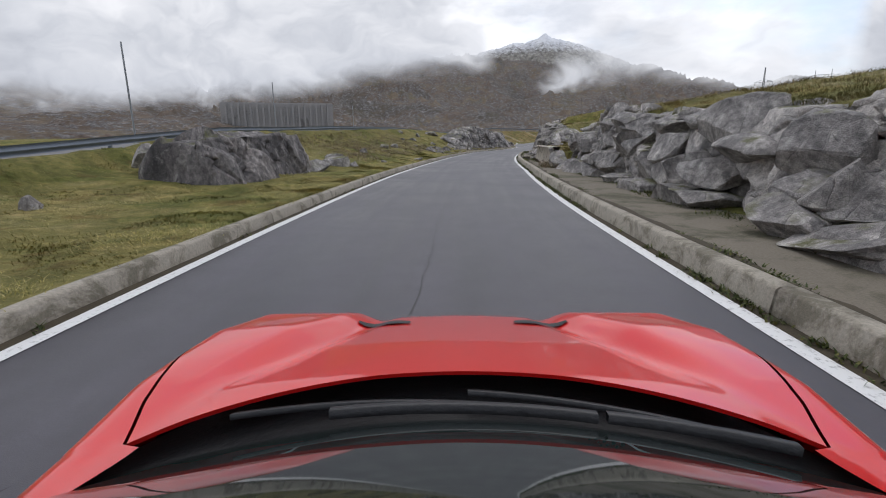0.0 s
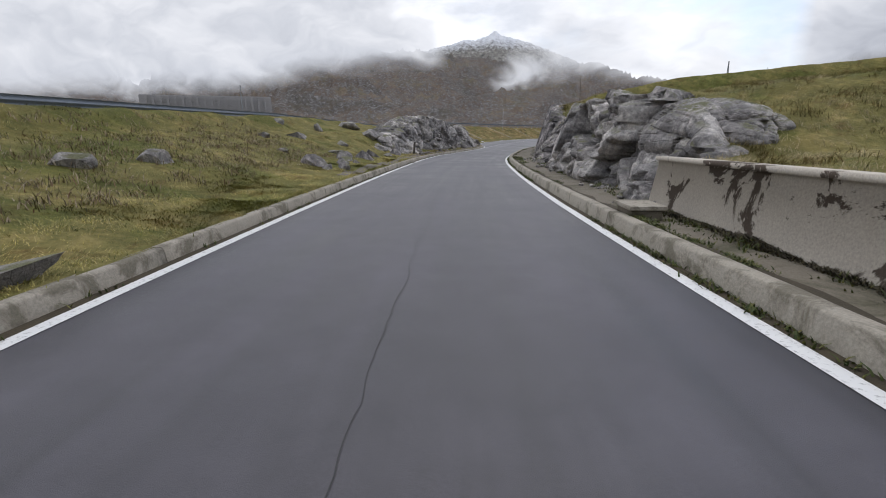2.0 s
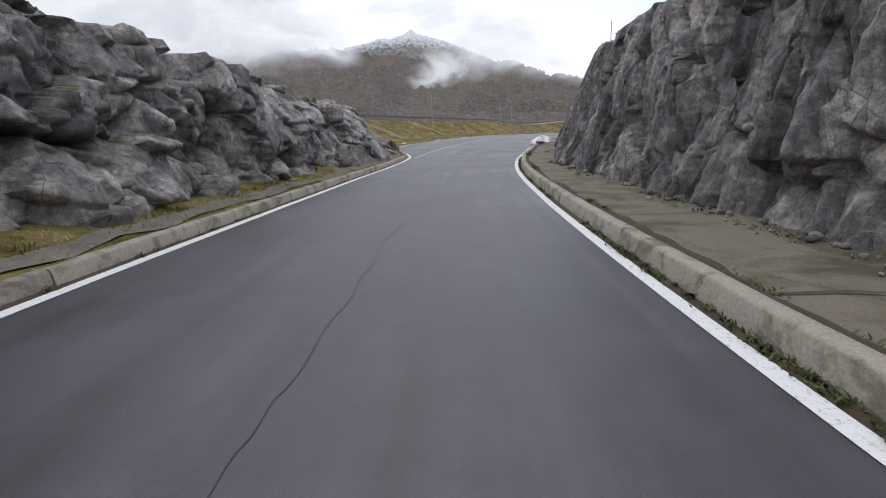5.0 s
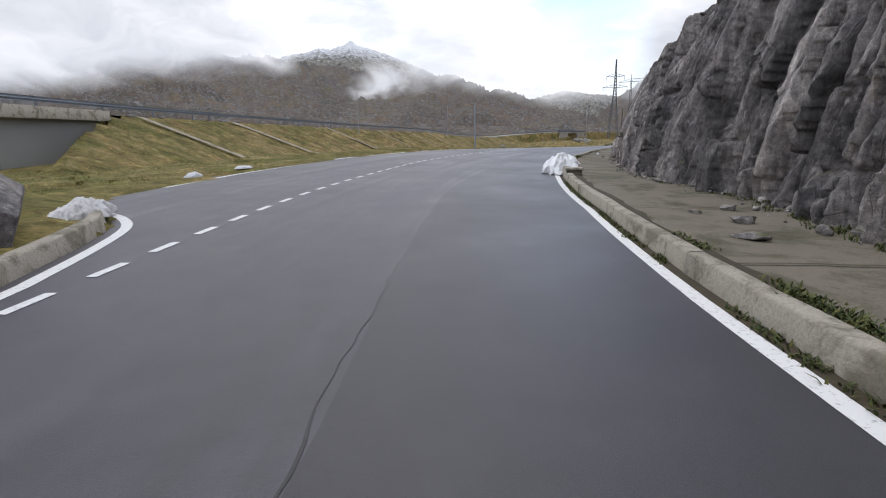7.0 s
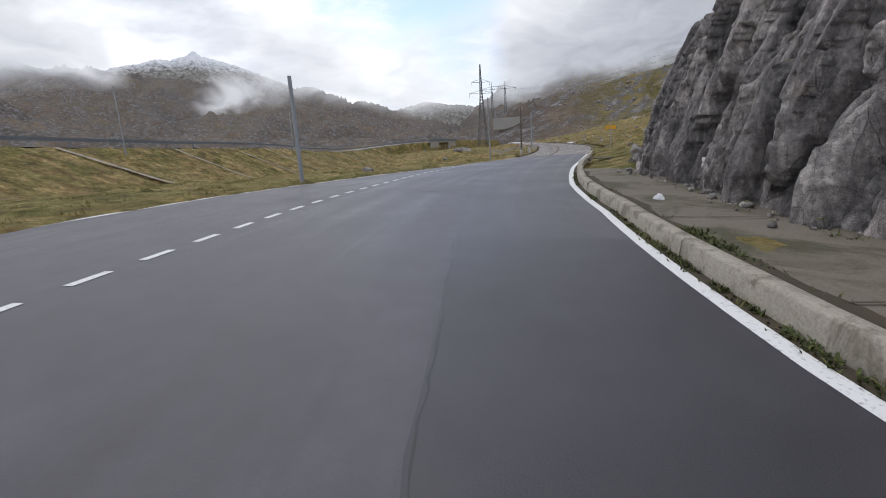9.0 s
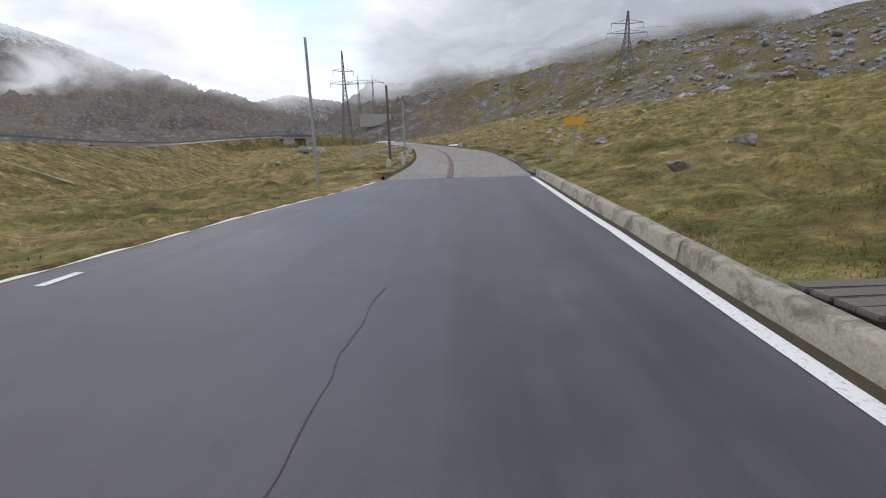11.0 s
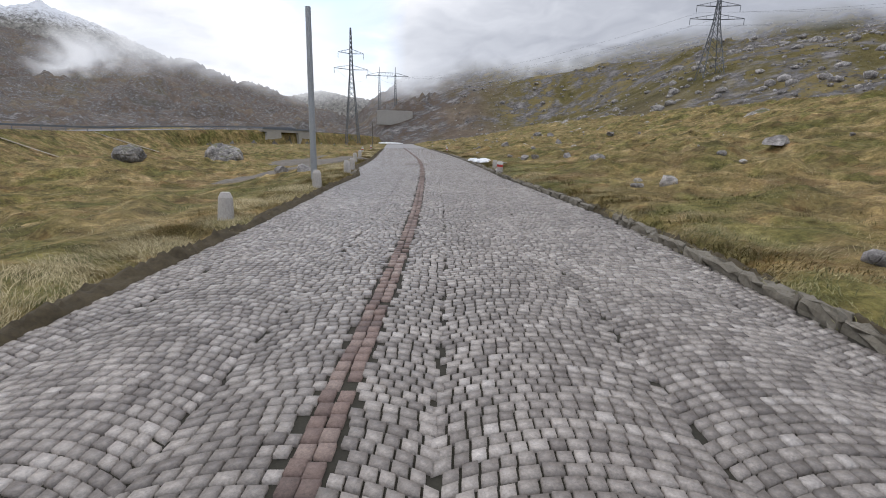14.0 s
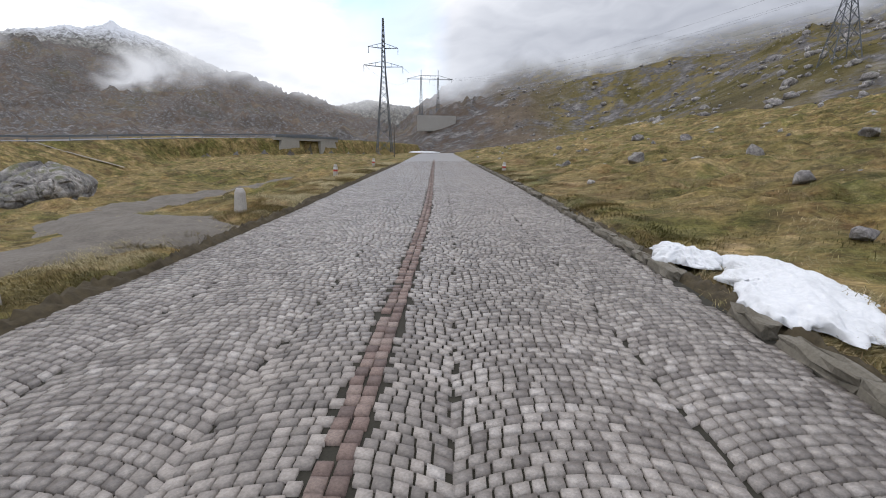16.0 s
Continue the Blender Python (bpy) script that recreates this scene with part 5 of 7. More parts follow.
def lattice(name, base, h, w, arms, turn, label):
    """A lattice pylon: four tapering legs, bracing, and cross-arms at given heights."""
    ob = tagged(new(name), label, "pylon")
    ob.matrix_basis = Matrix.Translation(base) @ pose(0, 0, 0, 0, 0, turn)
    wid = lambda z: max(0.25, w * (1 - z / (h * 0.82)) if z < h * 0.62 else w * 0.244 * (1 - (z - h * 0.62) / (h * 0.5)))
    zs = [0]
    while zs[-1] < h - 1:
        zs.append(min(h, zs[-1] + max(1.4, wid(zs[-1]) * 0.9)))
    legs, braces = [[], [], [], []], []
    cs = ((-1, -1), (1, -1), (1, 1), (-1, 1))
    for a, b in zip(zs, zs[1:]):
        for k, (i, j) in enumerate(cs):
            p, q = (i * wid(a) / 2, j * wid(a) / 2, a), (i * wid(b) / 2, j * wid(b) / 2, b)
            legs[k].append((p, q, 0.20))
            i2, j2 = cs[(k + 1) % 4]
            braces.append((p, (i2 * wid(b) / 2, j2 * wid(b) / 2, b), 0.10))
            braces.append(((i2 * wid(a) / 2, j2 * wid(a) / 2, a), q, 0.10))
    for lg in legs:
        part("leg", bars_mesh("leg", lg, M_LATTICE), ob)
    part("bracing", bars_mesh("bracing", braces, M_LATTICE), ob)
    for z, reach in arms:
        x = wid(z) / 2
        seg = []
        for sg in (-1, 1):
            seg += [((sg * x, -0.3, z), (sg * reach, 0, z + 0.25), 0.14), ((sg * x, 0.3, z), (sg * reach, 0, z + 0.25), 0.14), ((sg * x, 0, z + 1.4), (sg * reach, 0, z + 0.3), 0.12)]
            for u in (0.35, 0.7):
                seg.append(((sg * (x + (reach - x) * u), 0, z + 0.1), (sg * (x + (reach - x) * u), 0, z + 1.3 * (1 - u) + 0.3), 0.08))
            seg.append(((sg * reach, 0, z + 0.25), (sg * reach, 0, z - 1.5), 0.12))
        part("cross_arm", bars_mesh("cross_arm", seg, M_LATTICE), ob)
    return ob


lattice("pylon", (187, 283, 2.5), 37.0, 4.4, [(24, 5.6), (29, 4.2)], -30, "tall steel lattice pylon in the valley")
PYLON_Z = float(land_z(np.array([243.0]), np.array([187.0]))[0]) - 0.6
lattice("pylon", (243, 187, PYLON_Z), 25, 6.0, [(16.5, 7.5), (20, 6)], -55, "steel lattice pylon on the rocky hillside")


def portal_pylon(base, turn):
    ob = tagged(new("pylon"), "wide steel portal pylon with two lattice legs", "pylon")
    ob.matrix_basis = Matrix.Translation(base) @ pose(0, 0, 0, 0, 0, turn)
    for x in (-5.2, 5.2):
        seg = []
        for z in np.arange(0, 24, 1.6):
            w0, w1 = 2.0 - 0.06 * z, 2.0 - 0.06 * (z + 1.6)
            for i, j in ((-1, -1), (1, -1), (1, 1), (-1, 1)):
                seg.append(((x + i * w0 / 2, j * w0 / 2, z), (x + i * w1 / 2, j * w1 / 2, z + 1.6), 0.22))
                seg.append(((x + i * w0 / 2, j * w0 / 2, z), (x - i * w1 / 2, j * w1 / 2, z + 1.6), 0.1))
        seg.append(((x, 0, 24), (x, 0, 28.5), 0.3))
        part("leg", bars_mesh("leg", seg, M_LATTICE), ob)
    seg = [((-14, 0, 23), (14, 0, 23), 0.3), ((-6, 0, 25), (6, 0, 25), 0.25), ((-14, 0, 23), (-6, 0, 25), 0.2), ((14, 0, 23), (6, 0, 25), 0.2)]
    for u in np.arange(-6, 6, 1.5):
        seg.append(((u, 0, 23), (u + 0.75, 0, 25), 0.12))
    for u in (-13.5, 0, 13.5):
        seg.append(((u, 0, 23), (u, 0, 21), 0.15))
    part("cross_arm", bars_mesh("cross_arm", seg, M_LATTICE), ob)


PORTAL_Z = float(land_z(np.array([305.0]), np.array([391.0]))[0]) - 0.8
portal_pylon((305, 391, PORTAL_Z), -43)

def cable(a, b, sag):
    """A power line hanging between two places."""
    a, b = np.array(a, float), np.array(b, float)
    pts = [a + (b - a) * u + np.array([0, 0, -4 * sag * u * (1 - u)]) for u in np.linspace(0, 1, 17)]
    ob = new("power_cable", bars_mesh("power_cable", [(p, q, 0.03) for p, q in zip(pts, pts[1:])], M_LATTICE))
    return tagged(ob, "thin dark power cable hanging between pylons", "cable", "power cables")


for off, h in ((-6.5, PYLON_Z + 15.0), (6.5, PYLON_Z + 15.0), (-5.0, PYLON_Z + 18.5), (5.0, PYLON_Z + 18.5)):
    foot = np.array([243 + off * 0.57, 187 - off * 0.82, h])
    cable(foot, (305 + off * 1.6, 391 - off * 1.2, PORTAL_Z + 23.0), 7.0)
    cable(foot, (300 + off * 0.6, 60 - off * 0.5, h + 16), 6.0)
for off in (-5.4, 5.4):
    cable((187 + off * 0.86, 283 - off * 0.5, 26.8), (305 + off * 1.8, 391 - off * 1.4, PORTAL_Z + 22.5), 4.0)

# ---- walls and bridge far off ----
def solid(name, size, m, mat, label, category, bevel=0.05, kind=""):
    ob = new(name, bm_mesh(name, box_bm(*size, bevel), mat))
    ob.matrix_basis = m
    return tagged(ob, label, category, kind=kind)


M_PALE = concrete_material("pale_concrete", (0.42, 0.40, 0.365), (0.25, 0.24, 0.22), 0.5, 0.15)
SLAB_Z = float(land_z(np.array([274.0]), np.array([352.0]))[0]) - 1.5
solid("concrete_wall", (20, 3.0, max(8.0, 21.2 - SLAB_Z)), pose(274, 352, SLAB_Z, 0, 0, -38), M_PALE, "pale grey concrete slab wall at the valley bend", "wall", 0.3)

# ---- setts, kerb stones ----
FIELD = sett_field()
near = (FIELD[:, 0] > 209.0) & (FIELD[:, 0] < 211.0) & (FIELD[:, 1] > -1.6) & (FIELD[:, 1] < -0.2)
near &= np.cumsum(near) <= 298
t_, b_ = sett_boxes(FIELD[~near])
tagged(part("setts", boxes_mesh("setts", t_, b_, M_SETT), cobbles, "grey granite setts laid in arcs"), kind="stuff")
M_SETT_ONE = simple("granite_sett", (0.20, 0.178, 0.160), (0.335, 0.300, 0.270), 6, 0.72, rand=0.5)
t_, b_ = sett_boxes(FIELD[near])
for a, b in zip(t_, b_):
    part("sett", boxes_mesh("sett", a[None], b[None], M_SETT_ONE), cobbles)
rows_ = []
rng = np.random.default_rng(9)
for k in range(int(100 / 0.128)):
    s_ = 161.4 + 0.128 * k
    for l_ in (-0.709, -0.611):
        if rng.random() > 0.06:
            rows_.append((s_ + rng.normal(0, 0.008), l_ + rng.normal(0, 0.006), 0.045, 0.057, 0, rng.normal(0, 0.003)))
t_, b_ = sett_boxes(np.array(rows_))
tagged(part("centre_row", boxes_mesh("centre_row", t_, b_, M_BRICK), cobbles, "double row of reddish setts along the middle"), kind="stuff")


def edge_stone(s, l, w, d, h, seed, turn):
    r = np.random.default_rng(seed)
    bm = box_bm(d, w, h, 0.0, -0.5 * h)
    bmesh.ops.subdivide_edges(bm, edges=bm.edges[:], cuts=3, use_grid_fill=True)
    for v in bm.verts:
        v.co += Vector(r.normal(0, 0.016, 3))
    bmesh.ops.bevel(bm, geom=[e for e in bm.edges if e.calc_face_angle(0) > 0.9], offset=0.014, segments=1, affect="EDGES")
    ob = new("edge_stone", bm_mesh("edge_stone", bm, M_STONE_DARK))
    ob.matrix_basis = place(s, l, -0.005 + r.uniform(-0.04, 0.02), turn, 0, r.uniform(-7, 5))
    return tagged(ob, "rough grey edge stone half sunk in grass", "edge stone", "edge stones of the sett road")


M_STONE_DARK = simple("mossy_edge_stone", (0.09, 0.078, 0.055), (0.22, 0.20, 0.165), 4, 0.9, fine=40)
rng = np.random.default_rng(12)
s_ = 161.5
k = 0
while s_ < 246:
    w = rng.uniform(0.35, 0.8)
    edge_stone(s_ + w / 2, float(sett_right(s_)) + 0.08, w * 1.0, rng.uniform(0.12, 0.19), 0.22, 400 + k % 24, rng.uniform(-4, 4))
    s_ += w * 0.98 + (rng.uniform(0.1, 1.2) if rng.random() < 0.25 else 0.02)
    k += 1

# ---- crumbling earth along the setts ----
sa = np.arange(161.4, 250, 0.06)
wd = 0.12 + 0.22 * (fractal(sa * 0.9, sa * 0, 4, 62) + 0.3)
u = np.linspace(0, 1, 9)
SS_, UU = np.meshgrid(sa, u, indexing="ij")
LL = sett_left(SS_) + 0.08 - UU * (wd[:, None] + 0.12)
hump = (np.sin(np.pi * np.clip(UU, 0, 1)) ** 0.7) * (0.04 + 0.15 * np.abs(fractal(SS_ * 5, UU * 3, 3, 63)) + 0.16 * np.abs(fractal(SS_ * 11, UU * 6, 2, 64))) - 0.03
earth = new("verge_earth", grid_mesh("verge_earth", at(SS_, LL, hump)[:, ::-1], M_EARTH, False))
tagged(earth, "crumbling dark earth edge between setts and grass", "earth", kind="stuff")
LL = sett_right(SS_) + 0.10 + UU * (0.55 * wd[:, None] + 0.12)
earth = new("verge_earth", grid_mesh("verge_earth", at(SS_, LL, 0.85 * hump + 0.03 * UU), M_EARTH, False))
tagged(earth, "crumbling brown earth behind the edge stones", "earth", kind="stuff")

# ---- bollards, marks ----
def bollard(s, l, h=0.62, r=0.15, z=0.0, lean=0.0, paint=False, turn=0.0):
    ob = tagged(new("stone_bollard"), "short rounded granite bollard" + (" with red and white paint" if paint else " at the edge of the setts"), "bollard", "stone bollards")
    ob.matrix_basis = place(s, l, z, turn, 0, lean)
    bm = tube_bm(r, r * 0.82, h - 0.06, 14, -0.12)
    top = [f for f in bm.faces if f.normal.z > 0.9]
    g = bmesh.ops.extrude_face_region(bm, geom=top)
    vs = [v for v in g["geom"] if isinstance(v, bmesh.types.BMVert)]
    for v in vs:
        v.co = Vector((v.co.x * 0.62, v.co.y * 0.62, v.co.z + 0.09))
    bmesh.ops.delete(bm, geom=top, context="FACES")
    part("shaft", bm_mesh("shaft", bm, M_STONE), ob)
    if paint:
        for z0, mt in ((0.36, M_WHITE), (0.26, M_RED)):
            bm = tube_bm(r * 0.93, r * 0.90, 0.1, 14, z0)
            part("paint_band", bm_mesh("paint_band", bm, mt), ob, "painted band")
    return ob


for s_, l_, lean in ((167.7, -4.0, 3), (171.2, -3.55, -2), (179.4, -4.3, 2), (184.6, -4.1, 0), (190.2, -4.0, 3), (196.1, -3.75, 0), (201.6, -3.75, -3), (203.9, -3.9, 2), (211.8, -4.7, 0), (218.5, -5.0, 2)):
    bollard(s_, l_, 0.62, 0.15, 0.02 if s_ < 200 else 0.05, lean)
bollard(202.7, 2.72, 0.6, 0.15, 0.05, 4, True)
bollard(205.0, 2.9, 0.55, 0.14, 0.05, -4)
for s_, l_ in ((232, -5.6), (244, -5.2), (236, 3.6)):
    bollard(s_, l_, 0.7, 0.12, 0.0, 2, True)


def slab_thing(name, s, l, z, size, seed, mat, label, turn=0, tilt=0, category="slab"):
    ob = new(name, boulder_mesh(seed, *size, mat, 3, 10, 0.03))
    ob.matrix_basis = place(s, l, z, turn, tilt)
    return tagged(ob, label, category)


slab_thing("stone_slab", 202.6, -3.55, 0.02, (0.42, 2.9, 0.24), 71, M_STONE_DARK, "long grey stone slab under the bollards", 0)
slab_thing("stone_slab", 203.9, 2.85, 0.06, (0.45, 2.2, 0.2), 72, M_STONE, "stone slab over a culvert at the sett edge")
slab_thing("stone_slab", 204.3, 3.45, 0.12, (0.7, 0.8, 0.12), 73, M_STONE, "flat stone slab beside a bollard")


def cover_box(s, l, label):
    ob = tagged(new("inspection_cover"), label, "cover")
    ob.matrix_basis = place(s, l, 0.15)
    part("shaft", bm_mesh("shaft", box_bm(0.5, 0.8, 0.2, 0.02), M_STRIP), ob)
    part("lid", bm_mesh("lid", box_bm(0.62, 0.95, 0.07, 0.015, 0.2), M_KERB), ob, "pale concrete lid")


cover_box(112.2, 2.92, "concrete inspection shaft with a pale slab lid")
cover_box(35.9, 3.12, "concrete inspection shaft with a pale slab lid")


def plank_cover(s, l):
    ob = tagged(new("plank_cover"), "weathered wooden planks over a ditch behind the kerb", "planks")
    ob.matrix_basis = place(s, l, 0.20, 4)
    for k in range(4):
        part("plank", bm_mesh("plank", box_bm(1.3, 0.2, 0.05, 0.01, 0.05), M_WOOD), ob, m=pose(0, -0.33 + 0.22 * k, 0, 0, 0, (-1, 1.5, 0, -2)[k]))
    for x in (-0.5, 0.5):
        part("bearer", bm_mesh("bearer", box_bm(0.1, 0.9, 0.09, 0.01, -0.04), M_WOOD), ob, m=pose(x, 0, 0))


plank_cover(145.9, 3.55)


def painted_mark(s, side, z, w, h):
    """Way mark: white and pale patches painted on the rock face that lies at this height."""
    eye, aim = Vector(at(s, 0.5 * side, z)), Vector(at(s, 9.0 * side, z))
    bpy.context.view_layer.update()
    best = None
    for ob in scene.objects:
        if ob.name.split(".")[0] in ("rock_wall_second", "rock_wall_third", "rock_wall_fourth", "cliff", "outcrop"):
            hit, loc, nor, _ = ob.ray_cast(eye, (aim - eye).normalized())
            if hit and (best is None or (loc - eye).length < (best[0] - eye).length):
                best = (loc, nor)
    if best is None:
        return
    mark = tagged(new("trail_mark"), "white painted trail mark with faded bars on rock", "trail mark")
    mark.matrix_basis = Matrix.Translation(best[0] - (aim - eye).normalized() * 0.03) @ (eye - aim).to_track_quat("Z", "Y").to_matrix().to_4x4()
    part("patch", bm_mesh("patch", box_bm(w, h, 0.02, 0.006), M_WHITE), mark)
    part("bar", bm_mesh("bar", box_bm(w * 0.7, h * 0.2, 0.026, 0.004), M_KERB), mark)


painted_mark(39.4, 1, 0.75, 0.24, 0.42)
painted_mark(61.6, 1, 0.9, 0.16, 0.34)
painted_mark(93.6, -1, 0.75, 0.2, 0.36)
painted_mark(131.2, 1, 0.7, 0.3, 0.26)

# ---- snow ----
def snow_heap(s, l, z, size, seed, label, turn=0, dirty=False):
    bm = bmesh.new()
    bmesh.ops.create_icosphere(bm, subdivisions=6, radius=1.0)
    p = np.array([v.co[:] for v in bm.verts])
    n = fractal(p[:, 0] * 1.3 + seed, p[:, 1] * 1.3 + p[:, 2], 4, seed, 0.6)
    rim = 1 + 0.5 * fractal(np.arctan2(p[:, 1], p[:, 0]) * 1.6 + seed, p[:, 2] * 0.3, 4, seed + 2, 0.65)
    q = np.stack([p[:, 0] * rim, p[:, 1] * rim, np.where(p[:, 2] > 0, p[:, 2] * (1 + 0.6 * n), p[:, 2] * 0.15)], 1)
    q[:, 2] += (0.22 * fractal(p[:, 0] * 4, p[:, 1] * 4, 4, seed + 4, 0.6) + 0.10 * np.abs(fractal(p[:, 0] * 13, p[:, 1] * 13, 2, seed + 6))) * (p[:, 2] > 0)
    for v, c in zip(bm.verts, q):
        v.co = Vector((c[0] * size[0] / 2, c[1] * size[1] / 2, max(c[2], -0.1) * size[2]))
    ob = new("snow_heap", bm_mesh("snow_heap", bm, M_DIRTY if dirty else M_SNOW, True))
    ob.matrix_basis = place(s, l, z, turn)
    return tagged(ob, label, "snow", "snow heaps")


M_DIRTY = simple("dirty_snow", (0.78, 0.79, 0.80), (0.30, 0.28, 0.26), 2.4, 0.7, bumps=0.6, fine=16)
snow_heap(117.0, 2.6, 0.0, (1.3, 5.2, 0.56), 21, "melting heap of white snow over the kerb", -6)
snow_heap(114.6, 2.3, 0.0, (0.9, 1.8, 0.25), 22, "low edge of melting snow on the road", 0)
boulder(99.8, -6.1, 0.55, (1.7, 2.2, 1.7), 571, 20, 5, mat=M_CLIFF, label="dark rock at the end of the outcrop")
snow_heap(102.0, -6.5, 0.1, (0.8, 1.3, 0.25), 23, "dirty snow heap at the foot of the outcrop", 20, True)
snow_heap(107.6, -8.5, 0.1, (0.3, 0.7, 0.12), 24, "small snow remnant at the grass edge")
snow_heap(110.4, -8.8, 0.1, (0.25, 0.9, 0.10), 25, "small snow remnant at the grass edge")
snow_heap(212.2, 3.3, 0.08, (1.1, 2.7, 0.22), 26, "thin white patch of old snow on the grass", -12)
snow_heap(213.7, 3.0, 0.08, (0.8, 1.3, 0.16), 27, "thin white patch of old snow on the grass", 10)
snow_heap(300.0, -3.0, 0.2, (5.0, 3.0, 0.3), 28, "white snow patch across the far road end")
snow_heap(128.6, 3.6, 0.19, (0.2, 0.3, 0.10), 29, "small lump of snow on the kerb strip")

# ---- stones in the grass ----
rng = np.random.default_rng(31)
VERGE_STONES = [(8.2, -7.8, 0.35, 0.4, 0.3), (6.0, -7.0, 0.4, 0.5, 0.3), (20.5, -6.2, 1.3, 1.8, 0.5), (23.0, -6.8, 0.9, 1.2, 0.35), (21.0, -5.3, 0.7, 0.8, 0.3),
               (29.5, -7.2, 0.7, 0.6, 0.45), (25.8, -5.0, 0.4, 0.5, 0.2), (37.0, -8.0, 0.9, 0.7, 0.4), (39.0, -7.6, 0.8, 0.7, 0.4), (50.0, -9.8, 0.8, 0.9, 0.5),
               (53.5, -9.6, 1.4, 1.6, 0.7), (56.0, -11.8, 1.2, 1.0, 0.7), (58.5, -10.2, 0.9, 1.0, 0.8), (52.0, -5.4, 1.2, 1.4, 0.9), (54.2, -5.6, 1.0, 1.2, 0.8), (50.5, -6.0, 0.9, 1.0, 0.6),
               (56.8, -5.2, 1.1, 1.3, 0.8), (59.8, -5.4, 1.2, 1.8, 1.1)]
OUTCROP_STONES = [(60.6, -7.4, 1.6, 2.4, 0.6), (63.2, -9.8, 1.6, 3.4, 0.5), (55.2, -7.6, 1.0, 1.2, 0.6),
               (46.3, -4.9, 0.9, 1.3, 0.6), (47.4, -5.4, 0.9, 1.0, 0.6), (45.4, -5.7, 1.2, 1.5, 0.8), (48.6, -5.0, 0.6, 0.9, 0.4), (49.4, -5.9, 1.3, 1.8, 0.7), (44.6, -5.0, 0.8, 1.1, 0.5), (51.6, -6.9, 1.2, 2.2, 0.4), (47.0, -7.6, 0.7, 1.0, 0.3)]
for k, (s_, l_, a, b, c) in enumerate(VERGE_STONES + OUTCROP_STONES):
    low = 44 < s_ < 60.5
    f = 0.78 if low else 1.0
    tagged(boulder(s_, l_, float(ground_z(s_, l_)) + (-0.10 if low else 0.02) * c, (a * f, b * f, c * 1.5 * f), 300 + k, rng.uniform(0, 90), rng.uniform(-10, 10), "boulder", M_CLIFF if low and l_ > -6.3 else M_BOULDER if low else M_ROCK,
                   "dark rock half sunk in the turf bank" if low else "pale grey stone lying in the grass"), group="stones in the grass")
boulder(18.3, -6.0, 0.42, (1.2, 1.7, 1.1), 353, 4, 0, "boulder", M_ROCK, "grey boulder at the end of the sheer rock")
boulder(13.6, -9.4, 1.0, (1.0, 1.4, 0.8), 352, 10, 0, "boulder", M_ROCK, "grey boulder perched on the verge")
for k in range(15):
    s_ = rng.uniform(138.4, 148)
    l_ = rng.uniform(5.2, 10.0)
    w = rng.uniform(0.3, 0.85)
    boulder(s_, l_, float(ground_z(s_, l_)) + 0.22 * w, (w, w * 1.2, w * 1.1), 500 + k, rng.uniform(0, 180), rng.uniform(-12, 12), label="grey rock at the foot of the cliff")
boulder(142.6, 6.6, 0.8, (0.9, 1.0, 1.9), 531, 20, 5, label="upright grey rock beyond the cliff")
boulder(138.8, 5.3, 0.6, (1.2, 1.5, 1.4), 532, 0, 5, label="grey rock leaning on the cliff end")
boulder(140.4, 5.0, 0.4, (0.9, 1.0, 1.0), 533, 40, 5, label="grey rock beside the cliff end")
boulder(24.2, 4.15, 0.45, (0.9, 1.5, 1.1), 541, 12, 4, label="dark rock against the end of the retaining wall")
boulder(25.6, 4.0, 0.95, (0.5, 1.3, 0.5), 542, -8, 8, label="dark rock lying on the wall's broken end")
for s_, l_, a, b, c in ((101.2, 3.9, 0.3, 0.45, 0.12), (102.6, 4.5, 0.4, 0.5, 0.2), (103.6, 4.1, 0.25, 0.3, 0.1), (98.9, 4.4, 0.22, 0.3, 0.1), (104.2, 5.0, 0.3, 0.4, 0.2)):
    boulder(s_, l_, 0.24, (a, b, c), 550 + int(s_), 30, 3, label="flat broken stone on the concrete strip")
boulder(31.1, -4.12, 0.25, (0.6, 1.7, 0.34), 560, -6, 5, label="flat pale slab of rock beside the kerb")
MEADOW = [(178.7, -9.2, 0.6, 0.9, 0.4), (199, -19, 1.0, 1.4, 0.6), (171.7, 8.6, 0.8, 1.0, 0.5), (167.0, 4.2, 0.34, 0.45, 0.24), (179.4, 7.8, 0.75, 0.9, 0.55), (179.0, 9.3, 0.7, 0.8, 0.5), (184.5, 4.8, 0.4, 0.7, 0.3), (200.8, 13.6, 0.9, 1.1, 0.5),
          (202.8, 7.0, 0.45, 0.55, 0.35), (203.3, 7.2, 0.5, 0.5, 0.3), (208.5, 5.1, 0.6, 0.5, 0.35), (208.2, 5.6, 0.4, 0.5, 0.3), (207.0, 7.0, 0.5, 0.6, 0.45), (207.6, 3.8, 0.25, 0.3, 0.15), (213.8, 5.4, 0.35, 0.5, 0.22), (229.3, 8.7, 0.7, 0.9, 0.6), (229.5, 14.3, 0.7, 0.9, 0.6),
          (242.8, 17.9, 1.0, 1.6, 0.7), (258.9, 21.0, 1.1, 1.8, 0.8), (230, 20, 0.8, 1.2, 0.6), (204.2, -6.2, 0.8, 1.0, 0.5), (205, -7.4, 0.6, 0.6, 0.4), (141.2, -8.0, 0.5, 0.8, 0.3), (155.4, 5.8, 0.7, 0.9, 0.4), (158.5, 9.0, 0.9, 1.4, 0.5)]
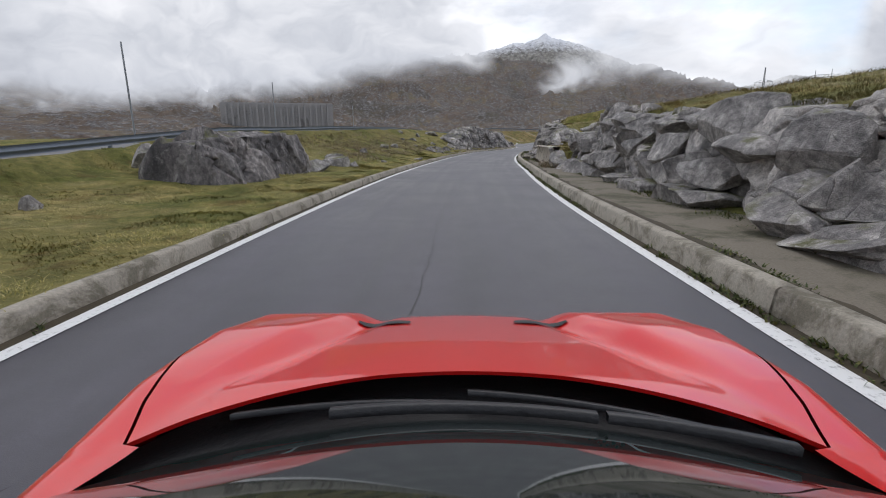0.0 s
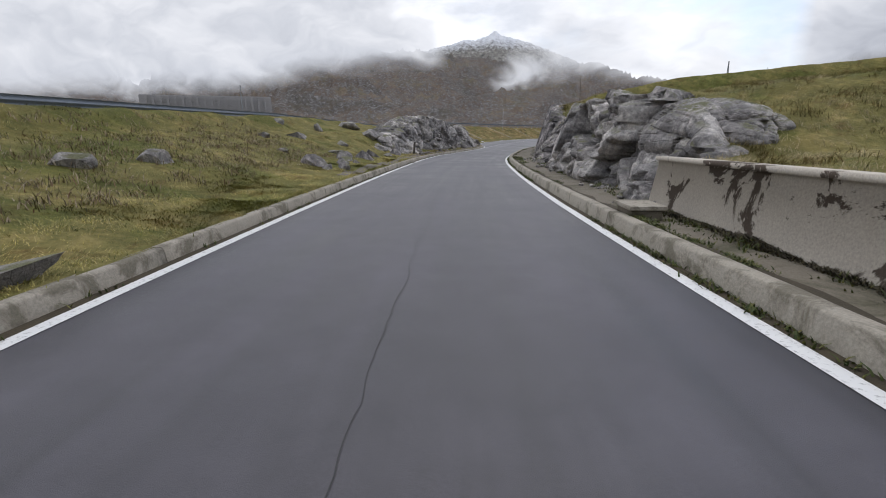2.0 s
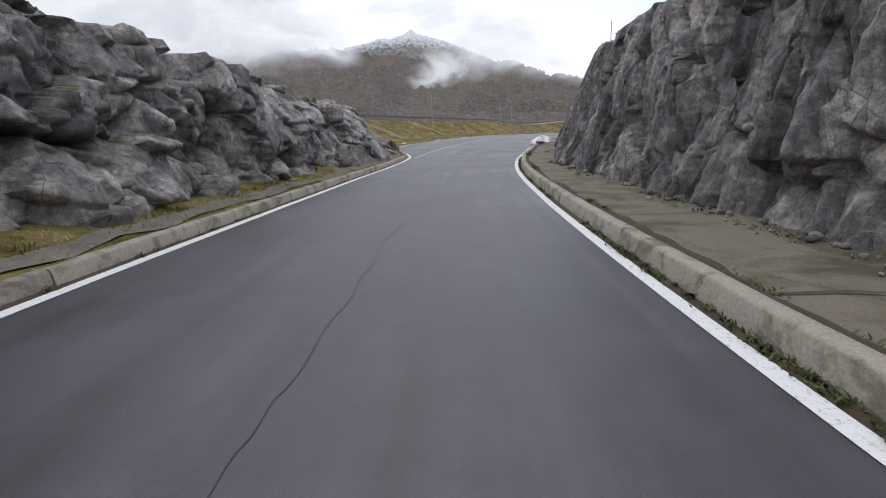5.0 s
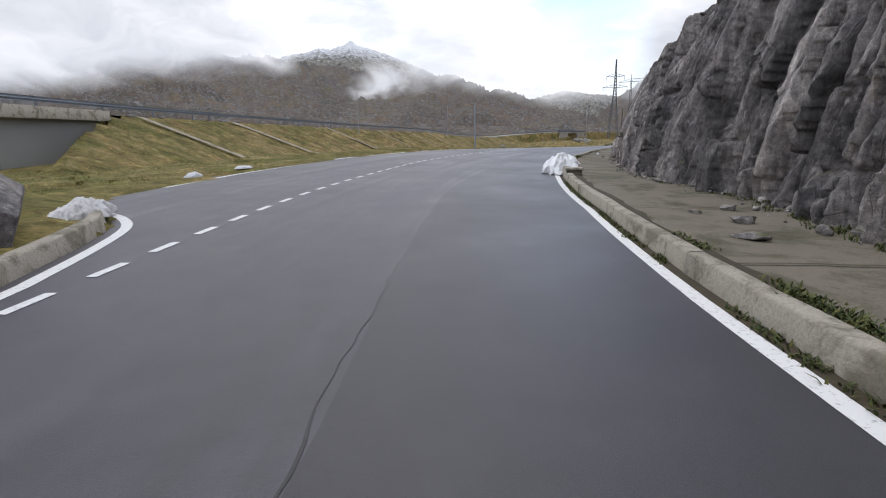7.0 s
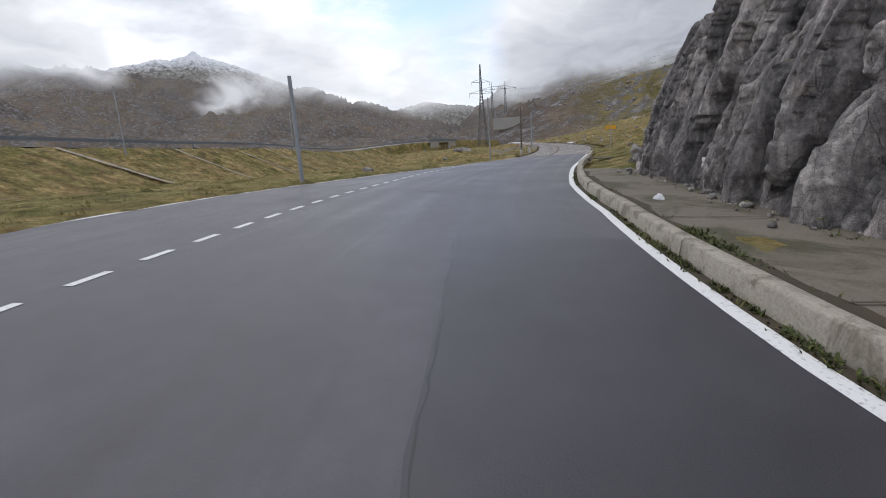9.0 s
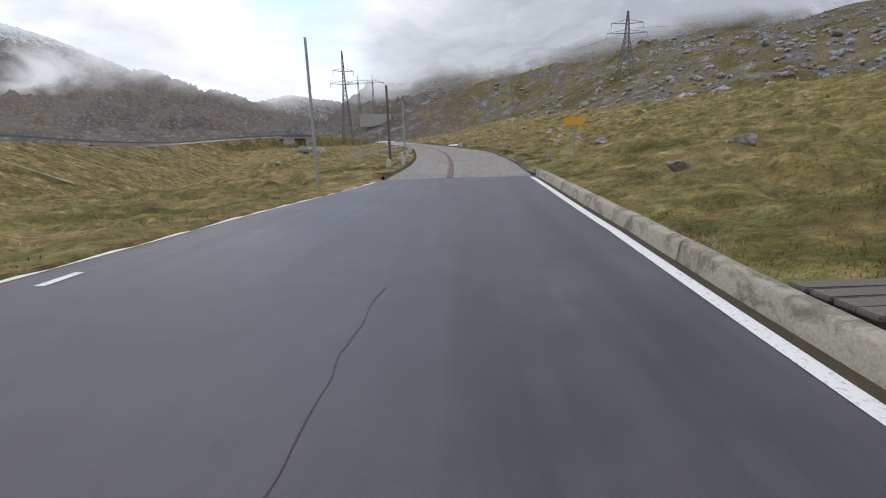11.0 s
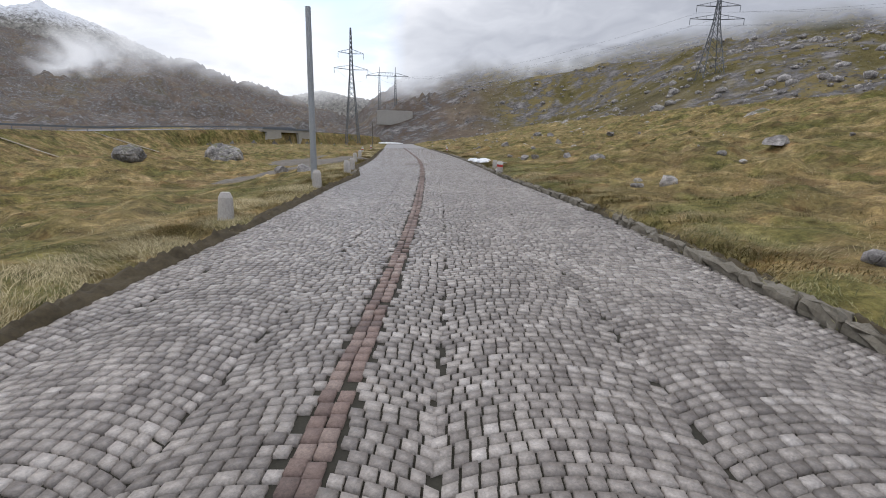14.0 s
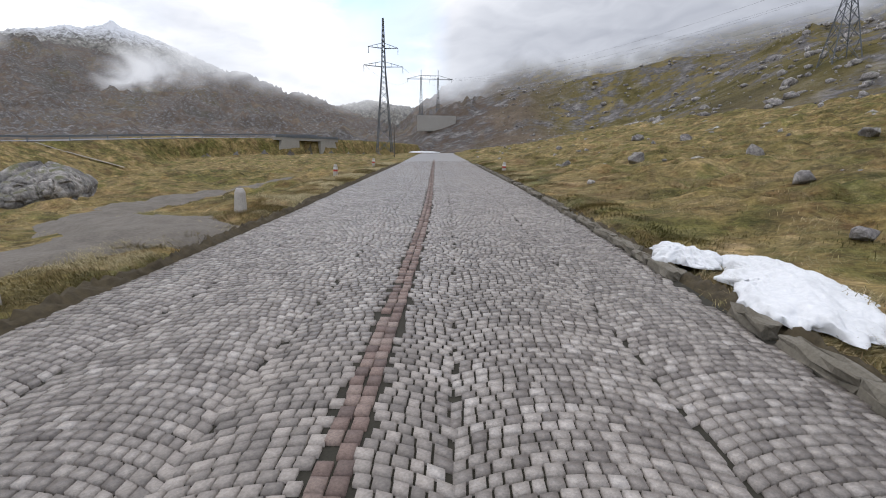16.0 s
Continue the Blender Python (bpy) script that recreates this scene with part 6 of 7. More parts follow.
for k, (s_, l_, a, b, c) in enumerate(MEADOW):
    tagged(boulder(s_, l_, float(ground_z(s_, l_) + lump(s_, np.float64(l_))) + 0.16 * c, (a, b, c * 1.25), 600 + k, rng.uniform(0, 180), rng.uniform(-8, 8), label="pale grey stone in rough pasture"), group="stones in the pasture")


def scree(name, n, place_of, size, seed, label, fine=2):
    """Countless loose stones in one mesh."""
    r = np.random.default_rng(seed)
    protos = []
    for k in range(6):
        me = boulder_mesh(seed + k, 1, 1, 0.8, M_ROCK, fine, 10, 0.05)
        co = np.empty(len(me.vertices) * 3, np.float32)
        me.vertices.foreach_get("co", co)
        tri = np.empty(len(me.polygons) * 3, np.int32)
        me.loops.foreach_get("vertex_index", tri)
        protos.append((co.reshape(-1, 3), tri.reshape(-1, 3)))
        bpy.data.meshes.remove(me)
    V, F, o = [], [], 0
    size = size[0] * (size[1] / size[0]) ** (r.random(n) ** 2.2)
    spots = place_of(r, size)
    for k in range(n):
        p, q = protos[k % 6]
        a = r.uniform(0, 6.28)
        rot = np.array([[math.cos(a), -math.sin(a), 0], [math.sin(a), math.cos(a), 0], [0, 0, 1]])
        V.append(p @ rot.T * (size[k] * r.uniform(0.7, 1.3, 3)) + spots[k])
        F.append(q + o)
        o += len(p)
    V, F = np.vstack(V), np.vstack(F)
    me = bpy.data.meshes.new(name)
    me.vertices.add(len(V))
    me.vertices.foreach_set("co", V.astype(np.float32).reshape(-1))
    me.loops.add(F.size)
    me.loops.foreach_set("vertex_index", F.ravel().astype(np.int32))
    me.polygons.add(len(F))
    me.polygons.foreach_set("loop_start", (np.arange(len(F)) * 3).astype(np.int32))
    me.materials.append(M_ROCK)
    me.update(calc_edges=True)
    return tagged(new(name, me), label, "stones", kind="stuff")


def on_hill(r, sc):
    az, rad = np.radians(r.uniform(46, 112, len(sc))), 85 * (420 / 85) ** (r.random(len(sc)) ** 0.8)
    x, y = HUB[0] + rad * np.sin(az), HUB[1] + rad * np.cos(az)
    return np.stack([x, y, land_z(x, y) + 0.1 * sc], 1)


def beside_setts(r, sc):
    s_, l_ = r.uniform(165, 300, len(sc)), 4.5 + 32 * r.random(len(sc)) ** 1.2
    return at(s_, l_, ground_z(s_, l_) + lump(s_, l_) + 0.10 * sc)


def walk_rubble(r, sc):
    s_ = r.uniform(37, 137, len(sc))
    return at(s_, rock_base(s_) - np.abs(r.normal(0, 0.3, len(sc))) + 0.15, 0.2 + 0.2 * sc)


scree("hill_stones", 5200, on_hill, (0.5, 3.4), 700, "grey stones scattered over the hillside", 1)
scree("pasture_stones", 240, beside_setts, (0.10, 0.6), 710, "small pale stones in the pasture")
scree("rubble", 700, walk_rubble, (0.05, 0.24), 720, "broken rock at the foot of the rock faces")


# ---- grasses and weeds ----
def tufts(name, n, spot, mat, label, h=(0.12, 0.3), blades=6, spread=0.10, width=0.012, seed=1, category="grass"):
    r = np.random.default_rng(seed)
    s_, l_ = spot(r, n)
    base = at(s_, l_, np.maximum(ground_z(s_, l_) + lump(s_, l_) - 0.03, -0.005) if "gutter" in label else ground_z(s_, l_) + lump(s_, l_) - 0.03)
    base = np.repeat(base, blades, 0)
    m = len(base)
    a = r.uniform(0, 2 * np.pi, m)
    if mat in (M_TUFT, M_VERGE, M_TURF, M_STRAW):
        comb = 2.2 * np.pi * fractal(s_ * 0.9, l_ * 0.9, 2, 91) + np.where(l_ < 0, 2.4, -2.0)
        a = np.repeat(comb, blades) + r.normal(0, 0.55, m)
    hh = r.uniform(h[0], h[1], m)
    root = base + np.stack([r.normal(0, spread * 0.5, m), r.normal(0, spread * 0.5, m), np.zeros(m)], 1)
    lean = r.uniform(0.2, 0.9, m) * hh * (2.6 if mat in (M_TUFT, M_VERGE, M_TURF, M_STRAW) else 1.9)
    d = np.stack([np.cos(a), np.sin(a), np.zeros(m)], 1)
    side = np.stack([-np.sin(a), np.cos(a), np.zeros(m)], 1) * width
    mid = root + d * lean[:, None] * 0.35 + np.array([0, 0, 1]) * (hh * 0.65)[:, None]
    tip = root + d * lean[:, None] + np.array([0, 0, 1]) * hh[:, None]
    q = np.concatenate([np.stack([root - side, root + side, mid + side * 0.8, mid - side * 0.8], 1), np.stack([mid - side * 0.8, mid + side * 0.8, tip + side * 0.15, tip - side * 0.15], 1)], 0)
    return tagged(new(name, quad_soup(name, q, mat)), label, category, kind="stuff")


def band(s0, s1, l0, l1, power=1.6, clump=0.35):
    """Random spots between two offset lines, thicker near the first, in clumps."""
    def spot(r, n):
        s_ = r.uniform(s0, s1, n * 3)
        u = r.random(n * 3) ** power
        l_ = l0(s_) * (1 - u) + l1(s_) * u
        keep = fractal(s_ * 0.7, l_ * 0.7, 3, 41) > (r.random(n * 3) - 0.5) * 2 * clump - 0.1
        return s_[keep][:n], l_[keep][:n]
    return spot


tufts("kerb_turf", 7000, band(2, 58, lambda s: line_left(s) - 0.42, lambda s: line_left(s) - 2.2, 1.3, 0.5), M_TURF, "bright yellow-green turf behind the kerb", (0.02, 0.075), 9, 0.16, 0.006, 33)
tufts("verge_grass", 13000, band(2, 60, lambda s: line_left(s) - 0.5, lambda s: upper_l(s) + 0.3), M_VERGE, "dry yellow-green grass on the verge", (0.02, 0.09), 7, 0.18, 0.006, 2)
tufts("bank_grass", 7000, band(2, 56, lambda s: rock_top(s) + 0.5, lambda s: rock_top(s) + 9), M_TUFT, "long dry grass on top of the rock bank", (0.05, 0.18), 9, 0.18, 0.006, 3)
tufts("cliff_grass", 2500, band(56, 138, lambda s: rock_top(s) + 0.6, lambda s: rock_top(s) + 4), M_TUFT, "dry grass on the cliff top", (0.08, 0.26), 7, 0.16, 0.008, 4)
tufts("embankment_grass", 9000, band(104, 170, lambda s: np.where(s < 161, far_edge(np.clip(s, 103, 161)), sett_left(s)) - 0.3, lambda s: upper_l(s), 1.3), M_VERGE, "green-yellow grass on the embankment", (0.04, 0.14), 6, 0.16, 0.007, 5)
tufts("meadow_grass", 18000, band(162, 250, lambda s: sett_left(s) - 0.15, lambda s: sett_left(s) - 13, 2.0), M_TUFT, "rough yellow meadow grass beside the setts", (0.02, 0.09), 9, 0.22, 0.004, 6)
tufts("pasture_grass", 30000, band(140, 250, lambda s: np.where(s < 161, line_right(s) + 0.6, sett_right(s) + 0.25), lambda s: sett_right(s) + 19, 1.5), M_TUFT, "long dry pasture grass on the slope", (0.02, 0.10), 9, 0.26, 0.004, 7)
tufts("straw_fringe", 5200, band(162, 250, lambda s: sett_right(s) + 0.16, lambda s: sett_right(s) + 1.3, 1.2, 0.7), M_TUFT, "bleached straw hanging over the edge stones", (0.03, 0.12), 10, 0.16, 0.005, 27)
tufts("earth_fringe", 6500, band(162, 250, lambda s: sett_left(s) - 0.12, lambda s: sett_left(s) - 1.5, 1.1, 0.8), M_STRAW, "bleached straw hanging over the earth edge", (0.04, 0.13), 11, 0.15, 0.004, 28)
tufts("kerb_weeds", 1500, band(2, 139, lambda s: line_right(s) + 0.20, lambda s: line_right(s) + 0.13, 1.5, 0.05), M_WEED, "green weeds in the gutter along the kerb", (0.015, 0.075), 9, 0.085, 0.012, 8, "weeds")
tufts("gutter_weeds", 160, band(2, 98, lambda s: line_left(s) - 0.16, lambda s: line_left(s) - 0.12, 1, 0.05), M_WEED, "small weeds in the gutter along the kerb", (0.02, 0.08), 6, 0.07, 0.010, 9, "weeds")
tufts("kerb_back_moss", 5600, band(2, 139, lambda s: line_right(s) + 0.48, lambda s: line_right(s) + 0.66, 1, 0.3), M_WEED, "moss and low weeds behind the kerb", (0.02, 0.07), 7, 0.12, 0.012, 18, "weeds")
tufts("rock_foot_weeds", 2600, band(2, 139, lambda s: rock_base(s) - 0.35, lambda s: rock_base(s) + 0.25, 1, 0.5), M_WEED, "moss and weeds at the foot of the rocks", (0.02, 0.10), 8, 0.10, 0.011, 10, "weeds")
tufts("wall_foot_moss", 1500, band(24.5, 38, lambda s: 3.80 + 0 * s, lambda s: 3.68 + 0 * s, 1.6, 0.9), M_MOSS, "dark brown moss along the foot of the retaining wall", (0.02, 0.09), 9, 0.07, 0.012, 31, "moss")
tufts("withered_herbs", 1100, band(24, 52, lambda s: line_left(s) - 2.2, lambda s: upper_l(s) + 1.2, 1.0, 0.6), M_DOCK, "withered dock plants with brown seed heads", (0.04, 0.20), 14, 0.28, 0.008, 11, "herbs")
tufts("dead_herbs", 60, band(23.2, 26.2, lambda s: 3.5 + 0 * s, lambda s: 4.2 + 0 * s, 1, 0.9), M_DOCK, "dead brown herbs at the end of the wall", (0.1, 0.45), 9, 0.25, 0.010, 22, "herbs")
tufts("outcrop_grass", 1500, band(60, 98, lambda s: line_left(s) - 0.45, lambda s: line_left(s) - 1.3, 1, 0.8), M_TUFT, "sparse grass at the foot of the outcrop", (0.03, 0.12), 6, 0.12, 0.006, 23)
tufts("roadside_leaves", 500, band(56, 64, lambda s: line_right(s) + 0.5, lambda s: line_right(s) + 1.0, 1, 0.4), M_WEED, "bright green leafy weeds behind the kerb", (0.05, 0.14), 8, 0.14, 0.03, 12, "weeds")

# ---- stone cairn on the skyline ----
cairn = tagged(new("stone_cairn"), "lichen-covered stone cairn on the grassy rise", "cairn")
cairn.matrix_basis = Matrix.Translation(Vector(at(53.3, 19.1, float(ground_z(53.3, 19.1)) - 0.1)))
for k in range(9):
    z_ = (k // 3) * 0.5
    a_ = k * 2.1
    r_ = (0.35, 0.22, 0.08)[k // 3]
    part("stone", boulder_mesh(880 + k, 0.95 - 0.2 * (k // 3), 0.9 - 0.2 * (k // 3), 0.65, M_ROCK, 3, 10), cairn, m=pose(r_ * math.cos(a_), r_ * math.sin(a_), z_ + 0.25, 0, 0, 40 * k))

# ---- wood by the outcrop ----
log = new("wooden_log", bm_mesh("wooden_log", tube_bm(0.075, 0.065, 6.2, 12), M_WOOD))
a_, b_ = at(63.2, -4.35, 0.33), at(69.3, -4.72, 0.33)
log.matrix_basis = Matrix.Translation(a_) @ Vector(b_ - a_).to_track_quat("Z", "Y").to_matrix().to_4x4()
tagged(log, "long grey wooden pole lying behind the kerb", "log")
post = new("wooden_post", bm_mesh("wooden_post", box_bm(0.14, 0.12, 1.05, 0.015, -0.1), M_WOOD))
post.matrix_basis = place(63.0, -4.75, 0.25, 0, 4, 5)
tagged(post, "old squared timber post against the rock", "post")

# ---- dam, bridge, drains, sign ----
M_DAM = concrete_material("dam_concrete", (0.36, 0.35, 0.34), (0.15, 0.145, 0.14), 0.8, 0.08)
dam = solid("dam", (98, 8, 23), pose(-147, 455, 13.0, 0, 0, 17.5), M_DAM, "grey streaked concrete dam wall below the hills", "dam", 0.5)
for k in range(18):
    part("buttress", bm_mesh("buttress", box_bm(1.6, 3.0, 21.5), M_DAM), dam, m=pose(-44.5 + 5.2 * k, -4.5, 0))


def bridge():
    ob = tagged(new("road_bridge"), "low concrete bridge of the upper road", "bridge")
    ob.matrix_basis = place(331, -38.6, 0.0, -20)
    part("deck", bm_mesh("deck", box_bm(8, 24, 0.7, 0.05, 2.75), M_PALE), ob)
    for sg in (-1, 1):
        bm = box_bm(8.4, 6.0, 4.6, 0.0, -1.85)
        for v in bm.verts:
            v.co.y += sg * (7.2 if v.co.z > 0 or v.co.y * sg < 0 else 9.5)
        part("abutment", bm_mesh("abutment", bm, M_PALE), ob, "pale concrete abutment")
    part("parapet", bm_mesh("parapet", box_bm(0.3, 24, 0.6, 0.03, 3.45), M_STEEL), ob, m=pose(4.0, 0, 0))


bridge()
ab = tagged(new("bridge_abutment"), "concrete bridge abutment with a wing wall cut into the embankment", "abutment", kind="structure")
sa = np.linspace(88, 119, 24)
g = np.stack([at(sa, upper_l(sa) + 0.5, -0.7), at(sa, upper_l(sa) + 0.5, upper_z(sa) - 0.3)], 1)
part("face_wall", grid_mesh("face_wall", g[:, ::-1], M_GREY, False), ab)
sa = np.linspace(92, 119.5, 14)
g = np.stack([at(sa, upper_l(sa) + a, upper_z(sa) + b) for a, b in ((0.9, -0.5), (0.9, 0.15), (-0.1, 0.15), (-0.1, -0.3))], 1)
part("coping", grid_mesh("coping", g, M_KERB, False), ab, "pale concrete coping")
for s_ in (122, 132, 146, 160, 175, 189, 206, 226, 248, 274):
    u = np.linspace(0, 1, 12)
    lb_ = float(upper_l(s_)) + 0.6
    sv, lv = s_ + 5 * (1 - u), lb_ + 8.4 * (1 - u)
    g = np.stack([at(sv - 0.18, lv, ground_z(sv, lv) + 0.22), at(sv + 0.25, lv, ground_z(sv + 0.25, lv) + 0.22)], 1)
    tagged(new("drain_channel", grid_mesh("drain_channel", g, M_KERB)), "narrow concrete drain channel down the embankment", "drain", "drain channels", "structure")
sg = tagged(new("road_sign"), "yellow direction sign on a thin post", "sign")
sg.matrix_basis = place(162.0, 4.4, float(ground_z(162.0, 4.4)) - 0.1, 20)
part("post", bm_mesh("post", tube_bm(0.03, 0.03, 2.0, 8), M_POLE), sg)
part("panel", bm_mesh("panel", box_bm(0.9, 0.03, 0.32, 0.01, 1.7), M_YELLOW), sg)

# gravel track in the meadow, with a wide mouth at the setts
u = np.linspace(0, 1, 90)
a = np.linspace(-1, 1, 13)
ts = 204 + 42 * u
tl = track_l(ts)
wt_ = track_w(ts) + 0.4 * fractal(u * 9, u * 0, 3, 15)
TS, TL = np.repeat(ts[:, None], 13, 1), tl[:, None] + a[None] * wt_[:, None]
g = at(TS, TL, ground_z(TS, TL) + lump(TS, TL) + 0.12 - 0.35 * (1 - ease(np.minimum(u, 1 - u) * 9))[:, None] - 0.20 * np.abs(a[None]) ** 3 + 0.16 * fractal(TS * 1.1, TL * 1.1, 4, 44, 0.6))
tagged(new("gravel_track", grid_mesh("gravel_track", g[:, ::-1], M_GRAVEL)), "grey gravel track through the meadow", "track", kind="structure")

# ---- red sports car on the road ----
def car_paint():
    m, t, b = material("red_car_paint", 0.32, spec=0.3)
    v = coords(t)
    t.links.new(mix(t, noise_of(t, v, 300, 2), (0.60, 0.005, 0.004), (0.66, 0.008, 0.006)), b.inputs["Base Color"])
    b.inputs["Coat Weight"].default_value, b.inputs["Coat Roughness"].default_value, b.inputs["Coat IOR"].default_value = 0.85, 0.03, 1.42
    return m


def screen_glass():
    m, t, b = material("dark_tinted_glass", 0.03, spec=0.6)
    v = coords(t)
    t.links.new(mix(t, noise_of(t, v, 6, 3), (0.012, 0.016, 0.016), (0.02, 0.026, 0.025)), b.inputs["Base Color"])
    return m


M_CAR, M_GLASS = car_paint(), screen_glass()
M_RUBBER = simple("black_rubber", (0.012, 0.012, 0.013), (0.02, 0.02, 0.021), 8, 0.6)
M_ALLOY = simple("alloy", (0.4, 0.41, 0.42), (0.5, 0.51, 0.52), 5, 0.3, 0.9, 0)


def sports_car():
    car = tagged(new("sports_car"), "glossy red sports car with black wipers standing on asphalt", "car")
    car.matrix_basis = pose(0.03, 0, 0, 0, 0, -1.86) @ Matrix.Diagonal((1.06, 1, 1, 1))

    def centre(y):
        return np.interp(y, [0.7, 1.05, 1.4, 1.8, 2.0, 2.12, 2.25, 2.35], [0.97, 0.945, 0.875, 0.775, 0.725, 0.685, 0.60, 0.46])

    def crest(y):
        return np.interp(y, [0.6, 0.8, 1.1, 1.5, 1.8, 2.0, 2.12, 2.25, 2.35], [0.90, 0.895, 0.90, 0.872, 0.815, 0.745, 0.68, 0.57, 0.44])

    def shut(y):
        return np.interp(y, [0.78, 0.84, 1.0, 1.3, 1.55, 1.9, 2.3], [0.64, 0.67, 0.73, 0.80, 0.825, 0.79, 0.68])

    def outer(y):
        return np.interp(y, [0.5, 0.8, 1.1, 1.5, 1.8, 2.0, 2.2, 2.35], [0.90, 0.925, 0.955, 0.955, 0.92, 0.86, 0.76, 0.62])

    def skin(x, y):
        a = np.abs(x)
        a0 = np.interp(y, [0.8, 1.1, 1.4, 1.7, 1.9, 2.3], [0.60, 0.53, 0.44, 0.35, 0.31, 0.30])
        k = ease((a - a0) / 0.15)
        groove = 0.014 * np.exp(-((a - a0 - 0.04) / 0.045) ** 2) * ease((y - 0.95) / 0.5)
        swell = 0.014 * np.exp(-((a - a0 - 0.20) / 0.13) ** 2) * ease((y - 1.0) / 0.4) * (1 - ease((y - 1.45) / 0.35))
        z = centre(y) * (1 - k) + crest(y) * k - groove + swell - 0.02 * (a / 0.4) ** 2 * (1 - k)
        o = outer(y)
        return z - 0.42 * np.clip((a - o + 0.20) / 0.20, 0, 1.02) ** 2.6

    u = np.linspace(-1, 1, 121)
    v = np.linspace(0, 1, 60)
    U, V = np.meshgrid(u, v, indexing="ij")
    rear = 1.07 - 0.235 * (np.abs(U) ** 2.0)
    Y = rear + (2.33 - rear) * V
    X = U * (shut(Y) - 0.004)
    part("bonnet", grid_mesh("bonnet", np.stack([X, Y, skin(X, Y)], -1), M_CAR), car)
    rim = np.stack([np.stack([X[:, 0], Y[:, 0], skin(X, Y)[:, 0]], -1), np.stack([X[:, 0], Y[:, 0] + 0.004, skin(X, Y)[:, 0] - 0.012], -1)], 0)
    part("bonnet_edge", grid_mesh("bonnet_edge", rim, M_CAR), car)
    for sgn in (-1, 1):
        w = np.linspace(0, 1, 26)
        yy = np.linspace(0.42, 2.33, 70)
        Wg, Yg = np.meshgrid(w, yy, indexing="ij")
        inner = np.where(Yg < 0.82, 0.80 - 0.18 * ease((Yg - 0.42) / 0.40), shut(Yg) + 0.004)
        Xg = sgn * (inner + (outer(Yg) + 0.004 - inner) * Wg ** 0.8)
        p = np.stack([Xg, Yg, skin(Xg, Yg)], -1)
        part("fender", grid_mesh("fender", p if sgn > 0 else p[::-1], M_CAR), car)
        # flank from fender to tail, with a wheel arch above each wheel
        ys = np.linspace(2.3, -2.0, 80)
        zs = np.linspace(0, 1, 12)
        Yf, Zf = np.meshgrid(ys, zs, indexing="ij")
        top = np.where(Yf > 0.6, skin(np.where(Yf > 0.4, sgn * (outer(Yf) + 0.003), 0.9), Yf), 0.86 - 0.1 * ease((-Yf - 1.2) / 0.9))
        arch = np.maximum(np.sqrt(np.maximum(0.36 ** 2 - (Yf - 1.45) ** 2, 0)), np.sqrt(np.maximum(0.37 ** 2 - (Yf + 1.03) ** 2, 0)))
        low = np.maximum(0.16, 0.33 + arch - (arch == 0) * 0.2)
        xo = np.where(Yf > 0.5, outer(Yf) + 0.004, 0.90 + 0.03 * ease((-Yf) / 1.0) - 0.18 * ease((-Yf - 1.5) / 0.6))
        p = np.stack([sgn * (xo + 0.015 * np.sin(Zf * 3.1)), Yf, top + (low - top) * Zf], -1)
        part("flank", grid_mesh("flank", p if sgn < 0 else p[::-1], M_CAR), car)
        for y_ in (1.45, -1.03):
            wheel = part("wheel", None, car, "black tyre on a silver alloy rim", pose(sgn * 0.82, y_, 0.325, 0, 90, 0))
            bm = tube_bm(0.325, 0.325, 0.23, 32, -0.115)
            bmesh.ops.bevel(bm, geom=[e for e in bm.edges if abs(e.verts[0].co.z - e.verts[1].co.z) < 1e-4], offset=0.03, segments=3, affect="EDGES")
            part("tyre", bm_mesh("tyre", bm, M_RUBBER, True), wheel)
            part("rim", bm_mesh("rim", tube_bm(0.23, 0.23, 0.24, 24, -0.12), M_ALLOY), wheel)
        q = np.stack([np.stack([sgn * (np.linspace(0.56, 0.74, 7)[:, None] + 0 * np.zeros((1, 7))), 2.06 + 0.22 * np.linspace(0, 1, 7)[None] + 0 * np.zeros((7, 1))], 0)], 0)[0]
        lamp = np.stack([q[0], q[1], skin(q[0], q[1]) + 0.004], -1)
        part("headlight", grid_mesh("headlight", lamp if sgn > 0 else lamp[::-1], M_GLASS), car, "clear headlight lens")
        vx, vy = np.meshgrid(sgn * np.linspace(0.20, 0.40, 9), np.linspace(0, 1, 4), indexing="ij")
        vy = 1.80 + 0.10 * vy * np.sin(np.pi * (np.abs(vx) - 0.16) / 0.26)
        slot = np.stack([vx, vy, skin(vx, vy) + 0.006], -1)
        part("bonnet_vent", grid_mesh("bonnet_vent", slot if sgn > 0 else slot[::-1], M_RUBBER), car, "black vent slot in the bonnet")
    # cowl tray, screen, roof, tail
    xs = np.linspace(-0.80, 0.80, 41)
    edge = 0.925 - 0.20 * (np.abs(xs) / 0.72) ** 2
    tray = np.stack([np.stack([xs, 1.42 - 0.235 * (np.abs(xs) / 0.66) ** 2, 0.83 - 0.16 * xs ** 2], -1), np.stack([xs, edge - 0.02, 0.875 - 0.03 * xs ** 2], -1)], 0)
    part("cowl", grid_mesh("cowl", tray, M_RUBBER), car, "black plastic cowl under the screen")
    vv = np.linspace(0, 1, 16)
    XG, VG = np.meshgrid(np.linspace(-1, 1, 41), vv, indexing="ij")
    x = XG * (0.76 - 0.16 * VG)
    y = 0.925 - 0.20 * (np.abs(x) / 0.72) ** 2 - VG * 0.93
    z = 0.90 + 0.37 * VG ** 0.9 - 0.03 * XG ** 2
    part("windscreen", grid_mesh("windscreen", np.stack([x, y, z], -1), M_GLASS), car, "dark reflecting windscreen")
    XG, VG = np.meshgrid(np.linspace(-1, 1, 31), np.linspace(0, 1, 30), indexing="ij")
    x = XG * (0.60 - 0.08 * VG)
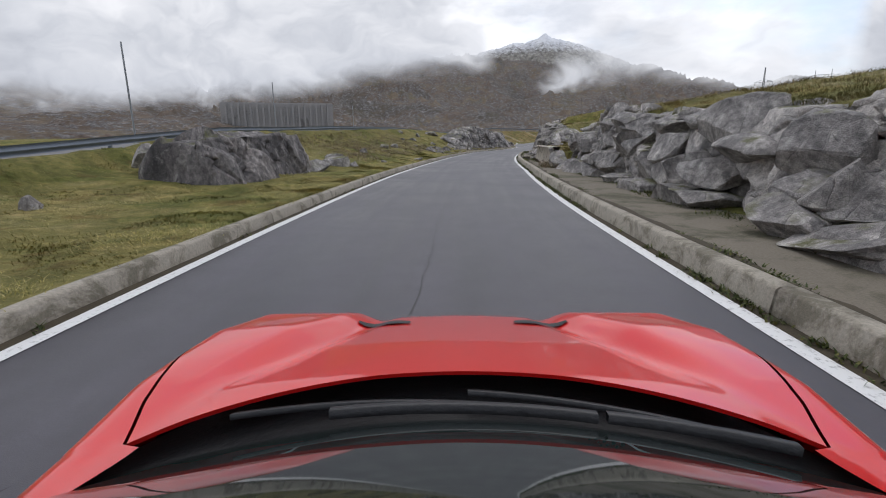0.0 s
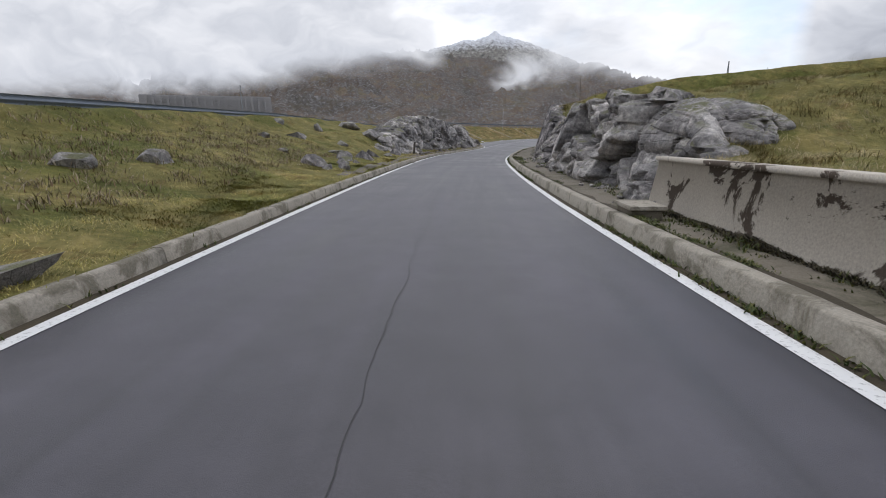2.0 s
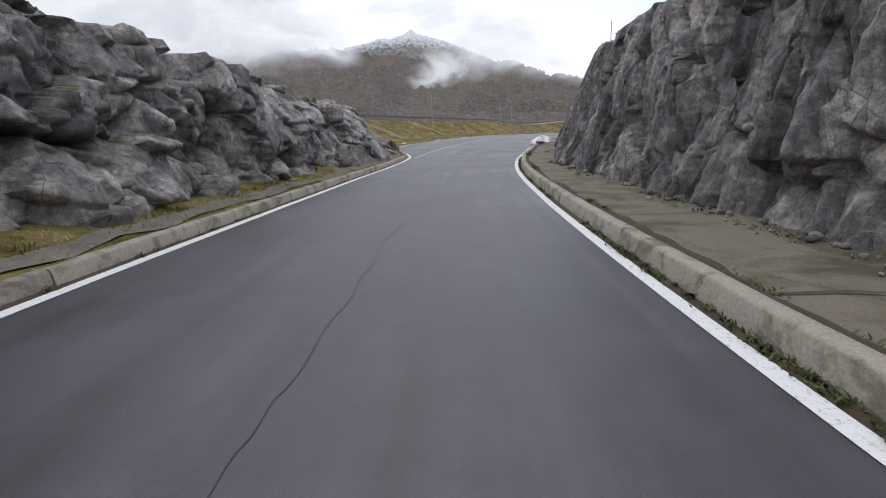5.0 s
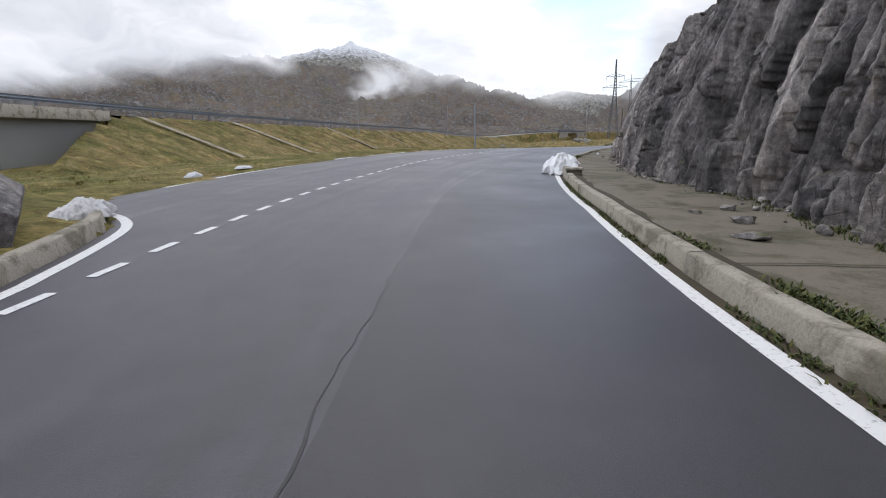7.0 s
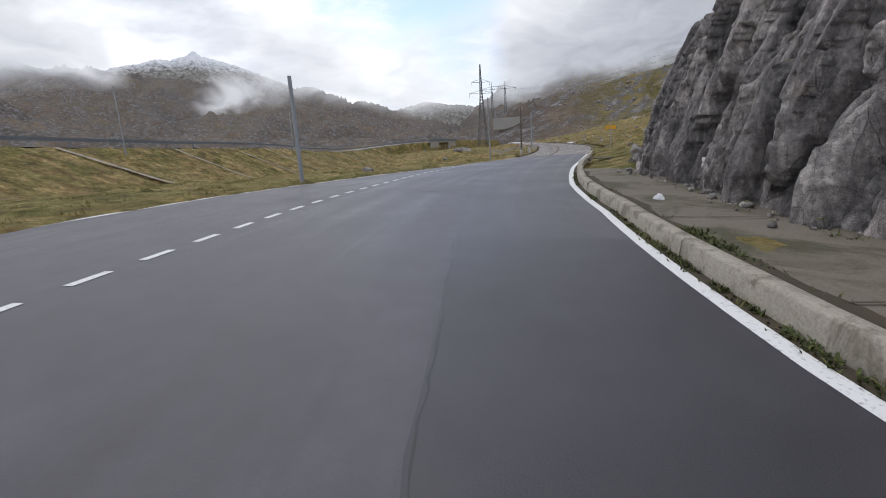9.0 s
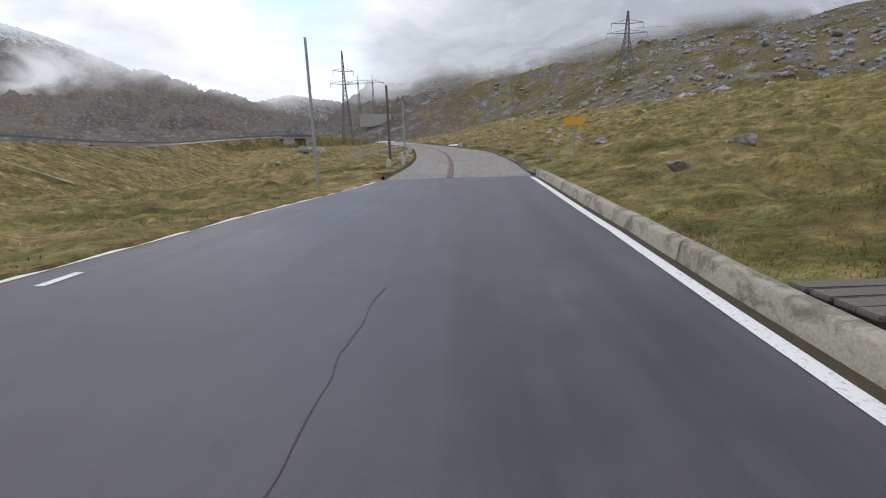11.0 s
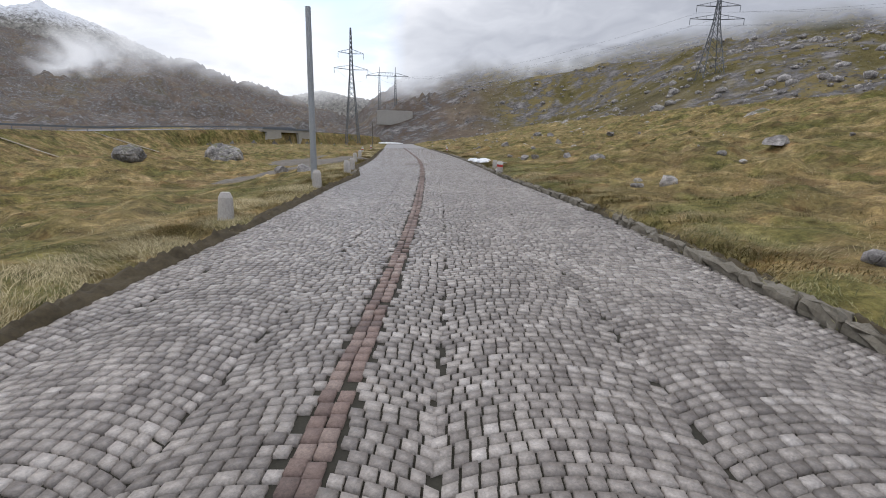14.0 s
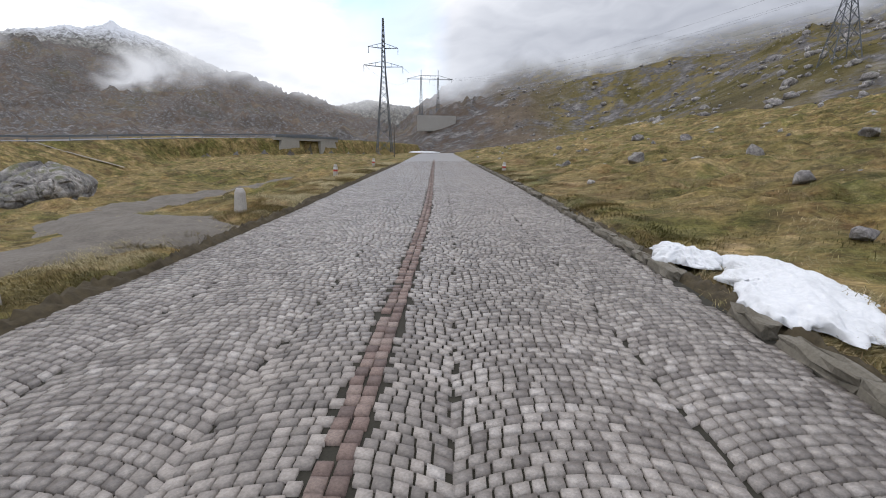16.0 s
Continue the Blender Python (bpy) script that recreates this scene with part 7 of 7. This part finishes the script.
    y = -0.02 - 0.13 * (XG ** 2) * (1 - VG) - 2.0 * VG
    z = 1.272 + 0.01 * np.sin(VG * 3.1) - 0.03 * XG ** 2 - 0.42 * VG ** 2.2
    part("roof", grid_mesh("roof", np.stack([x, y, z], -1), M_CAR), car)
    XG, VG = np.meshgrid(np.linspace(-1, 1, 31), np.linspace(0, 1, 12), indexing="ij")
    part("tail", grid_mesh("tail", np.stack([XG * (0.72 + 0.02 * VG), -2.0 - 0.12 * np.sin(VG * 2.6), 0.86 - 0.6 * VG], -1), M_CAR), car)
    for sgn in (-1, 1):
        VG, WG = np.meshgrid(np.linspace(0, 1, 30), np.linspace(0, 1, 6), indexing="ij")
        yb = 0.72 - 2.7 * VG
        zt = np.interp(yb, [-2.0, -1.0, 0, 0.72], [0.86, 1.17, 1.24, 0.90])
        p = np.stack([sgn * (0.87 - (0.87 - np.interp(yb, [-2, 0, 0.72], [0.56, 0.60, 0.78])) * WG), yb, 0.86 + (zt - 0.86) * WG], -1)
        part("side_window", grid_mesh("side_window", p if sgn > 0 else p[::-1], M_GLASS), car)

    def bow(name, x0, x1, dy0, dy1, h, w, label):
        n = 30
        xx = np.linspace(x0, x1, n)
        yy = 0.925 - 0.20 * (np.abs(xx) / 0.72) ** 2 + np.linspace(dy0, dy1, n)
        pts = [np.array([a, b, 0.905 + h - 0.02 * a * a]) for a, b in zip(xx, yy)]
        ring = [(-w / 2, -w / 2), (w / 2, -w / 2), (w / 2, w / 2), (-w / 2, w / 2), (-w / 2, -w / 2)]
        part(name, grid_mesh(name, np.stack([np.array(pts) + np.array([0, a, b]) for a, b in ring], 1), M_BLACK), car, label)

    bow("wiper_blade", -0.29, 0.26, 0.035, 0.015, 0.010, 0.020, "black wiper blade")
    bow("wiper_blade", 0.28, 0.60, 0.02, 0.03, 0.010, 0.020, "black wiper blade")
    bow("wiper_arm", -0.50, 0.02, 0.10, 0.045, 0.004, 0.012, "black wiper arm")
    bow("wiper_arm", 0.0, 0.50, 0.10, 0.045, 0.004, 0.012, "black wiper arm")
    return car


sports_car()
